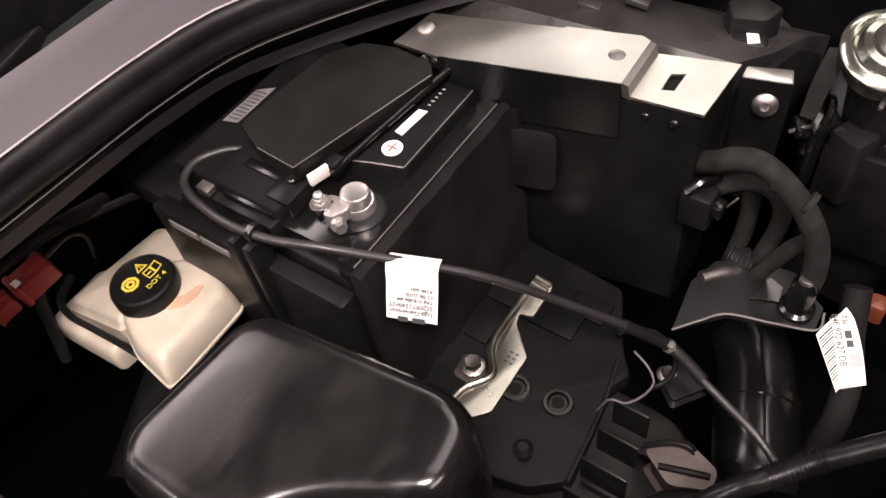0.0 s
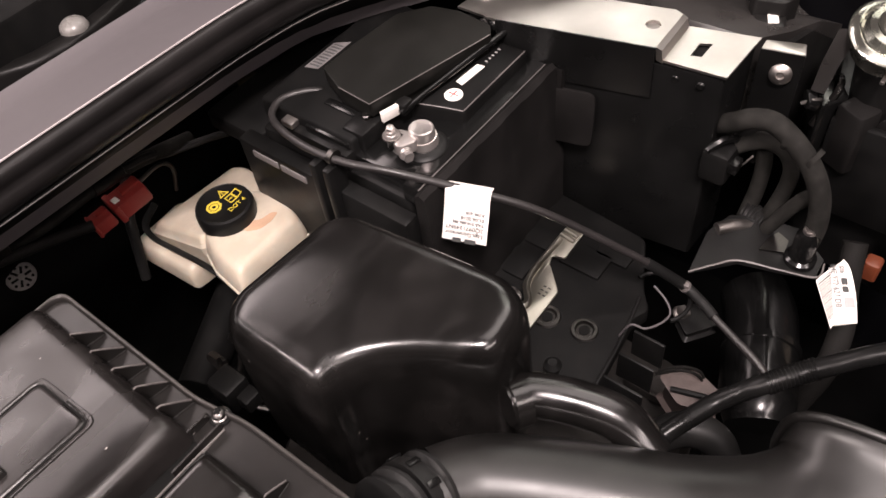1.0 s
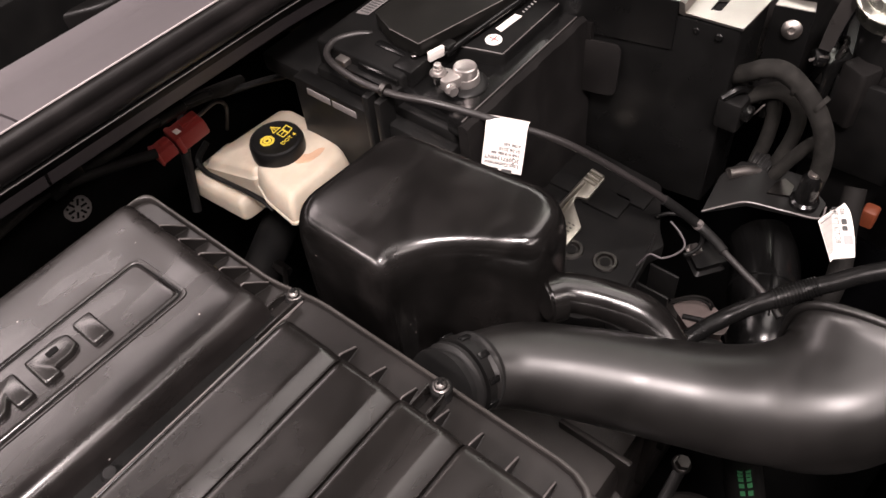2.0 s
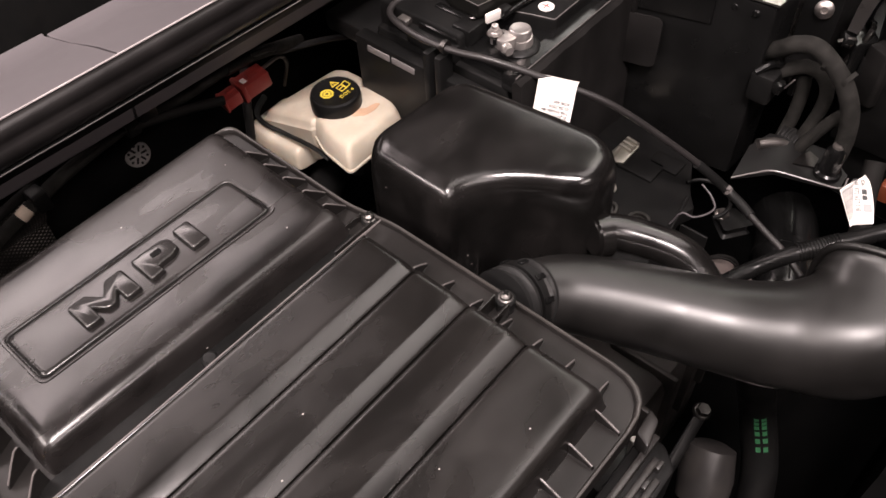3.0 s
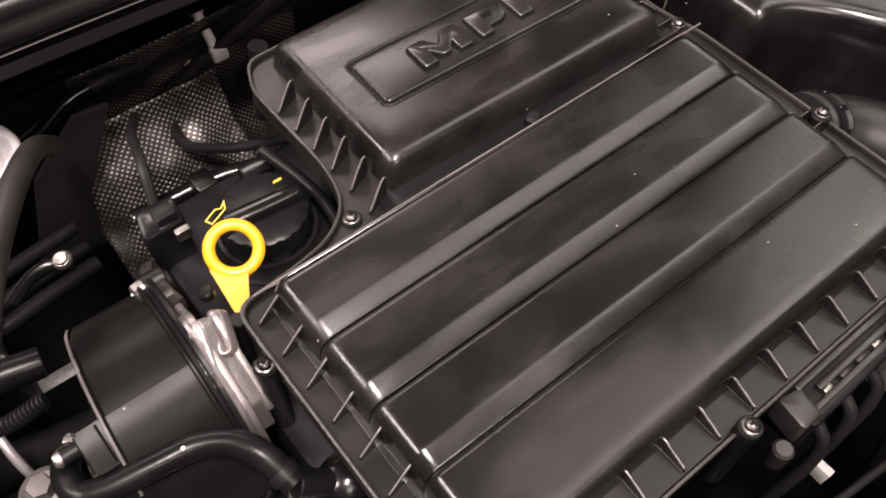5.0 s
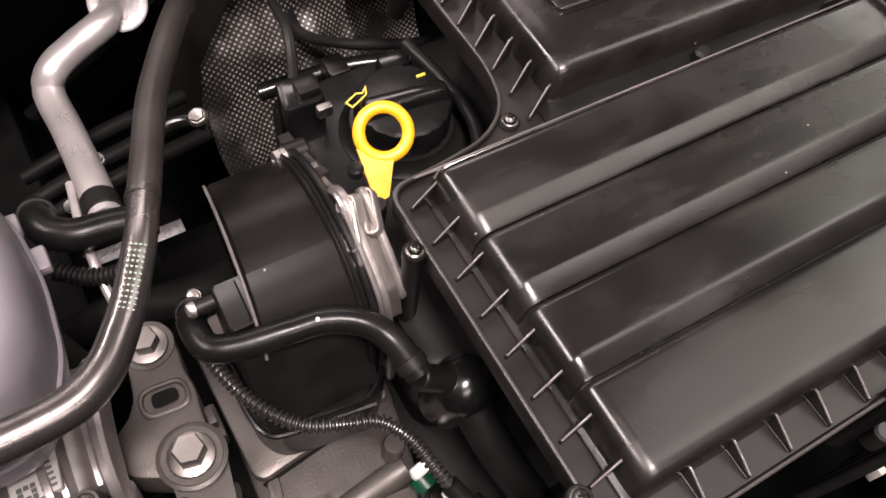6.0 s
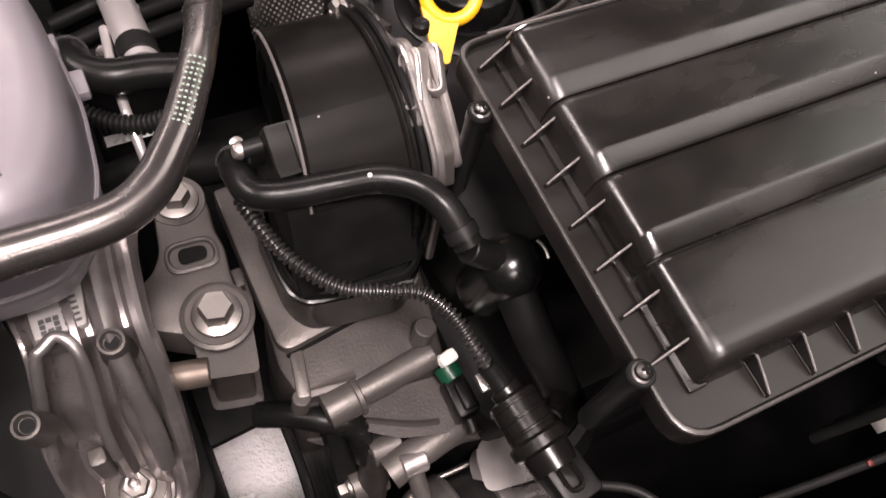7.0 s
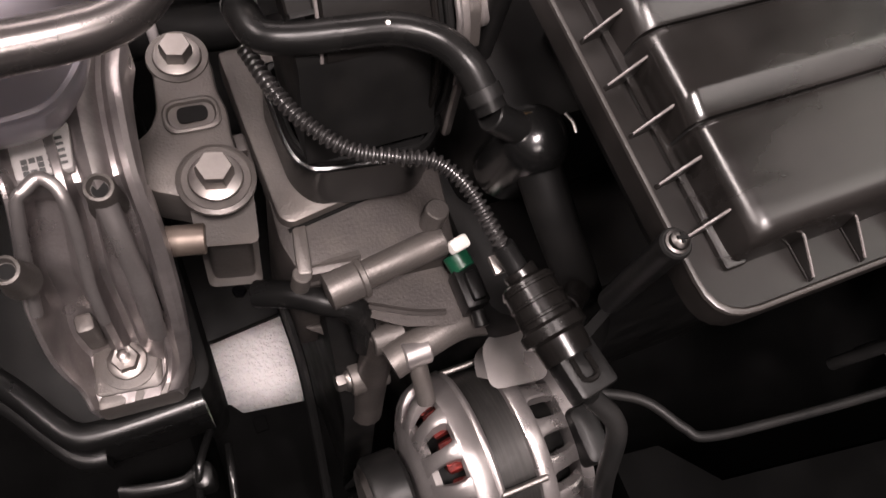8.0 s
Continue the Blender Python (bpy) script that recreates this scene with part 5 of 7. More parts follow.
# Dark strip laid on top, in place of a shaded groove.
part("groove", tube([(0.668, -0.053, 0.600), (0.673, -0.070, 0.6015), (0.680, -0.090, 0.600)], 0.0030, seg=8), DARK, casting)
solid("flat_hose_end", tube([(0.618, -0.05, 0.56), (0.645, -0.075, 0.585), (0.655, -0.105, 0.58), (0.64, -0.13, 0.55)], 0.016, seg=16), RUBBER, "dull black hose end under the tray", "hose")
wire_loop = thing("wire_loop", (0.671, -0.0065, 0.655), "thin grey wire bent in an open loop at the tray", "wire")
part("wire", tube([(0.7160, -0.0040, 0.6635), (0.7152, -0.0072, 0.6627), (0.7120, -0.0180, 0.6580), (0.7040, -0.0270, 0.6546), (0.6900, -0.0260, 0.6560), (0.6756, -0.0180, 0.6581), (0.6711, -0.0065, 0.6600), (0.668, 0.002, 0.640)], 0.0010, seg=8), COWL, wire_loop)
wires = thing("thin_wires", (0.69, -0.055, 0.58), "thin taped wires in a loop", "wires")
for k, m_ in enumerate((TAPE, TAPE)):
    part("wire", tube([(0.675 + 0.004 * k, -0.035, 0.60), (0.682 + 0.004 * k, -0.055, 0.615), (0.69 + 0.004 * k, -0.070, 0.605), (0.695, -0.075, 0.57)], 0.0014, seg=6), m_, wires)

wing = thing("headlamp_rear_cover", (0.96, 0.10, 0.68), "satin dark headlamp rear cover with embossed signs", "headlamp cover")
rings = []
for y in np.linspace(0.30, -0.005, 14):
    k = (0.30 - y) / 0.305
    rings.append([(0.875 + 0.02 * k, y + 0.02, 0.78), (0.885 + 0.025 * k, y + 0.02, 0.802 - 0.006 * k), (0.92 + 0.02 * k, y, 0.800 - 0.008 * k), (0.97 + 0.02 * k, y - 0.01, 0.782 - 0.006 * k), (1.02 + 0.02 * k, y - 0.02, 0.745), (1.03, y - 0.02, 0.68), (0.90, y, 0.68)])
LAMP_COVER = mat("satin_lamp_cover", (0.026, 0.024, 0.023), 0.32, bump=0.03, spec=0.6)
shell = part("shell", loft(rings), LAMP_COVER, wing)
for dx, dy in ((0.0, 0.0), (0.022, -0.034)):
    m = Matrix.Translation((0.928 + dx, 0.150 + dy, 0.7985)) @ pose(0, 0, 0, 0, 14, -80)
    bm = box(-0.010, 0.010, -0.006, 0.006, -0.004, 0.0012, 0.0006, m=m)
    part("embossed_sign", bm, LAMP_COVER, shell)
part("end_face", loft([[(0.905, -0.006, 0.80), (0.96, -0.012, 0.785), (1.02, -0.02, 0.74), (1.02, -0.02, 0.66), (0.905, -0.006, 0.66)], [(0.905, -0.012, 0.80), (0.96, -0.018, 0.785), (1.02, -0.026, 0.74), (1.02, -0.026, 0.66), (0.905, -0.012, 0.66)]]), LINER, wing)
post = thing("label_post", (1.01, 0.0, 0.62), "grey plastic post with a small code label", "post")
part("column", block([(0.985, 0.005), (1.018, -0.012), (1.050, 0.03), (1.02, 0.05)], 0.62, 0.752, 0.004, 0.006), LAMP_COVER, post)
part("upright", block([(0.948, 0.036), (0.956, 0.010), (0.978, 0.004), (0.988, 0.030), (0.970, 0.048)], 0.74, 0.806, 0.003, 0.004), LINER, post)
tag2 = part("code_label", loft([[(0.9405, 0.0175, z), (0.9455, 0.0095, z), (0.9665, 0.0205, z + 0.001), (0.9615, 0.0280, z + 0.001)] for z in (0.7920, 0.7926)]), PAPER, post)
part("square_mark", loft([[(0.952, 0.0205, z), (0.9555, 0.0155, z), (0.9640, 0.0205, z), (0.9605, 0.0258, z)] for z in (0.7926, 0.7938)]), INK, tag2)
part("shelf", block([(0.930, 0.026), (0.943, 0.002), (0.985, 0.016), (0.965, 0.042)], 0.70, 0.7918, 0.003, 0.004), LINER, post)
lampbox = thing("headlamp_housing", (1.02, -0.10, 0.50), "dark ribbed headlamp housing with a catch", "headlamp")
part("body", block([(0.945, -0.20), (1.14, -0.20), (1.16, -0.03), (1.06, -0.03), (0.965, -0.055)], 0.50, 0.700, 0.008, 0.012), BLACK, lampbox)
for k in range(5):
    part("rib", box(0.940 + 0.03 * k, 0.95 + 0.03 * k, -0.20, -0.06 - 0.008 * (k % 2), 0.60 + 0.02 * (k % 3), 0.715 - 0.008 * (k % 2), 0.003), BLACK, lampbox)
part("catch", block([(0.935, -0.050), (0.960, -0.068), (0.985, -0.050), (0.968, -0.030)], 0.66, 0.728, 0.004, 0.005), GLOSS, lampbox)
part("catch_spring", tube([(0.940, -0.045, 0.70), (0.955, -0.055, 0.733), (0.975, -0.05, 0.735), (0.99, -0.035, 0.70)], 0.0035, seg=8), BOLT_DARK, lampbox)
part("box_face", box(0.958, 1.0, -0.115, -0.078, 0.69, 0.718, 0.003), LINER, lampbox)
lamp_cap = part("silver_cap", turned([(0.030, -0.02), (0.033, -0.004), (0.0375, 0.0), (0.0380, 0.004), (0.0350, 0.007), (0.0305, 0.0080), (0.0285, 0.0060), (0.0265, 0.0085), (0.0235, 0.0130), (0.0180, 0.0145), (0.0150, 0.0120), (0.0120, 0.0110), (0.001, 0.0115)], (0.970, -0.081, 0.796), (-0.25, -0.15, 1), 48), mat("tarnished_lamp_cap", (0.42, 0.42, 0.37), 0.20, 0.95, bump=0.03), lampbox, "shiny pressed metal lamp cap")
part("cap_tab", box(0.935, 0.947, -0.092, -0.088, 0.770, 0.774, 0.001), STEEL, lamp_cap)
part("cap_stem", rod((0.985, -0.09, 0.69), (0.972, -0.082, 0.785), 0.026), BLACK, lampbox)
part("strap", loft([[(0.952, -0.040, 0.800), (0.960, -0.056, 0.800), (0.962, -0.055, 0.795), (0.954, -0.039, 0.795)], [(0.944, -0.036, 0.768), (0.948, -0.050, 0.764), (0.951, -0.049, 0.760), (0.947, -0.035, 0.763)], [(0.936, -0.036, 0.742), (0.938, -0.048, 0.740), (0.941, -0.047, 0.736), (0.939, -0.035, 0.738)]]), LAMP_COVER, lampbox)
part("strap_buckle", box(-0.010, 0.010, -0.006, 0.006, -0.004, 0.005, 0.002, m=Matrix.Translation((0.930, -0.040, 0.735)) @ pose(0, 0, 0, 20, 0, 30)), GLOSS, lampbox)
part("buckle_bar", tube([(0.922, -0.034, 0.735), (0.926, -0.042, 0.739), (0.934, -0.048, 0.737)], 0.0018, seg=8), STEEL, lampbox)
part("bulb_box", block([(0.930, -0.088), (0.955, -0.100), (0.968, -0.072), (0.942, -0.060)], 0.66, 0.732, 0.004, 0.006), LINER, lampbox)
part("bulb_box_step", block([(0.955, -0.112), (0.990, -0.125), (1.00, -0.098), (0.968, -0.084)], 0.64, 0.716, 0.004, 0.006), LINER, lampbox)
part("conduit", corrugated([(1.0, -0.13, 0.66), (0.95, -0.15, 0.64), (0.92, -0.17, 0.60), (0.91, -0.2, 0.54)], 0.011), RUBBER, lampbox)
solid("orange_plug", block(rect(0.883, 0.900, -0.156, -0.140), 0.59, 0.614, 0.003, 0.004), ORANGE, "orange connector beside the loom label", "plug")
bottle = thing("washer_neck", (0.89, -0.20, 0.60), "pale washer bottle neck", "bottle neck")
part("neck", rod((0.885, -0.195, 0.58), (0.885, -0.195, 0.645), 0.018), WHITE_TANK, bottle)
part("collar", rod((0.885, -0.195, 0.634), (0.885, -0.195, 0.642), 0.021), WHITE_TANK, bottle)

lower_duct = thing("lower_intake_duct", (0.78, -0.10, 0.50), "glossy black intake duct below the loom bracket", "intake duct")
part("barrel", tube([(0.850, -0.060, 0.545), (0.825, -0.078, 0.545), (0.780, -0.098, 0.543), (0.735, -0.116, 0.540), (0.715, -0.126, 0.535)], 0, seg=32, radii=[0.034, 0.036, 0.037, 0.036, 0.030]), GLOSS, lower_duct)
part("band", tube([(0.790, -0.0945, 0.5435), (0.783, -0.097, 0.5432)], 0.0385, seg=32, steps=2), GLOSS, lower_duct)
part("mould_line", tube([(0.835, -0.074, 0.5815), (0.780, -0.098, 0.5805), (0.735, -0.116, 0.5765)], 0.0012, seg=6), GLOSS, lower_duct)
part("mounting_ear", block([(0.722, -0.040), (0.738, -0.022), (0.752, -0.034), (0.744, -0.056)], 0.60, 0.614, 0.003, 0.004), BLACK, lower_duct)

# ---- oil filler, dipstick and the parts behind the filter housing ----
filler = thing("oil_filler_cap", (0.042, 0.203, 0.735), "black oil filler cap with a yellow oil-can sign", "oil cap")
part("neck", turned([(0.046, 0), (0.046, 0.006), (0.040, 0.010), (0.038, 0.016)], (0.042, 0.203, 0.738)), BLACK, filler)
ring = []
for r, h in ((0.0335, 0.750), (0.0350, 0.752), (0.0350, 0.770), (0.0335, 0.7745), (0.0300, 0.7765), (0.001, 0.7772)):
    ring.append([(0.042 + (r - (0.0012 if k % 4 == 0 and r > 0.03 else 0)) * math.cos(k * math.pi / 36), 0.203 + (r - (0.0012 if k % 4 == 0 and r > 0.03 else 0)) * math.sin(k * math.pi / 36), h) for k in range(72)])
fcap = part("cap", loft(ring), BLACK, filler)
part("grip", moulded([(0.010, 0.196), (0.074, 0.190), (0.075, 0.204), (0.011, 0.212)], [(-0.002, 0.774), (0, 0.780), (0.002, 0.7835), (0.004, 0.7845)], 0.006), GLOSS, fcap)
m = Matrix.Translation((0.0135, 0.2165, 0.7774)) @ pose(0, 0, 0, 0, 0, 25)
bm = outline_sign([(-0.010, -0.003), (0.006, -0.003), (0.012, 0.003), (0.005, 0.001), (0.002, 0.004), (-0.010, 0.004)], 0.0005, 0.0011)
bmesh.ops.transform(bm, matrix=m, verts=bm.verts)
part("oil_can_sign", bm, YELLOW_INK, fcap)
part("yellow_mark", box(0.060, 0.067, 0.2155, 0.2178, 0.7762, 0.7776, 0.0004), YELLOW_INK, fcap)
dip = thing("dipstick", (-0.012, 0.14, 0.72), "yellow plastic oil dipstick pull ring", "dipstick")
RING = Matrix.Translation((0.001, 0.1575, 0.8125)) @ turn_to((-0.18, -0.60, 0.80))
pts = [RING @ Vector((0.0157 * math.cos(a), 0.0157 * math.sin(a), 0)) for a in np.linspace(0, 2 * math.pi, 41)[:-1]]
rings = []
for a in np.linspace(0, 2 * math.pi, 48, endpoint=False):
    rings.append([RING @ Vector(((0.0157 + 0.0040 * math.cos(b)) * math.cos(a), (0.0157 + 0.0040 * math.cos(b)) * math.sin(a), 0.0030 * math.sin(b))) for b in np.linspace(0, 2 * math.pi, 12, endpoint=False)])
part("pull_ring", loft(rings, loop=True), YELLOW, dip)
tail = [RING @ Vector((x, y, z)) for z in (-0.0026, 0.0026) for x, y in ((-0.0185, -0.008), (-0.010, -0.0150), (0.004, -0.0165), (-0.002, -0.040), (-0.0105, -0.044))]
part("handle", loft([tail[:5], tail[5:]]), YELLOW, dip)
part("tube", rod((-0.021, 0.122, 0.795), (-0.030, 0.115, 0.70), 0.006), BLACK, dip)
rail = thing("fuel_rail", (0.04, 0.29, 0.70), "black rail with clips behind the oil cap", "fuel rail")
part("rail", tube([(-0.03, 0.302, 0.715), (0.04, 0.295, 0.72), (0.10, 0.28, 0.722), (0.20, 0.29, 0.72)], 0.007, seg=12), GLOSS, rail)
part("cover_edge", tube([(0.072, 0.255, 0.77), (0.082, 0.215, 0.765), (0.083, 0.175, 0.765), (0.072, 0.145, 0.768)], 0.005, seg=10), BLACK, rail)
part("plug", box(0.050, 0.075, 0.245, 0.262, 0.738, 0.760, 0.003), GLOSS, rail)
part("clip", box(0.02, 0.038, 0.275, 0.297, 0.722, 0.738, 0.003), BOLT_DARK, rail)
coil = thing("ignition_plug", (-0.018, 0.235, 0.73), "black ignition connector with a metal clip", "plug")
part("housing", block([(-0.040, 0.222), (-0.008, 0.222), (-0.004, 0.25), (-0.034, 0.252)], 0.735, 0.782, 0.004, 0.005), GLOSS, coil)
part("lock", box(-0.026, -0.010, 0.226, 0.240, 0.780, 0.790, 0.002), BLACK, coil)
part("metal_clip", box(-0.020, -0.009, 0.209, 0.215, 0.790, 0.800, 0.0015, m=pose(0, 0, -0.012)), STEEL, coil)
part("wire", tube([(-0.02, 0.25, 0.77), (-0.01, 0.28, 0.79), (0.0, 0.33, 0.77), (0.02, 0.40, 0.72)], 0.004, seg=8), RUBBER, coil)

shield = thing("heat_shield", (0.12, 0.50, 0.40), "dark dimpled metal-foil heat shield behind the engine", "heat shield")


def foil(x0, x1, section, nx=44, nv=36, fold=0.010, phase=0.0):
    """A crumpled foil sheet along x, over a section of (y, z), with its own metre grid for the dimples."""
    bm = bmesh.new()
    uv = bm.loops.layers.uv.new("UVMap")
    run = [0.0]
    for (a, b), (c, d) in zip(section, section[1:]):
        run.append(run[-1] + math.hypot(c - a, d - b))
    grid, flat = [], {}
    for i in range(nx + 1):
        x = x0 + (x1 - x0) * i / nx
        row = []
        for j in range(nv + 1):
            s = run[-1] * j / nv
            y = float(np.interp(s, run, [q[0] for q in section]))
            z = float(np.interp(s, run, [q[1] for q in section]))
            w = noise.noise(Vector((x * 13 + phase, s * 13, 0.3))) * fold + noise.noise(Vector((x * 40, s * 34, 4.1 + phase))) * fold * 0.3
            v = bm.verts.new((x + w * 0.3, y - w, z + w * 0.6))
            flat[v] = (x, s)
            row.append(v)
        grid.append(row)
    for i in range(nx):
        for j in range(nv):
            f = bm.faces.new((grid[i][j], grid[i + 1][j], grid[i + 1][j + 1], grid[i][j + 1]))
            for loop in f.loops:
                loop[uv].uv = flat[loop.vert]
    return bm


def sheet(name, bm, parent, label=""):
    ob = part(name, bm, FOIL, parent, label, 60)
    thick = ob.modifiers.new("thickness", "SOLIDIFY")
    thick.thickness = 0.0012
    return ob


sheet("upper_foil", foil(-0.005, 0.26, [(0.47, 0.40), (0.53, 0.46), (0.565, 0.54), (0.55, 0.62), (0.515, 0.668), (0.50, 0.70)]), shield)
sheet("lower_foil", foil(-0.048, 0.13, [(0.37, 0.455), (0.41, 0.525), (0.445, 0.572), (0.465, 0.615), (0.478, 0.655)], phase=7.0, fold=0.014), shield)
FLAP = [(-0.022, 0.71), (0.010, 0.706), (-0.040, 0.616), (-0.050, 0.54), (-0.113, 0.56), (-0.077, 0.661)]
part("fabric_flap", loft([[(x, y, z) for x, z in FLAP] for y in (0.440, 0.446)]), TAPE, shield, "dull fabric flap")
pipe2 = thing("bulkhead_pipe", (-0.05, 0.50, 0.59), "glossy black pipe across the firewall", "pipe")
part("pipe", tube([(0.038, 0.505, 0.679), (-0.009, 0.500, 0.679), (-0.051, 0.500, 0.657), (-0.104, 0.500, 0.625), (-0.150, 0.500, 0.596), (-0.20, 0.50, 0.56)], 0.007, seg=12), GLOSS, pipe2)
part("end_sleeve", tube([(0.060, 0.510, 0.672), (0.036, 0.505, 0.679), (0.010, 0.502, 0.6795)], 0.0085, seg=12), RUBBER, pipe2)
part("push_nut", turned([(0.019, 0), (0.019, 0.003), (0.009, 0.006), (0.004, 0.008), (0.001, 0.008)], (0.075, 0.535, 0.545), (0, -0.8, 0.6)), BLACK, shield)
STUD = mat("milky_plastic_stud", (0.62, 0.58, 0.56), 0.45, bump=0.03)
part("stud", tube([(0.142, 0.528, 0.690), (0.1415, 0.515, 0.676), (0.141, 0.500, 0.660)], 0.0052, seg=12), STUD, shield, "milky plastic stud with a round head")
part("stud_head", turned([(0.008, 0), (0.0095, 0.004), (0.008, 0.008), (0.001, 0.0095)], (0.142, 0.526, 0.687), (0, 0.7, 0.7)), STUD, shield)
part("stud_base", box(0.133, 0.151, 0.488, 0.502, 0.649, 0.663, 0.003), STUD, shield)
pipe = thing("vacuum_hose", (0.10, 0.45, 0.55), "thin black hose looped over the heat shield", "hose")
part("loop", tube([(0.19, 0.488, 0.685), (0.150, 0.51, 0.655), (0.106, 0.515, 0.632), (0.072, 0.488, 0.618), (0.063, 0.44, 0.618), (0.088, 0.405, 0.625), (0.119, 0.378, 0.635), (0.15, 0.34, 0.66)], 0.0055, seg=12), RUBBER, pipe)
part("ferrule", rod((0.112, 0.514, 0.635), (0.120, 0.514, 0.640), 0.0075), mat("pale_ferrule", (0.5, 0.42, 0.33), 0.5), pipe)
part("riser", tube([(0.118, 0.350, 0.70), (0.121, 0.346, 0.745), (0.125, 0.345, 0.782)], 0.0085, seg=14), LINER, pipe)
part("bleed_pipe", tube([(-0.10, 0.60, 0.56), (0.0, 0.592, 0.60), (0.058, 0.585, 0.606)], 0.006, seg=12), PIPE_DARK, pipe)

# ---- timing side of the engine ----
front = thing("timing_cover", (-0.09, 0.13, 0.60), "black rounded timing cover with bolted ears", "timing cover")
CY, CZ, CR = 0.128, 0.742, 0.073


def hoop(x0, x1, r, a0=-150, a1=150, n=40, t=0.006, bevel=0.003, slant=0.0):
    """A bowed band round the cover's axis, from x0 to x1; slant moves x0 with the angle."""
    rings = []
    for k in range(n + 1):
        a = radians(a0 + (a1 - a0) * k / n)
        s, c = math.sin(a), math.cos(a)
        b = x0 - slant * max(a, -1.4)
        prof = [(b, r - t), (b, r - bevel), (b + bevel, r), (x1 - bevel, r), (x1, r - bevel), (x1, r - t)]
        rings.append([(x, CY - q * s, CZ + q * c) for x, q in prof])
    return loft(rings)


BARREL = mat("satin_timing_cover", (0.006, 0.0055, 0.0052), 0.33, bump=0.04, smudge=0.06, spec=0.09, wipe=0.03)
part("barrel", hoop(-0.1142, -0.056, CR, -150, 20, 30, bevel=0.0025, t=0.03, slant=0.0058), BARREL, front)
part("lower_shell", hoop(-0.1146, -0.056, CR + 0.0013, 20, 60, 12, bevel=0.0025, t=0.03, slant=0.0058), BARREL, front)
# Highlight line along the barrel's left edge, painted as a pale bead.
part("edge_bead", tube([(-0.1150 - 0.0058 * radians(a), CY - CR * math.sin(radians(a)), CZ + CR * math.cos(radians(a))) for a in range(-50, 61, 10)], 0.0010, seg=8, steps=3), WORN_GLINT, front)
part("rim", hoop(-0.0620, -0.0585, CR + 0.0045, bevel=0.0012), BARREL, front)
part("outer_rim", hoop(-0.0555, -0.0505, CR + 0.0055, bevel=0.0012), BLACK, front)
part("rim_groove", hoop(-0.0588, -0.0553, CR + 0.0015, t=0.02), DARK, front)
part("end_face", turned([(CR - 0.006, 0), (CR - 0.008, 0.003), (CR - 0.020, 0.004), (CR - 0.022, 0.002), (CR - 0.050, 0.001)], (-0.1045, CY, CZ), (-1, 0, 0), 40), SHADE_BLACK, front)
part("lug", hoop(-0.1345, -0.1205, CR + 0.0030, 20.5, 39, 8, t=0.016, bevel=0.0012), BARREL, front)
part("lug_step", hoop(-0.1330, -0.1170, CR - 0.0008, 19, 41, 8, t=0.014, bevel=0.001), BLACK, front)
for a, x, r in ((-45, -0.050, 0.007),):
    s, c = math.sin(radians(a)), math.cos(radians(a))
    y, z = CY - (CR - 0.003) * s, CZ + (CR - 0.003) * c
    part("ear", turned([(r, -0.010), (r + 0.001, -0.006), (r + 0.001, 0.006), (r - 0.001, 0.009)], (x, y, z), (-1, 0, 0), 20), BLACK, front)
    bolt(front, (x - 0.009, y, z), (-1, 0, 0), 0.0085, 0.007, 0.0055, STEEL)
part("lug_boss", rod((-0.146, 0.103, 0.797), (-0.133, 0.103, 0.797), 0.0048), BLACK, front)
bolt(front, (-0.145, 0.103, 0.797), (-1, 0, 0.2), 0.007, 0.005, 0.005, STEEL)
part("lower_cover", moulded([(-0.140, 0.118), (-0.139, 0.060), (-0.129, 0.043), (-0.066, 0.0350), (-0.046, 0.055), (-0.036, 0.100)], [(0, 0.66), (0, 0.712), (0.002, 0.7145), (0.004, 0.7145), (0.006, 0.708)], 0.010), GLOSS, front)
part("lower_lip", tube([(-0.1405, 0.095, 0.712), (-0.1398, 0.064, 0.711), (-0.1345, 0.0475, 0.711), (-0.120, 0.0412, 0.711), (-0.066, 0.034, 0.711)], 0.0022, seg=8), GLOSS, front)
part("front_skirt", loft([[(x, 0.0705, 0.786), (x, 0.0640, 0.778), (x, 0.0505, 0.728), (x, 0.0455, 0.7145), (x, 0.10, 0.7145), (x, 0.12, 0.75)] for x in (-0.1335, -0.1315, -0.060, -0.058)]), BLACK, front)

eye = thing("lifting_bracket", (-0.04, 0.08, 0.62), "bright cast aluminium lifting bracket beside the timing cover", "bracket")
GREYED = mat("greyed_bracket_casting", (0.33, 0.305, 0.295), 0.38, 0.75, grain=500, bump=0.25, smudge=0.14, tint=0.3, dust=((0.10, 0.085, 0.075), 0.3))
# local x, y, z of an upright plate lie along the world's y, z, x
UPRIGHT = Matrix(((0, 0, 1, 0), (1, 0, 0, 0), (0, 1, 0, 0), (0, 0, 0, 1)))
OUTER = [(0.152, 0.797), (0.152, 0.806), (0.136, 0.812), (0.128, 0.823), (0.118, 0.8295), (0.107, 0.826), (0.086, 0.8135), (0.0665, 0.8000), (0.058, 0.787), (0.050, 0.752), (0.046, 0.70), (0.062, 0.70), (0.072, 0.752), (0.100, 0.776), (0.126, 0.791)]
INNER = [(0.116, 0.806), (0.124, 0.816), (0.118, 0.8275), (0.107, 0.824), (0.086, 0.8115), (0.0655, 0.7975), (0.060, 0.785), (0.068, 0.775), (0.090, 0.785)]
plate = part("plate", block(OUTER, -0.0500, -0.0445, 0.0014, 0.005, m=UPRIGHT), GREYED, eye)
part("rear_plate", block(INNER, -0.0375, -0.0325, 0.0014, 0.005, m=UPRIGHT), GREYED, eye)
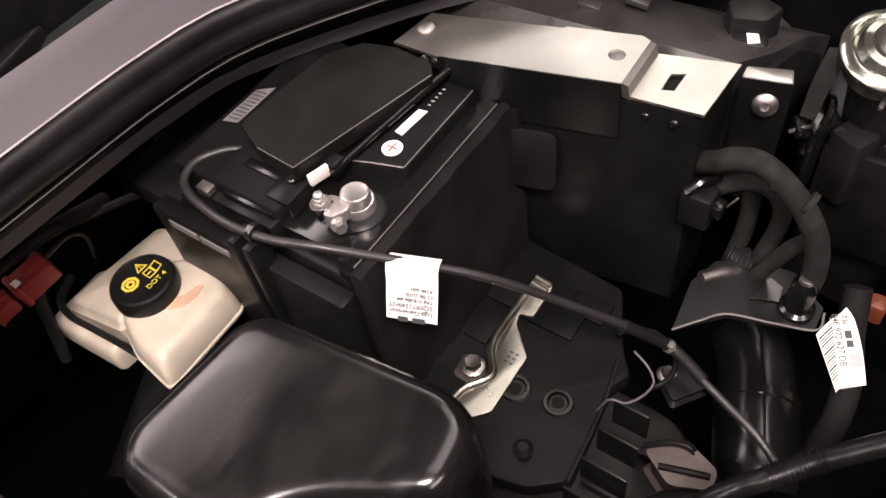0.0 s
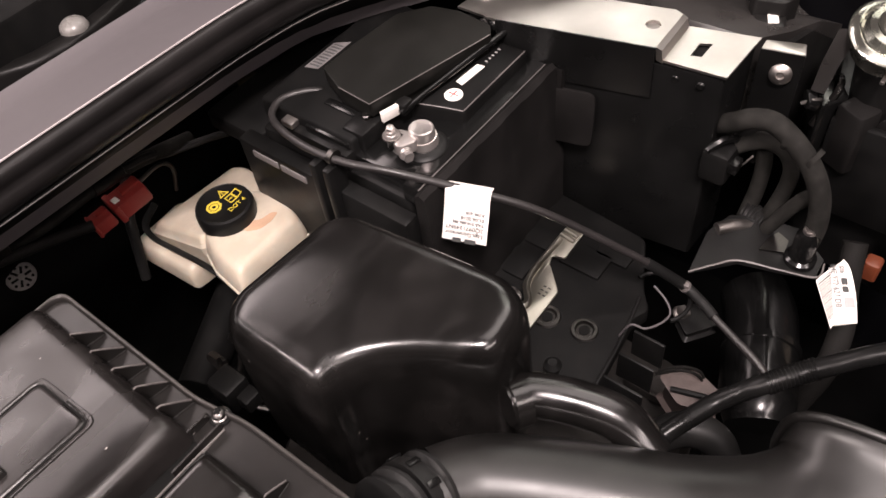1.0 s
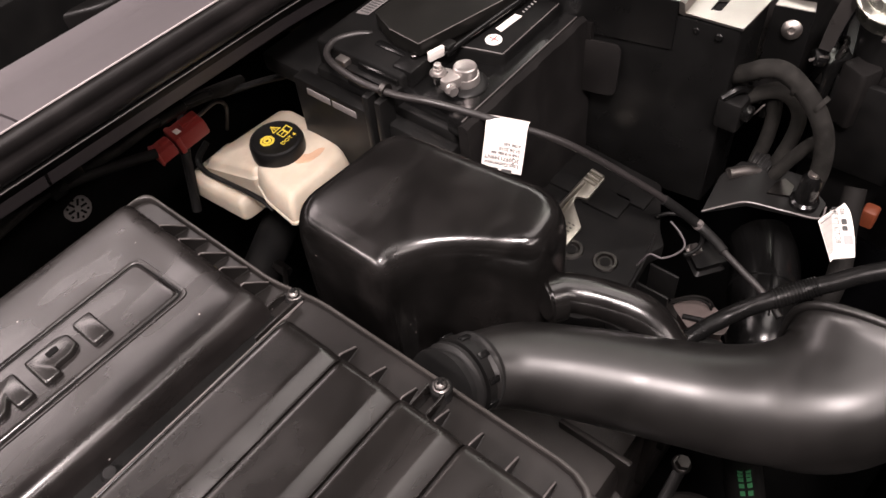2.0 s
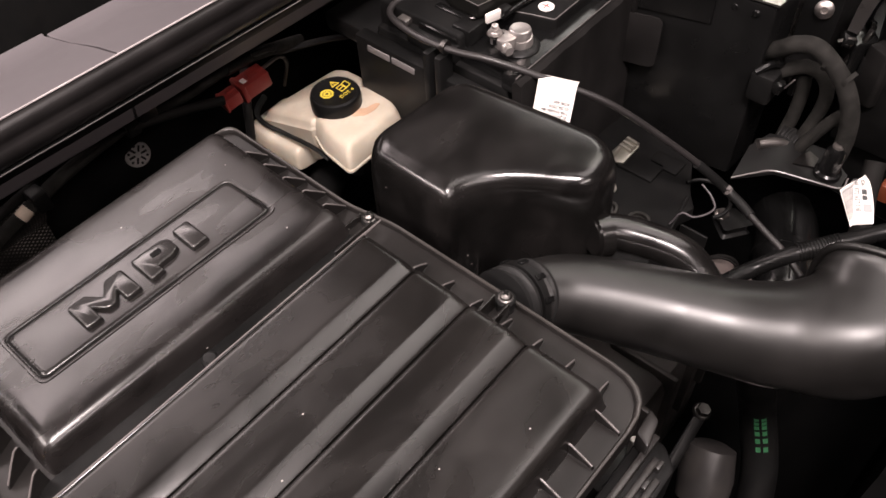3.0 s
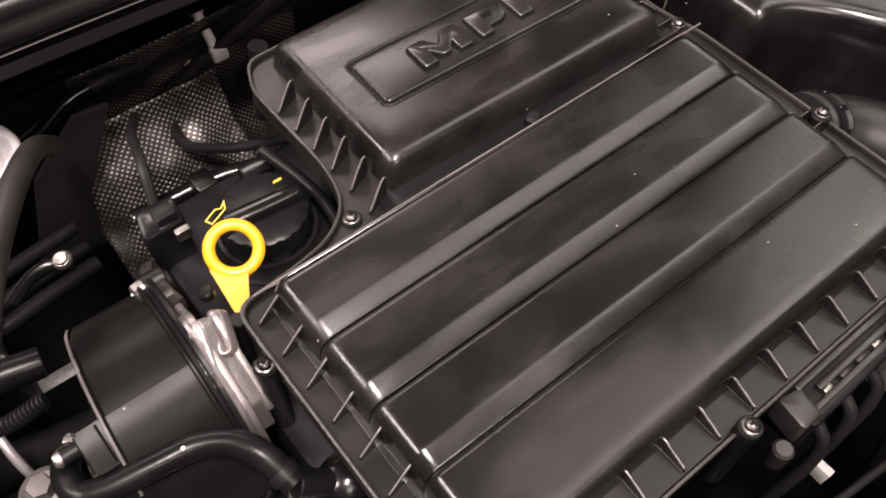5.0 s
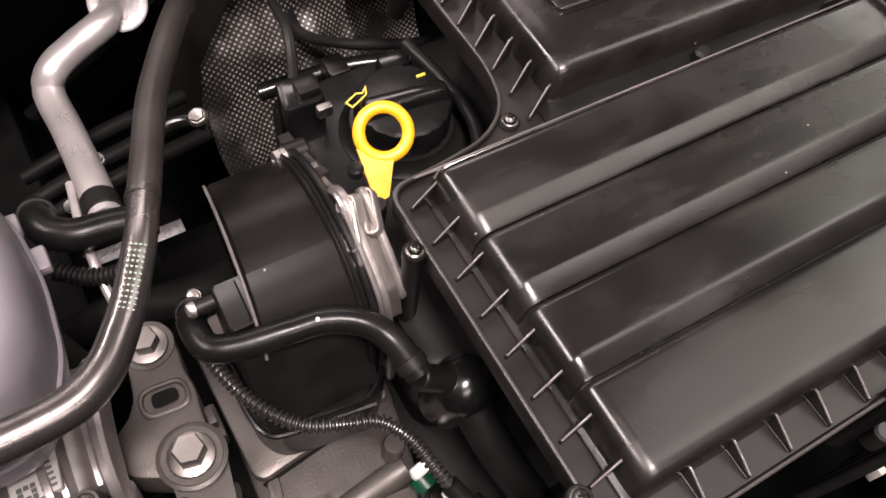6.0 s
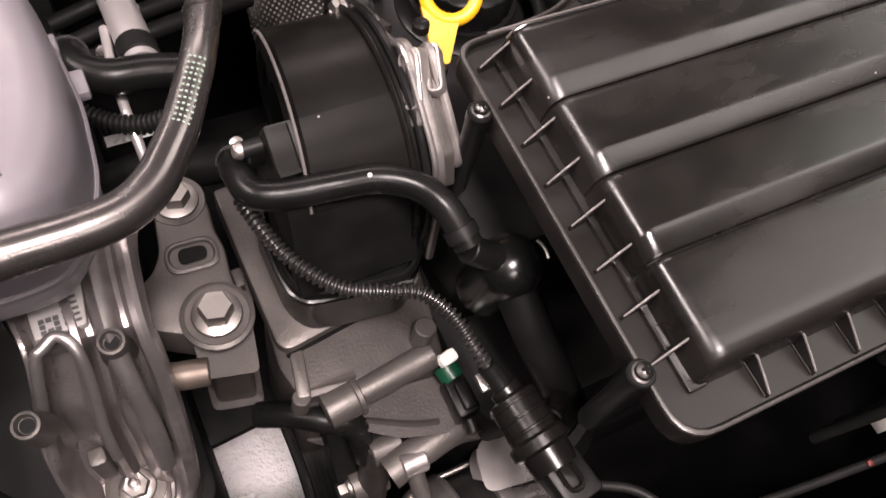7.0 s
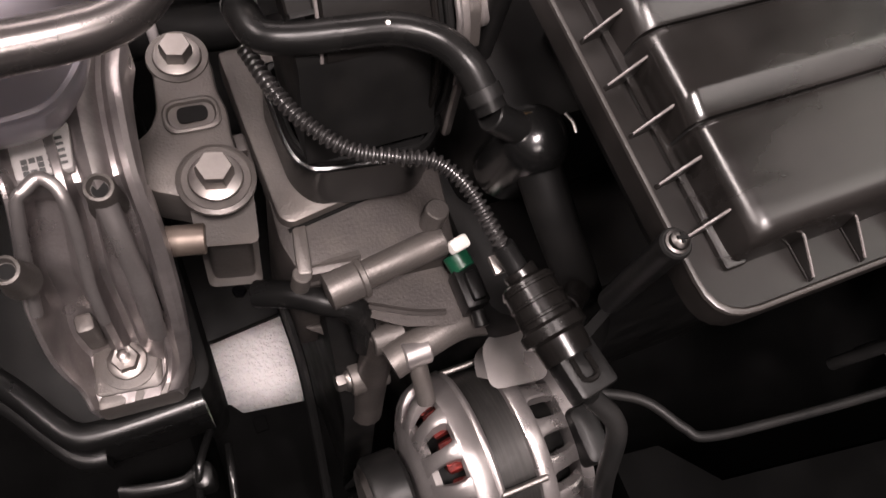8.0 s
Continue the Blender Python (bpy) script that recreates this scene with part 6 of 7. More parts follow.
part("web", block([(0.120, 0.803), (0.122, 0.812), (0.114, 0.821), (0.088, 0.806), (0.066, 0.793), (0.058, 0.770), (0.066, 0.768), (0.092, 0.786)], -0.0455, -0.0365, 0.0006, 0.003, m=UPRIGHT), CAST, eye)
part("rib", tube([(-0.0502, 0.134, 0.811), (-0.0505, 0.126, 0.8215), (-0.0505, 0.117, 0.8275), (-0.0505, 0.106, 0.8240), (-0.0505, 0.085, 0.8115), (-0.0505, 0.0670, 0.7985), (-0.0505, 0.0595, 0.786), (-0.0505, 0.0515, 0.752)], 0.0019, seg=8), CAST_BRIGHT, plate)
FACE = Matrix.Translation((-0.0490, 0.1035, 0.8165)) @ turn_to((-0.86, -0.12, 0.50), (0.05, 0.80, 0.60))
part("eye_face", moulded([(-0.0060, -0.0260), (0.0068, -0.0250), (0.0078, 0.0172), (-0.0072, 0.0172)], [(0, -0.006), (0, 0.0006), (0.0012, 0.0016), (0.0025, 0.0016)], 0.0066, m=FACE), GREYED, plate)
part("eye_rim", moulded([(-0.0068, -0.0165), (0.0074, -0.0165), (0.0074, 0.0165), (-0.0068, 0.0165)], [(0, 0.0010), (0, 0.0024), (0.0008, 0.0034), (0.0018, 0.0032), (0.0026, 0.0014), (0.0026, 0.0010)], 0.0070, m=FACE), GREYED, plate)
part("slot", moulded([(-0.0026, -0.0050), (0.0026, -0.0050), (0.0026, 0.0085), (-0.0026, 0.0085)], [(0, 0.0010), (0, 0.0020), (0.0004, 0.0021)], 0.0026, m=FACE), CAST_DARK, plate)
part("rear_eye", moulded([(-0.0050, -0.0140), (0.0050, -0.0140), (0.0050, 0.0150), (-0.0050, 0.0150)], [(0, -0.006), (0, 0.0010), (0.0009, 0.0022), (0.0020, 0.0020), (0.0028, 0.0004), (0.0028, -0.004)], 0.0050, m=Matrix.Translation((-0.0365, 0.1040, 0.8200)) @ turn_to((-0.45, -0.12, 0.88), (0.05, 0.80, 0.60))), GREYED, eye)
part("clip_hole", turned([(0.0050, -0.006), (0.0050, -0.001), (0.0036, 0.0005), (0.002, 0.0), (0.0006, -0.0005)], (-0.030, 0.135, 0.822), (0, 0.1, 1)), BLACK, eye)
cam_bracket = thing("sensor_bracket", (-0.055, 0.19, 0.74), "dark bracket with a bright bolt", "bracket")
part("arm", loft([[(x + dx, y + dy, z + dz) for dx, dy, dz in ((-0.0045, 0, 0), (-0.004, 0, 0.002), (0.004, 0, 0.002), (0.0045, 0, 0), (0.004, 0, -0.006), (-0.004, 0, -0.006))] for x, y, z in spline([(-0.046, 0.146, 0.8095), (-0.047, 0.158, 0.803), (-0.0485, 0.172, 0.7975), (-0.050, 0.190, 0.792), (-0.046, 0.21, 0.775)], 4)]), CAST_DARK, cam_bracket)
part("boss", rod((-0.058, 0.180, 0.7935), (-0.042, 0.180, 0.7935), 0.0085), BLACK, cam_bracket)
bolt(cam_bracket, (-0.057, 0.179, 0.7955), (-1, -0.1, 0.2), 0.010, 0.008, 0.0065)
part("boss", rod((-0.052, 0.158, 0.8010), (-0.044, 0.158, 0.8010), 0.0055), CAST, cam_bracket)
part("hose_clip", tube([(-0.132, 0.262, 0.745), (-0.115, 0.262, 0.758), (-0.098, 0.258, 0.765), (-0.085, 0.250, 0.764)], 0.005, seg=10), GLOSS, cam_bracket)
bolt(cam_bracket, (-0.090, 0.252, 0.770), (-0.2, -0.2, 1), 0.009, 0.006, 0.007, STEEL)

# ---- aluminium mount and casting ----
side = thing("engine_side_bracket", (-0.18, 0.09, 0.60), "dull cast aluminium engine bracket with two bolts", "engine bracket")
part("plate", block([(-0.196, 0.056), (-0.169, 0.050), (-0.165, 0.066), (-0.1645, 0.090), (-0.162, 0.108), (-0.164, 0.123), (-0.162, 0.141), (-0.165, 0.160), (-0.175, 0.168), (-0.186, 0.168), (-0.195, 0.157), (-0.198, 0.135), (-0.201, 0.118), (-0.208, 0.107), (-0.220, 0.099), (-0.225, 0.081), (-0.219, 0.069)], 0.65, 0.688, 0.003, 0.005), CAST, side)
part("boss", turned([(0.0225, 0), (0.0225, 0.0020), (0.020, 0.0032), (0.0192, 0.0025), (0.001, 0.0025)], (-0.181, 0.0645, 0.687)), CAST, side)
part("bolt_seat", turned([(0.0185, 0), (0.0180, 0.0012), (0.001, 0.0012)], (-0.180, 0.150, 0.6875)), CAST, side)
part("slot_rim", moulded([(-0.2005, 0.0990), (-0.1665, 0.0965), (-0.1655, 0.1190), (-0.1985, 0.1210)], [(0, 0.686), (0, 0.6895), (0.0012, 0.6903), (0.0026, 0.690), (0.0036, 0.6884)], 0.010), CAST, side)
# Black plug standing in for the shade of an open slot.
part("slot", moulded([(-0.1915, 0.1040), (-0.1735, 0.1035), (-0.1730, 0.1135), (-0.1905, 0.1150)], [(0, 0.687), (0, 0.6893)], 0.0048), DARK, side)
part("lug", box(-0.1655, -0.1560, 0.072, 0.098, 0.655, 0.674, 0.002), CAST_DARK, side)
bolt(side, (-0.181, 0.0645, 0.690), (0, 0, 1), 0.0185, 0.015, 0.0155, label="large flanged steel bolt")
bolt(side, (-0.180, 0.150, 0.688), (0, 0, 1), 0.0165, 0.013, 0.0145)
part("foot", block([(-0.195, 0.066), (-0.166, 0.059), (-0.171, 0.032), (-0.197, 0.038)], 0.600, 0.670, 0.004, 0.005), CAST, side)
part("spacer", rod((-0.232, 0.046, 0.672), (-0.196, 0.038, 0.672), 0.009), mat("rusty_spacer", (0.16, 0.13, 0.11), 0.5, 0.7), side)
part("dowel", box(-0.164, -0.158, 0.080, 0.092, 0.672, 0.684, 0.001), CAST_DARK, side)

lump = thing("engine_casting", (-0.09, 0.03, 0.50), "dull dark-grey engine casting with cast ribs", "engine casting")
part("shoulder", block([(-0.138, 0.14), (-0.136, 0.111), (-0.153, 0.068), (-0.156, 0.030), (-0.150, 0.004), (-0.052, -0.006), (-0.040, 0.06), (-0.040, 0.14)], 0.50, 0.654, 0.004, 0.006), CAST_DARK, lump)
part("ledge", block([(-0.154, 0.165), (-0.1535, 0.111), (-0.1525, 0.066), (-0.152, 0.042), (-0.146, 0.036), (-0.076, 0.046), (-0.046, 0.050), (-0.044, 0.13), (-0.044, 0.165)], 0.64, 0.663, 0.002, 0.004), CAST, lump)
# Dark bead in place of the groove's shade.
part("ledge_groove", tube([(-0.148, 0.0350, 0.6545), (-0.112, 0.0400, 0.6545), (-0.076, 0.0450, 0.6545), (-0.056, 0.048, 0.6545)], 0.0016, seg=6), DARK, lump)
part("flange", block([(-0.152, 0.006), (-0.143, 0.004), (-0.137, 0.036), (-0.146, 0.036)], 0.60, 0.6565, 0.0015, 0.002), CAST, lump)
part("gusset", loft([[(-0.150, 0.010, 0.655), (-0.112, 0.010, 0.657), (-0.112, 0.006, 0.658)], [(-0.150, 0.003, 0.640), (-0.114, 0.000, 0.640), (-0.114, -0.002, 0.642)]]), CAST, lump)
part("lower_plate", block([(-0.138, 0.000), (-0.060, -0.002), (-0.046, -0.022), (-0.062, -0.042), (-0.092, -0.033), (-0.123, -0.012)], 0.55, 0.620, 0.004, 0.006), CAST_DARK, lump)
part("lower_rib", tube([(-0.112, -0.016, 0.622), (-0.085, -0.030, 0.622), (-0.066, -0.036, 0.621)], 0.0025, seg=6), CAST_DARK, lump)
part("pipe_stub", rod((-0.114, -0.0035, 0.647), (-0.058, 0.002, 0.651), 0.0098), CAST, lump)
part("pipe_socket", turned([(0.009, 0), (0.0122, 0.001), (0.0122, 0.021), (0.0132, 0.022), (0.0132, 0.025), (0.010, 0.026)], (-0.138, -0.0065, 0.645), (0.97, 0.09, 0.06), 24), CAST, lump)
part("stud_eye", rod((-0.151, 0.004, 0.640), (-0.149, 0.006, 0.656), 0.006), CAST, lump)
part("boss", rod((-0.064, 0.012, 0.64), (-0.060, 0.015, 0.672), 0.0075), CAST, lump)
part("lower_arm", tube([(-0.108, -0.052, 0.60), (-0.08, -0.046, 0.605), (-0.055, -0.042, 0.605), (-0.03, -0.045, 0.60)], 0.012, seg=14), CAST, lump)
part("dark_hose", tube([(-0.175, 0.018, 0.61), (-0.155, 0.006, 0.622), (-0.138, -0.006, 0.626), (-0.12, -0.016, 0.62), (-0.115, -0.03, 0.58)], 0.009, seg=12), HOSE, lump)
part("white_plug", block(rect(-0.0065, 0.0065, -0.0045, 0.0045), 0, 0.010, 0.0018, 0.003, m=Matrix.Translation((-0.052, -0.005, 0.652)) @ pose(0, 0, 0, 12, 0, 12)), mat("white_plastic", (0.82, 0.80, 0.76), 0.35), lump, "white plastic plug")
sensor = thing("oil_sensor", (-0.047, -0.025, 0.58), "green and black sensor with its plug", "sensor")
part("body", rod((-0.050, -0.004, 0.635), (-0.047, -0.016, 0.633), 0.0085), mat("dark_green_plastic", (0.006, 0.06, 0.03), 0.4, bump=0.03), sensor)
part("plug", box(-0.056, -0.037, -0.043, -0.014, 0.615, 0.638, 0.003), BLACK, sensor)
part("plug_latch", box(-0.051, -0.042, -0.040, -0.020, 0.636, 0.643, 0.002), BLACK, sensor)
part("seal", rod((-0.047, -0.043, 0.627), (-0.048, -0.054, 0.625), 0.005), BLACK, sensor)

mount = thing("engine_mount_arm", (-0.255, 0.03, 0.50), "bright cast aluminium engine mount arm with deep ribs", "engine mount")
LEFT = [(-0.284, 0.125, 0.742), (-0.284, 0.088, 0.745), (-0.280, 0.058, 0.745), (-0.285, 0.046, 0.720), (-0.296, 0.029, 0.675), (-0.299, 0.010, 0.625), (-0.295, 0.000, 0.585), (-0.293, -0.012, 0.572)]
RIGHT = [(-0.205, 0.130, 0.742), (-0.212, 0.104, 0.745), (-0.217, 0.052, 0.745), (-0.2155, 0.031, 0.720), (-0.2165, 0.016, 0.675), (-0.220, 0.005, 0.625), (-0.225, -0.002, 0.585), (-0.238, -0.016, 0.572)]
la, ra = spline(LEFT, 7), spline(RIGHT, 7)
# across: (share of the width, relief of the ribs, depth of the pocket)
ACROSS = [(0.0, 0.0, 0), (0.015, 0.0035, 0), (0.05, 0.0035, 0), (0.075, 0.0, 0.3), (0.10, -0.002, 1), (0.17, -0.004, 1.2), (0.33, -0.002, 1.1), (0.375, 0.0, 0.5), (0.40, 0.003, 0), (0.455, 0.003, 0), (0.475, 0, 0.6), (0.50, -0.004, 1), (0.55, -0.004, 1),
          (0.575, 0, 0.4), (0.60, 0.003, 0.1), (0.66, 0.006, 0.1), (0.72, 0.004, 0.1), (0.765, 0, 0.5), (0.79, -0.003, 1), (0.83, -0.003, 1), (0.855, 0.002, 0.3), (0.88, 0.007, 0), (0.93, 0.008, 0), (0.975, 0.006, 0), (1.0, 0, 0)]
rings = []
for k, (p, q) in enumerate(zip(la, ra)):
    s = k / (len(la) - 1)
    depth = 0.014 * float(np.interp(s, (0.0, 0.25, 0.29, 0.34, 0.60, 0.72), (0.15, 0.15, 0.2, 1.0, 0.9, 0.4)))
    ribs = float(np.interp(s, (0, 0.2, 0.3, 0.7, 1), (0.4, 0.8, 1, 1, 0.3)))
    pad = float(np.interp(s, (0.55, 0.66), (0, 1)))
    steep = float(np.interp(s, (0.25, 0.38, 0.85, 0.95), (0, 1, 1, 0)))
    nrm = Vector((0, -0.05 - 0.70 * steep, 1 - 0.34 * steep)).normalized()
    ring = [p - nrm * 0.03]
    for u, h, d in ACROSS:
        w = p.lerp(q, u) + nrm * (h * ribs - d * depth)
        inner = float(np.interp(u, (0.07, 0.12, 0.74, 0.80), (0, 1, 1, 0))) * pad
        w.z = w.z + (min(0.5692, w.z) - w.z) * inner
        ring.append(w)
    ring.append(q - nrm * 0.03)
    rings.append(ring)
part("arm", loft(rings), mat("cast_mount_aluminium", (0.34, 0.312, 0.31), 0.36, 0.8, grain=500, bump=0.2, smudge=0.14, tint=0.25, dust=((0.10, 0.085, 0.075), 0.35)), mount, "", 38)
part("foot", block([(-0.2925, -0.0125), (-0.238, -0.0165), (-0.225, 0.004), (-0.226, 0.036), (-0.290, 0.038)], 0.535, 0.569, 0.003, 0.006), CAST, mount)
part("pad", moulded([(-0.289, -0.004), (-0.247, -0.010), (-0.241, 0.024), (-0.282, 0.031)], [(0, 0.566), (0, 0.5712), (0.001, 0.572)], 0.006), CAST, mount)
part("foot_washer", turned([(0.0185, 0), (0.0185, 0.0015), (0.0165, 0.002), (0.001, 0.002)], (-0.264, 0.012, 0.572)), CAST, mount)
bolt(mount, (-0.264, 0.012, 0.574), (0, -0.05, 1), 0.0155, 0.011, 0.0125, stud=0.009, label="flanged bolt with a short stud")
for x, y, z in ((-0.2375, 0.047, 0.740), (-0.288, 0.025, 0.726)):
    b = part("boss", turned([(0.010, -0.022), (0.0082, -0.008), (0.0076, 0.008), (0.0070, 0.0105), (0.0056, 0.011), (0.0043, 0.006), (0.001, 0.005)], (x, y, z), (0, -0.2, 1), 24), CAST, mount)
    # Black disc for the dark of the bore.
    part("bore", turned([(0.0040, 0.0), (0.0040, 0.0060)], (x, y, z), (0, -0.2, 1), 16), DARK, b)
part("post", tube([(-0.2375, 0.046, 0.738), (-0.2365, 0.030, 0.715), (-0.236, 0.016, 0.672), (-0.238, 0.006, 0.630)], 0.0058, seg=14), CAST_BRIGHT, mount)
wall = []
for u, f in ((0.07, 0.60), (0.07, 0.48), (0.075, 0.36), (0.10, 0.305), (0.17, 0.280), (0.28, 0.275), (0.37, 0.295), (0.42, 0.35), (0.43, 0.45), (0.44, 0.55), (0.46, 0.64)):
    i = round(f * (len(la) - 1))
    wall.append(la[i].lerp(ra[i], u) + Vector((0, -0.002, 0.002)))
part("pocket_wall", tube(wall, 0.0034, seg=10), CAST_BRIGHT, mount)
part("nub", block(rect(-0.282, -0.271, 0.022, 0.034), 0.585, 0.624, 0.002, 0.003), CAST, mount)
part("nub", block(rect(-0.228, -0.219, 0.010, 0.022), 0.640, 0.664, 0.003, 0.003), CAST_BRIGHT, mount)
part("code_plate", block([(-0.272, 0.060), (-0.246, 0.060), (-0.243, 0.086), (-0.272, 0.086)], 0.742, 0.7475, 0.001, 0.002), mat("etched_code_patch", (0.30, 0.285, 0.28), 0.5), mount, "pale printed code patch")
for k in range(5):
    part("print_bar", box(-0.256, -0.2475, 0.063 + 0.0035 * k, 0.0645 + 0.0035 * k, 0.7472, 0.7479, 0), INK, mount)
for k in range(8):
    i, j = (0, 0, 0, 1, 1, 2, 2, 2)[k], (0, 1, 2, 0, 2, 0, 1, 2)[k]
    part("code_square", box(-0.268 + 0.0036 * i, -0.2652 + 0.0036 * i, 0.0610 + 0.0032 * j, 0.0636 + 0.0032 * j, 0.7472, 0.7480, 0), INK, mount)
bushing = thing("mount_cushion", (-0.25, 0.15, 0.50), "black rubber engine mount cushion", "engine mount")
part("cushion", turned([(0.05, 0), (0.055, 0.05), (0.05, 0.14), (0.042, 0.20), (0.030, 0.225)], (-0.262, 0.16, 0.50)), RUBBER, bushing)
chassis = thing("chassis_rail", (-0.33, 0.05, 0.20), "glossy black painted chassis rail under the mount", "chassis rail")
RAIL = mat("semi_gloss_rail_paint", (0.005, 0.005, 0.005), 0.30, bump=0.03, smudge=0.05, spec=0.4)
part("rail", block([(-0.46, 0.6), (-0.46, 0.11), (-0.425, 0.112), (-0.347, 0.040), (-0.308, -0.010), (-0.226, -0.014), (-0.216, 0.0), (-0.216, 0.6)], 0.20, 0.531, 0.004, 0.012), DARK, chassis)


def hem(path, section):
    """A section of (distance outwards, height) along a path in plan, on its right-hand side."""
    line = spline([(x, y, 0) for x, y in path], 8)
    rings = []
    for k, p in enumerate(line):
        way = (line[min(k + 1, len(line) - 1)] - line[max(k - 1, 0)]).normalized()
        rings.append([(p.x + way.y * d, p.y - way.x * d, z) for d, z in section])
    return loft(rings)


RIM = [(-0.45, 0.135), (-0.405, 0.098), (-0.351, 0.0370), (-0.326, 0.000), (-0.3135, -0.0145), (-0.298, -0.0185), (-0.271, -0.0195), (-0.2275, -0.0190)]
part("rolled_edge", hem(RIM, [(-0.010, 0.500), (-0.010, 0.531), (-0.006, 0.5335), (-0.001, 0.5350), (0.004, 0.5335), (0.007, 0.5290), (0.008, 0.522), (0.0085, 0.49), (0.004, 0.44)]), RAIL, chassis, "", 60)
part("lower_flange", hem(RIM[:5] + [(-0.300, -0.0175)], [(0.000, 0.48), (0.002, 0.499), (0.010, 0.5005), (0.0145, 0.499), (0.016, 0.495), (0.016, 0.47)]), RAIL, chassis, "", 60)
part("step", loft([[(-0.46, y, 0.20), (-0.235, y, 0.20), (-0.235, y, 0.40), (-0.25, y, 0.42), (-0.46, y, 0.43)] for y in np.linspace(-0.5, 0.14, 6)]), SHADE_BLACK, chassis)
for k in range(7):
    m = Matrix.Translation((-0.385 + 0.012 * k, -0.055 - 0.016 * k, 0.432)) @ pose(0, 0, 0, 0, 0, -38)
    part("flute", box(-0.055, 0.030, -0.0045, 0.0045, -0.004, 0.006 + 0.002 * (k % 2), 0.003, m=m), LINER, chassis)
part("lower_bar", tube([(-0.302, -0.052, 0.478), (-0.290, -0.056, 0.480), (-0.262, -0.061, 0.480), (-0.250, -0.058, 0.478)], 0.006, seg=12, flat=0.7), RAIL, chassis)
part("clip_lug", block([(-0.253, -0.070), (-0.238, -0.072), (-0.236, -0.052), (-0.251, -0.050)], 0.44, 0.486, 0.004, 0.006), RAIL, chassis)
part("brake_pipe", tube([(-0.232, -0.030, 0.47), (-0.240, -0.045, 0.484), (-0.246, -0.058, 0.488), (-0.252, -0.078, 0.47), (-0.256, -0.12, 0.45)], 0.0032, seg=10), GLOSS, chassis)
part("brake_pipe", tube([(-0.222, -0.045, 0.47), (-0.224, -0.062, 0.482), (-0.228, -0.085, 0.478), (-0.234, -0.13, 0.45)], 0.0032, seg=10), GLOSS, chassis)

crossmember = thing("crossmember", (-0.10, 0.22, 0.12), "black painted crossmember low under the engine", "crossmember")
part("beam", block([(-0.36, 0.0964), (-0.21, 0.0978), (-0.1359, 0.1043), (0.10, 0.108), (0.10, 0.50), (-0.36, 0.50)], 0.255, 0.270, 0.002, 0.003), DARK, crossmember)
part("weld_nut", rod((-0.17, 0.14, 0.268), (-0.17, 0.14, 0.276), 0.008, seg=6), BODY, crossmember)
splash = thing("splash_guard", (-0.19, -0.09, 0.10), "dull black splash guard beside the belt", "splash guard")
part("panel", block([(-0.2434, 0.0148), (-0.2142, 0.0096), (-0.2057, -0.0021), (-0.1478, -0.0105), (-0.1328, -0.0268), (-0.1328, -0.3442), (-0.2434, -0.3442)], 0.312, 0.340, 0.003, 0.002), SHADE_BLACK, splash)
part("skirt", box(-0.242, -0.136, -0.34, -0.022, 0.10, 0.316, 0.003), SHADE_BLACK, splash)
part("edge_clip", box(-0.198, -0.186, -0.022, -0.008, 0.338, 0.344, 0.001), SHADE_BLACK, splash)

# ---- hoses and conduit over the casting ----
bypass = thing("bypass_hose", (-0.10, 0.07, 0.75), "glossy black coolant hose with clamps", "hose")
part("rubber", tube([(-0.144, 0.128, 0.752), (-0.149, 0.112, 0.772), (-0.150, 0.095, 0.785), (-0.147, 0.081, 0.789), (-0.132, 0.0745, 0.790), (-0.105, 0.070, 0.791), (-0.082, 0.066, 0.791), (-0.064, 0.055, 0.790), (-0.054, 0.038, 0.787), (-0.048, 0.018, 0.776)], 0.0084, seg=20), HOSE, bypass)
part("clamp", tube([(-0.146, 0.124, 0.757), (-0.147, 0.118, 0.765)], 0.0098, seg=20, steps=2), BLACK, bypass)
part("clamp", tube([(-0.051, 0.028, 0.782), (-0.0495, 0.022, 0.779)], 0.0098, seg=20, steps=2), BLACK, bypass)
bolt(bypass, (-0.141, 0.130, 0.762), (-0.2, -0.4, 1), 0.007, 0.006, 0.005, BOLT_DARK)
part("paint_dot", turned([(0.0014, 0), (0.0011, 0.0006)], (-0.0885, 0.0655, 0.7988), (0, -0.3, 1), 10), PAPER, bypass)
conduit = thing("corrugated_conduit", (-0.09, 0.03, 0.70), "black corrugated cable conduit", "conduit")
part("sleeve", corrugated([(-0.150, 0.101, 0.752), (-0.144, 0.075, 0.752), (-0.134, 0.051, 0.751), (-0.117, 0.030, 0.750), (-0.096, 0.0195, 0.750), (-0.076, 0.0115, 0.748), (-0.064, -0.006, 0.744), (-0.058, -0.026, 0.736), (-0.053, -0.040, 0.728)], 0.0038, pitch=0.0038, depth=0.0009, seg=12), mat("conduit_plastic", (0.02, 0.019, 0.019), 0.32, bump=0.03), conduit)
part("end_sleeve", tube([(-0.054, -0.037, 0.730), (-0.050, -0.046, 0.724), (-0.047, -0.054, 0.720)], 0.0062, seg=14), BLACK, conduit)
VALVE = mat("satin_valve_plastic", (0.006, 0.0055, 0.0052), 0.27, bump=0.05, smudge=0.08, spec=0.3)
valve = thing("purge_valve", (-0.04, -0.08, 0.68), "black cylindrical purge valve with plug connections", "valve")
part("nose", rod((-0.048, -0.050, 0.7205), (-0.0455, -0.058, 0.719), 0.0095), VALVE, valve)
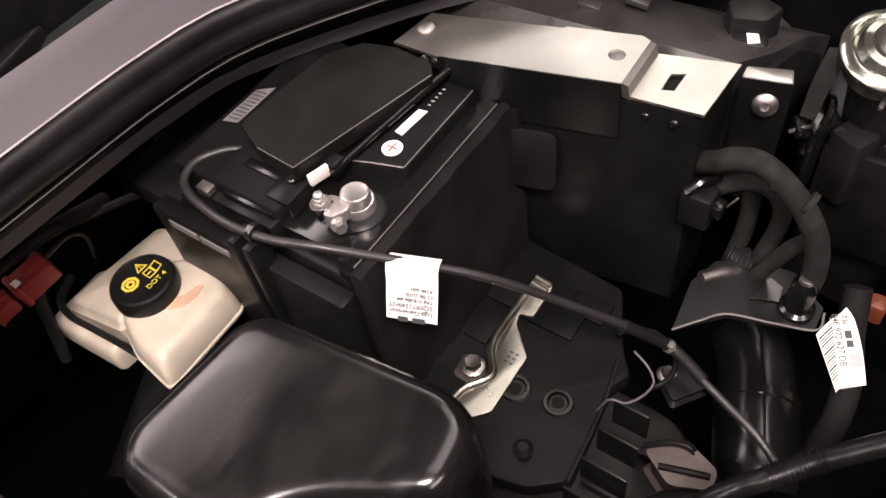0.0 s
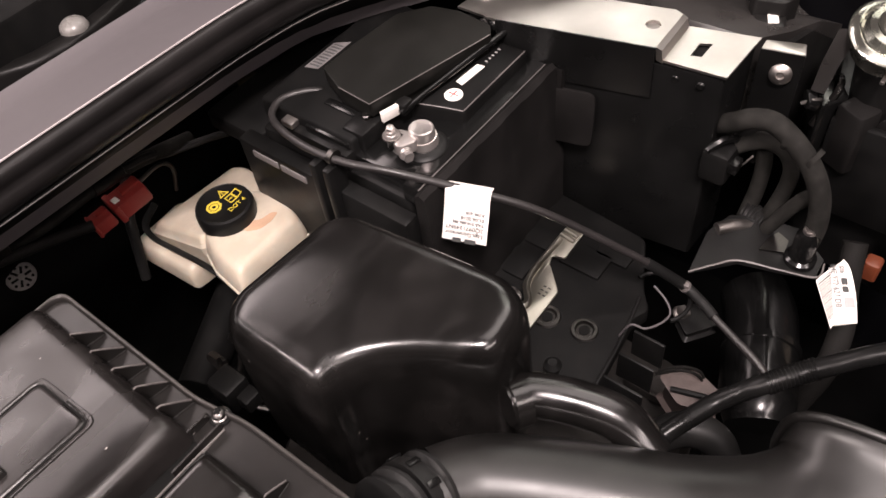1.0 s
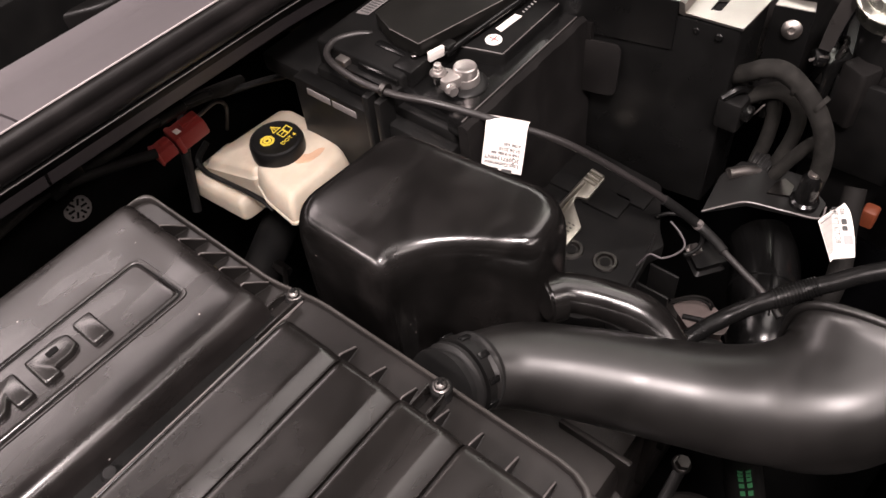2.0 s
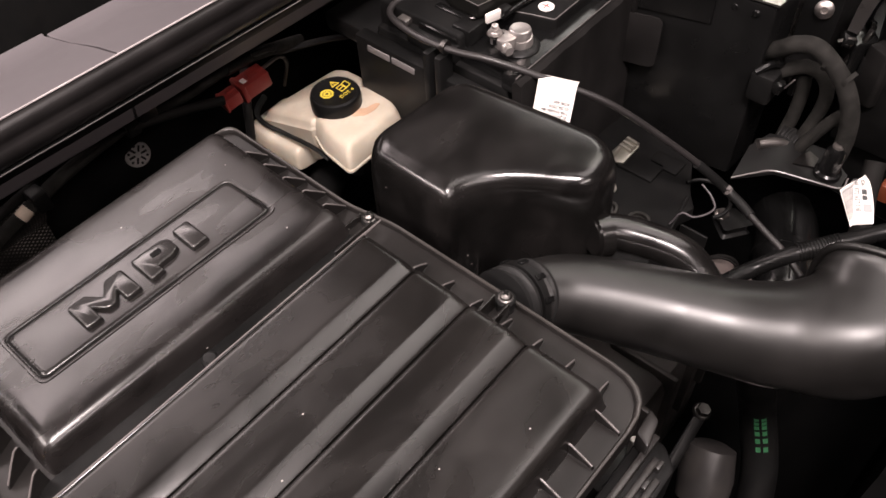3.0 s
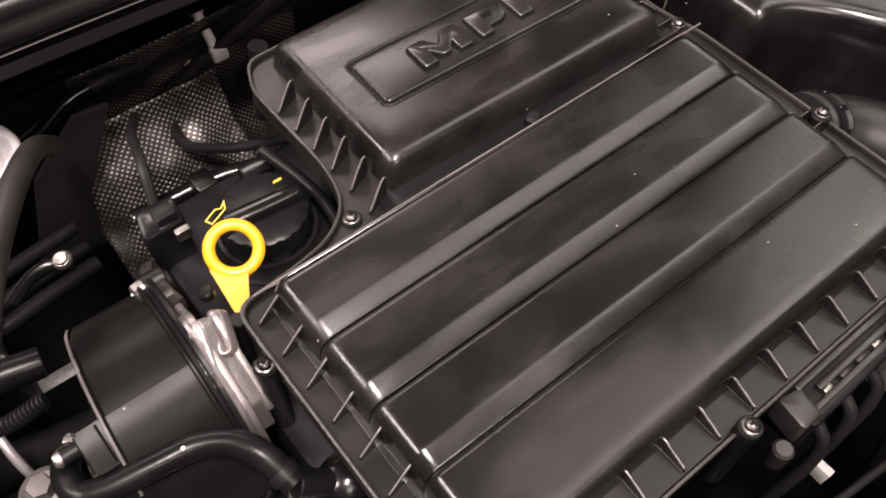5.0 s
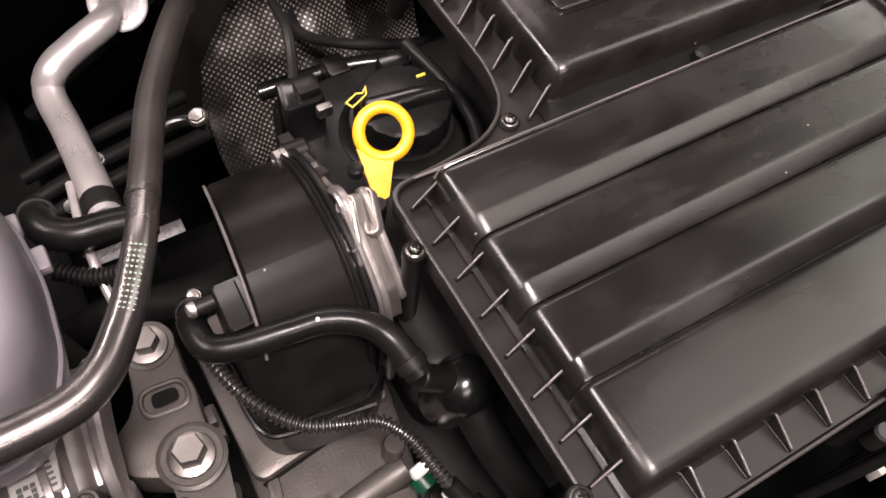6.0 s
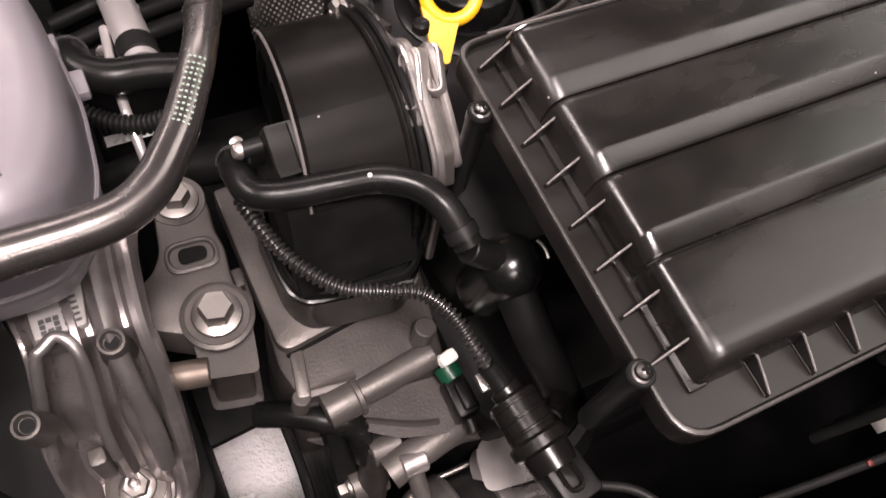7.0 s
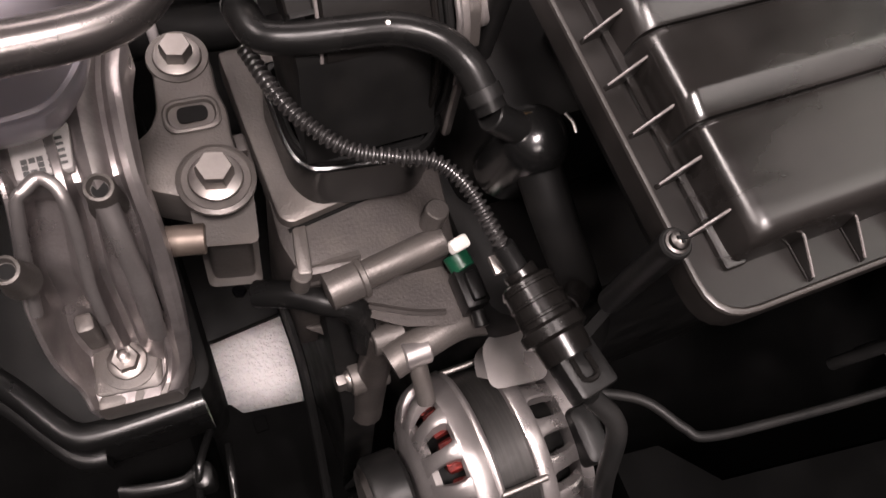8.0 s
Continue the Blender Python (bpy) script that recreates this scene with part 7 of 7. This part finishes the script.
part("canister", turned([(0.012, 0), (0.0150, 0.002), (0.0155, 0.026), (0.0185, 0.028), (0.0185, 0.034), (0.0150, 0.036), (0.0140, 0.048)], (-0.046, -0.056, 0.719), (0.14, -1, -0.05), 28), VALVE, valve)
part("side_port", rod((-0.030, -0.078, 0.715), (-0.012, -0.068, 0.700), 0.008), VALVE, valve)
part("plug", block(rect(-0.012, 0.012, -0.014, 0.014), 0, 0.020, 0.002, 0.003, m=Matrix.Translation((-0.036, -0.112, 0.705)) @ pose(0, 0, 0, 0, 0, 10)), BLACK, valve)
part("plug_clip", tube([(-0.043, -0.106, 0.726), (-0.041, -0.118, 0.727), (-0.033, -0.117, 0.727), (-0.034, -0.105, 0.726)], 0.0016, seg=6, steps=3), VALVE, valve)
part("bright_clip", box(-0.058, -0.049, -0.047, -0.036, 0.7105, 0.7145, 0.001), STEEL, valve)
part("lead", tube([(-0.034, -0.125, 0.708), (-0.02, -0.145, 0.69), (-0.02, -0.17, 0.64), (0.0, -0.19, 0.56)], 0.006, seg=10), RUBBER, valve)
part("bracket_arm", loft([[(-0.028, -0.100, z), (0.045, -0.064, z), (0.045, -0.060, z), (-0.026, -0.092, z)] for z in (0.69, 0.708)]), DARK, valve)
for k in range(3):
    part("band", turned([(0.0152, 0), (0.0160, 0.0004), (0.0160, 0.0016), (0.0152, 0.002)], (-0.0455 + 0.0012 * k, -0.0600 - 0.0085 * k, 0.7188), (0.14, -1, -0.05), 28), VALVE, valve)
stat = thing("thermostat_housing", (-0.02, 0.01, 0.68), "glossy black thermostat housing", "thermostat")
part("dome", turned([(0.020, -0.05), (0.020, 0), (0.018, 0.008), (0.011, 0.015), (0.001, 0.017)], (-0.020, 0.008, 0.748), (0, -0.2, 1)), GLOSS, stat)
part("port", rod((-0.048, 0.018, 0.772), (-0.030, 0.012, 0.758), 0.0085), BLACK, stat)
part("rim", tube([(-0.004, 0.012, 0.763), (-0.0015, 0.006, 0.762), (-0.002, 0.000, 0.761)], 0.0010, seg=6), STEEL, stat)
part("pipe", tube([(-0.02, 0.0, 0.74), (-0.015, -0.03, 0.72), (0.0, -0.06, 0.68), (0.02, -0.08, 0.62), (0.03, -0.09, 0.5)], 0.013, seg=16), DARK, stat)

# ---- alternator and belt ----
alt = thing("alternator", (-0.07, -0.125, 0.45), "silver alternator with slotted end shells and red copper windings", "alternator")
AY, AZ, AR = -0.126, 0.531, 0.066


def on_axis(profile, bm=None, seg=48):
    return turned([(r, x) for x, r in profile], (0, AY, AZ), (1, 0, 0), seg, bm)


part("stator", on_axis([(-0.070, 0.055), (-0.069, AR - 0.002), (-0.040, AR - 0.002), (-0.039, 0.055)]), LAMINATE, alt, "dark laminated stator")
for k in range(24):
    a = k * 2 * math.pi / 24
    part("winding", turned([(0.001, 0), (0.0045, 0.002), (0.0050, 0.010), (0.0035, 0.018), (0.001, 0.020)], (-0.094, AY + math.sin(a) * 0.048, AZ + math.cos(a) * 0.048), (0.9, math.sin(a) * 0.35, math.cos(a) * 0.35), 8), COPPER, alt, "red enamelled copper winding")
part("rotor", on_axis([(-0.100, 0.020), (-0.099, 0.036), (-0.085, 0.040), (-0.070, 0.050)]), DARK, alt)
part("rear_core", on_axis([(-0.040, 0.050), (-0.03, 0.052), (-0.010, 0.045)]), DARK, alt)


def shell_ring(x0, x1, r, t, bm=None):
    return turned([(r - t, x0), (r - 0.001, x0 + 0.001), (r, x0 + 0.003), (r, x1 - 0.002), (r - 0.0015, x1), (r - t, x1), (r - t - 0.003, (x0 + x1) / 2)], (0, AY, AZ), (1, 0, 0), 48, bm, caps=False)


part("front_rim", shell_ring(-0.086, -0.068, AR + 0.003, 0.007), CAST_BRIGHT, alt)
part("front_lip", shell_ring(-0.072, -0.0665, AR + 0.0045, 0.005), CAST_BRIGHT, alt)
part("front_hub", on_axis([(-0.112, 0.020), (-0.1115, 0.032), (-0.109, 0.041), (-0.104, 0.048), (-0.099, 0.047), (-0.099, 0.030)]), CAST_BRIGHT, alt)
part("rear_rim", shell_ring(-0.042, -0.030, AR + 0.003, 0.007), CAST_BRIGHT, alt)
part("rear_hub", on_axis([(-0.010, 0.030), (-0.008, 0.060), (0.000, 0.062), (0.004, 0.052), (0.005, 0.03)]), CAST_BRIGHT, alt)


def spoke(a, line, half):
    """A rounded cast bar of the slotted shell at angle a; line gives x and radius."""
    s, c = math.sin(a), math.cos(a)
    t, n = Vector((0, c, -s)) * half, Vector((0, s, c))
    rings = []
    for x, r, w in line:
        q = Vector((x, AY + s * r, AZ + c * r))
        rings.append([q - t * w - n * 0.009, q - t * w - n * 0.0015, q - t * w * 0.7, q + t * w * 0.7, q + t * w - n * 0.0015, q + t * w - n * 0.009])
    return loft(rings)


for k in range(16):
    a = k * 2 * math.pi / 16 + 0.12
    part("front_spoke", spoke(a, [(-0.107, 0.044, 1.3), (-0.1045, 0.050, 1.0), (-0.1005, 0.0575, 0.85), (-0.0945, 0.0640, 0.85), (-0.0885, AR + 0.0012, 1.0), (-0.083, AR + 0.0022, 1.5)], 0.0056), CAST_BRIGHT, alt)
    part("rear_spoke", spoke(a - 0.1, [(-0.033, AR + 0.0015, 1.5), (-0.027, AR + 0.0005, 1.0), (-0.016, AR - 0.002, 0.9), (-0.008, 0.060, 1.0), (-0.003, 0.056, 1.2)], 0.0056), CAST_BRIGHT, alt)
ear = part("ear", turned([(0.0085, 0), (0.0095, 0.001), (0.0095, 0.017), (0.0085, 0.018), (0.006, 0.018), (0.0055, 0.016), (0.001, 0.015)], (-0.100, -0.0520, 0.607), (1, 0, 0), 24), CAST_BRIGHT, alt)
part("ear_web", tube([(-0.092, -0.055, 0.604), (-0.091, -0.066, 0.595), (-0.090, -0.080, 0.580)], 0.0065, seg=14, steps=3), CAST, alt)
part("rear_ear", block([(-0.044, -0.086), (-0.040, -0.064), (-0.020, -0.056), (-0.011, -0.066), (-0.014, -0.090)], 0.570, 0.598, 0.006, 0.009), CAST_BRIGHT, alt)
for a in (1.15, 2.7, 4.3, 5.85):
    y, z = AY + math.sin(a) * (AR + 0.003), AZ + math.cos(a) * (AR + 0.003)
    part("through_bolt", rod((-0.070, y, z), (-0.036, y, z), 0.0024), STEEL, alt)
pulley = part("pulley", on_axis([(-0.143, 0.018), (-0.142, 0.029), (-0.139, 0.031), (-0.118, 0.031), (-0.1155, 0.029), (-0.114, 0.012)]), BLACK, alt)
part("pulley_cap", on_axis([(-0.148, 0.010), (-0.146, 0.024), (-0.142, 0.0275), (-0.140, 0.0275)]), STEEL, pulley)
part("terminal_cap", block(rect(-0.008, 0.012, -0.160, -0.120), 0.55, 0.60, 0.005, 0.006), BLACK, alt)
support = thing("alternator_bracket", (-0.11, -0.05, 0.50), "dull cast alternator bracket with a bolt", "bracket")
part("arm", tube([(-0.118, -0.060, 0.49), (-0.112, -0.045, 0.53), (-0.108, -0.036, 0.57), (-0.104, -0.030, 0.60)], 0.012, seg=14), CAST_DARK, support)
part("boss", rod((-0.128, -0.040, 0.535), (-0.100, -0.040, 0.535), 0.013), CAST, support)
bolt(support, (-0.128, -0.040, 0.535), (-1, 0, 0.1), 0.012, 0.010, 0.009)
part("boss", rod((-0.114, -0.034, 0.598), (-0.092, -0.034, 0.598), 0.010), CAST, support)
belt = thing("drive_belt", (-0.13, -0.16, 0.25), "black ribbed drive belt on its pulleys", "belt")
loop = []
for a in np.linspace(0, math.pi, 14):
    loop.append((AY - 0.031 * math.cos(a) * 0.8 - 0.031 * 0.6 * math.sin(a) * 0, AZ + 0.031 * math.sin(a)))
for a in np.linspace(math.pi, 2 * math.pi, 18):
    loop.append((-0.165 - 0.07 * math.cos(a), 0.33 + 0.07 * math.sin(a)))
outer = [Vector((0, y, z)) for y, z in loop]
mid = sum(outer, Vector()) / len(outer)
inner = [mid + (p - mid) * 0.94 for p in outer]
part("band", loft([[p + Vector((-0.139, 0, 0)) for p in outer], [p + Vector((-0.118, 0, 0)) for p in outer], [p + Vector((-0.118, 0, 0)) for p in inner], [p + Vector((-0.139, 0, 0)) for p in inner]], loop=True), RUBBER, belt)
part("crank_pulley", turned([(0.02, 0), (0.066, 0.002), (0.067, 0.02), (0.03, 0.024)], (-0.140, -0.165, 0.33), (1, 0, 0), 40), DARK, belt)
guard = thing("belt_guard", (-0.13, 0.02, 0.25), "dull black belt guard beside the pulleys", "belt guard")
part("panel", loft([[(-0.136, -0.10, 0.25), (-0.136, -0.06, 0.50), (-0.136, 0.0, 0.60), (-0.136, 0.10, 0.62), (-0.136, 0.10, 0.25)], [(-0.110, -0.10, 0.25), (-0.110, -0.06, 0.50), (-0.110, 0.0, 0.60), (-0.110, 0.10, 0.62), (-0.110, 0.10, 0.25)]]), DARK, guard)
part("edge", tube([(-0.158, 0.03, 0.56), (-0.157, -0.02, 0.545), (-0.160, -0.07, 0.50), (-0.164, -0.12, 0.44)], 0.004, seg=8), GLOSS, guard)

# ---- coolant tank, pipes and lines on the wing ----
tank = thing("coolant_tank", (-0.32, 0.16, 0.74), "white translucent coolant expansion tank with a dark cap", "coolant tank")
TANK_PLAN = [(-0.42, 0.064), (-0.262, 0.062), (-0.244, 0.064), (-0.229, 0.080), (-0.217, 0.110), (-0.213, 0.155), (-0.217, 0.200), (-0.230, 0.224), (-0.26, 0.25), (-0.42, 0.26)]
part("lower_shell", moulded(TANK_PLAN, [(0.016, 0.758), (0.006, 0.764), (0.001, 0.775), (-0.001, 0.790), (0.001, 0.7935)], 0.012), COOLANT, tank)
part("seam", moulded(TANK_PLAN, [(-0.0005, 0.7925), (-0.0018, 0.7938), (-0.0018, 0.7962), (-0.0005, 0.7975)], 0.012), COOLANT, tank)
part("upper_shell", moulded(TANK_PLAN, [(0.000, 0.797), (0.001, 0.828), (0.003, 0.843), (0.008, 0.852), (0.018, 0.8565), (0.06, 0.858)], 0.012), COOLANT, tank)
part("lug", box(-0.219, -0.206, 0.167, 0.184, 0.785, 0.793, 0.002), COOLANT, tank)
part("lug", box(-0.224, -0.214, 0.197, 0.212, 0.785, 0.793, 0.002), COOLANT, tank)
part("cap", turned([(0.030, 0), (0.032, 0.004), (0.032, 0.016), (0.028, 0.022), (0.001, 0.024)], (-0.275, 0.168, 0.853)), mat("dark_violet_plastic", (0.03, 0.018, 0.035), 0.4), tank, "dark screw cap")
line = thing("refrigerant_line", (-0.18, 0.15, 0.70), "dark polished refrigerant pipe with a green print", "pipe")
RUN = [(-0.050, 0.400, 0.730), (-0.066, 0.330, 0.800), (-0.088, 0.276, 0.832), (-0.114, 0.224, 0.846), (-0.127, 0.194, 0.852), (-0.142, 0.152, 0.861), (-0.156, 0.115, 0.867), (-0.165, 0.098, 0.866), (-0.174, 0.083, 0.864), (-0.183, 0.071, 0.862), (-0.194, 0.059, 0.860), (-0.208, 0.051, 0.859), (-0.228, 0.0475, 0.860), (-0.262, 0.046, 0.862), (-0.33, 0.043, 0.865), (-0.46, 0.04, 0.86)]
part("pipe", tube(RUN, 0.009, seg=24, radii=[0.0080] * 7 + [0.0082, 0.0085, 0.0089, 0.0093, 0.0096, 0.0098, 0.010, 0.010, 0.010]), PIPE_DARK, line)
part("collar", tube([(-0.1475, 0.1385, 0.8630), (-0.1488, 0.1352, 0.8637)], 0.0090, seg=24, steps=2), PIPE_DARK, line)
part("upper_sleeve", tube(RUN[0:6] + [(-0.1475, 0.1385, 0.8630)], 0.0085, seg=20), mat("dark_satin_sleeve", (0.035, 0.031, 0.029), 0.34, 0.3, bump=0.04, smudge=0.06), line, "dark satin sleeve")
core = spline(RUN, 24)
for row in range(4):
    for k in range(12):
        i = 24 * 6 + 10 + k * 4
        p, q = core[i], core[i + 1]
        way = (q - p).normalized()
        up = Vector((-0.10, -0.55, 0.83))
        up = (up - way * up.dot(way)).normalized()
        sd = way.cross(up)
        a0 = -0.45 + row * 0.25
        n0, n1 = up * math.cos(a0) + sd * math.sin(a0), up * math.cos(a0 + 0.14) + sd * math.sin(a0 + 0.14)
        part("print_bar", loft([[p + n0 * h, p + n1 * h, q + n1 * h, q + n0 * h] for h in (0.0078, 0.0089)]), GREEN_INK, line)
alu = thing("aluminium_line", (-0.15, 0.40, 0.60), "bare bent aluminium air-conditioning pipe", "pipe")
part("pipe", tube([(-0.093, 0.475, 0.694), (-0.105, 0.440, 0.704), (-0.140, 0.423, 0.700), (-0.163, 0.410, 0.696), (-0.173, 0.400, 0.682), (-0.171, 0.351, 0.684), (-0.170, 0.262, 0.708), (-0.1705, 0.240, 0.713)], 0.0125, seg=24), PIPE_ALU, alu)
collar = part("collar", turned([(0.024, 0), (0.0245, 0.003), (0.0228, 0.0055), (0.0195, 0.0065), (0.0165, 0.0055), (0.0150, 0.001), (0.014, 0.000)], (-0.0945, 0.450, 0.707), (0.1, -0.70, 0.7), 40), mat("white_rubber", (0.88, 0.85, 0.86), 0.45, bump=0.03), alu, "white rubber collar on the firewall")
part("end_cuff", tube([(-0.170, 0.262, 0.709), (-0.1705, 0.246, 0.713)], 0.0138, seg=18, steps=2), RUBBER, alu, "black rubber cuff on the pipe end")
part("thin_pipe", tube([(-0.185, 0.30, 0.69), (-0.190, 0.24, 0.70), (-0.189, 0.19, 0.68), (-0.186, 0.17, 0.60)], 0.0035, seg=10), PIPE_ALU, alu)
rubbers = thing("elbow_hose", (-0.20, 0.24, 0.62), "black rubber elbow hoses below the pipes", "hose")
part("elbow", tube([(-0.214, 0.290, 0.685), (-0.2125, 0.268, 0.708), (-0.2115, 0.256, 0.716), (-0.207, 0.244, 0.718), (-0.192, 0.2345, 0.718), (-0.169, 0.233, 0.716), (-0.140, 0.229, 0.711)], 0.0120, seg=16), HOSE, rubbers)
part("cuff", tube([(-0.213, 0.275, 0.701), (-0.2125, 0.267, 0.709)], 0.0135, seg=18, steps=2), RUBBER, rubbers)
part("conduit", corrugated([(-0.215, 0.225, 0.70), (-0.200, 0.214, 0.698), (-0.180, 0.205, 0.70), (-0.150, 0.20, 0.71)], 0.006), RUBBER, rubbers)
part("big_hose", tube([(-0.24, 0.24, 0.58), (-0.19, 0.215, 0.63), (-0.14, 0.20, 0.64), (-0.09, 0.21, 0.63)], 0.016, seg=16), DARK, rubbers)
for k, (y, z) in enumerate(((0.30, 0.655), (0.335, 0.64), (0.37, 0.63))):
    part("bar", tube([(-0.22, y, z), (-0.15, y + 0.012, z + 0.008), (-0.07, y + 0.03, z)], 0.007, seg=10), DARK, rubbers)
bolt(rubbers, (-0.16, 0.330, 0.668), (-0.1, -0.3, 1), 0.009, 0.006, 0.007, STEEL)
bolt(rubbers, (-0.19, 0.285, 0.682), (-0.1, -0.3, 1), 0.009, 0.006, 0.007, BOLT_DARK)

# ---- below and before the filter housing ----
wiring = thing("front_loom", (0.42, -0.14, 0.45), "dark plugs and cables before the filter housing", "wiring")
RACK = mat("rubbed_connector_plastic", (0.02, 0.0185, 0.018), 0.34, bump=0.05, smudge=0.08, dust=((0.10, 0.09, 0.08), 0.15))
part("connector_rack", block([(0.275, -0.150), (0.412, -0.146), (0.426, -0.128), (0.420, -0.110), (0.275, -0.112)], 0.645, 0.690, 0.003, 0.005), BLACK, wiring)
for k, (x0, x1, y) in enumerate(((0.285, 0.424, -0.1215), (0.300, 0.408, -0.1310), (0.282, 0.395, -0.1400))):
    part("rack_rail", box(x0, x1, y - 0.0028, y + 0.0028, 0.688, 0.6975 - 0.002 * k, 0.0012), RACK, wiring)
for k in range(6):
    part("rack_latch", box(0.300 + 0.020 * k, 0.309 + 0.020 * k, -0.1375, -0.1335, 0.690, 0.6965, 0.001), RACK if k % 3 else ZINC, wiring)
part("rack_tab", block([(0.402, -0.124), (0.428, -0.118), (0.432, -0.108), (0.408, -0.110)], 0.690, 0.712, 0.002, 0.003), RACK, wiring)
part("rack_end", block([(0.262, -0.146), (0.284, -0.146), (0.288, -0.122), (0.266, -0.118)], 0.670, 0.699, 0.003, 0.004), RACK, wiring)
part("screw_lug", turned([(0.008, -0.02), (0.008, 0.0), (0.006, 0.002), (0.001, 0.002)], (0.244, -0.145, 0.690)), RACK, wiring)
for k in range(3):
    part("cable", tube([(0.30 + 0.035 * k, -0.145, 0.66), (0.297 + 0.035 * k, -0.160, 0.645), (0.29 + 0.032 * k, -0.164, 0.60), (0.27 + 0.03 * k, -0.160, 0.50)], 0.0055, seg=10), RUBBER, wiring)
part("pale_strip", box(0.414, 0.424, -0.19, -0.165, 0.395, 0.42, 0.001), PAPER, wiring, "pale strip")
shift = thing("selector_bracket", (0.51, -0.11, 0.42), "dark selector bracket with a pale metal tag", "bracket")
part("tag", box(0.472, 0.500, -0.105, -0.090, 0.526, 0.532, 0.001, m=Matrix.Translation((0.486, -0.098, 0)) @ pose(0, 0, 0, 0, 0, -25) @ Matrix.Translation((-0.486, 0.098, 0))), BOLT_DARK, shift)
part("stud", rod((0.487, -0.085, 0.50), (0.487, -0.085, 0.545), 0.004), STEEL, shift)
part("bar", tube([(0.470, -0.122, 0.48), (0.52, -0.120, 0.495), (0.574, -0.117, 0.505)], 0.007, seg=10, flat=0.7), BLACK, shift)
bolt(shift, (0.576, -0.116, 0.508), (0, -0.2, 1), 0.013, 0.010, 0.010, BOLT_DARK)
part("plate", block([(0.43, -0.10), (0.47, -0.115), (0.50, -0.10), (0.49, -0.05), (0.44, -0.05)], 0.46, 0.51, 0.004, 0.006), BLACK, shift)
part("actuator", turned([(0.010, 0), (0.026, 0.003), (0.028, 0.03), (0.024, 0.06), (0.015, 0.064)], (0.515, -0.160, 0.455), (0.6, 0.25, 0.6)), RACK, shift)
drain = thing("printed_hose", (0.60, -0.16, 0.40), "dull black hose with a faded green print", "hose")
DRAIN = [(0.600, -0.135, 0.60), (0.610, -0.150, 0.55), (0.615, -0.162, 0.50), (0.59, -0.19, 0.45), (0.55, -0.21, 0.40), (0.52, -0.23, 0.32)]
part("rubber", tube(DRAIN, 0.019, seg=18), DARK, drain)
core = spline(DRAIN, 24)
for row in range(2):
    for k in range(6):
        i = 40 + k * 4
        p, q = core[i], core[i + 2]
        way = (q - p).normalized()
        up = Vector((-0.55, -0.10, 0.8))
        up = (up - way * up.dot(way)).normalized()
        sd = way.cross(up)
        a0 = -0.4 + row * 0.4
        n0, n1 = up * math.cos(a0) + sd * math.sin(a0), up * math.cos(a0 + 0.25) + sd * math.sin(a0 + 0.25)
        part("print_bar", loft([[p + n0 * h, p + n1 * h, q + n1 * h, q + n0 * h] for h in (0.0186, 0.0193)]), GREEN_DIM, drain)
cowling = thing("fan_cowling", (0.15, -0.25, 0.20), "black radiator fan cowling with a rounded rubber edge", "fan cowling")
part("panel", loft([[(x, y, 0.20), (x, y, 0.545), (x, y - 0.05, 0.545), (x, y - 0.05, 0.20)] for x, y in ((0.03, -0.16), (0.068, -0.165), (0.103, -0.205), (0.30, -0.235), (0.60, -0.28), (0.9, -0.30))]), SHADE_BLACK, cowling)
part("edge", tube([(0.02, -0.105, 0.55), (0.068, -0.130, 0.55), (0.090, -0.160, 0.55), (0.106, -0.173, 0.55), (0.176, -0.184, 0.55), (0.261, -0.194, 0.55), (0.45, -0.215, 0.55)], 0.004, seg=10), RUBBER, cowling)
part("lug", block([(0.060, -0.170), (0.085, -0.185), (0.080, -0.205), (0.050, -0.19)], 0.50, 0.53, 0.003, 0.004), LINER, cowling)
part("red_mark", box(0.262, 0.267, -0.197, -0.192, 0.553, 0.556, 0.001), mat("dull_red_mark", (0.10, 0.012, 0.010), 0.5), cowling)
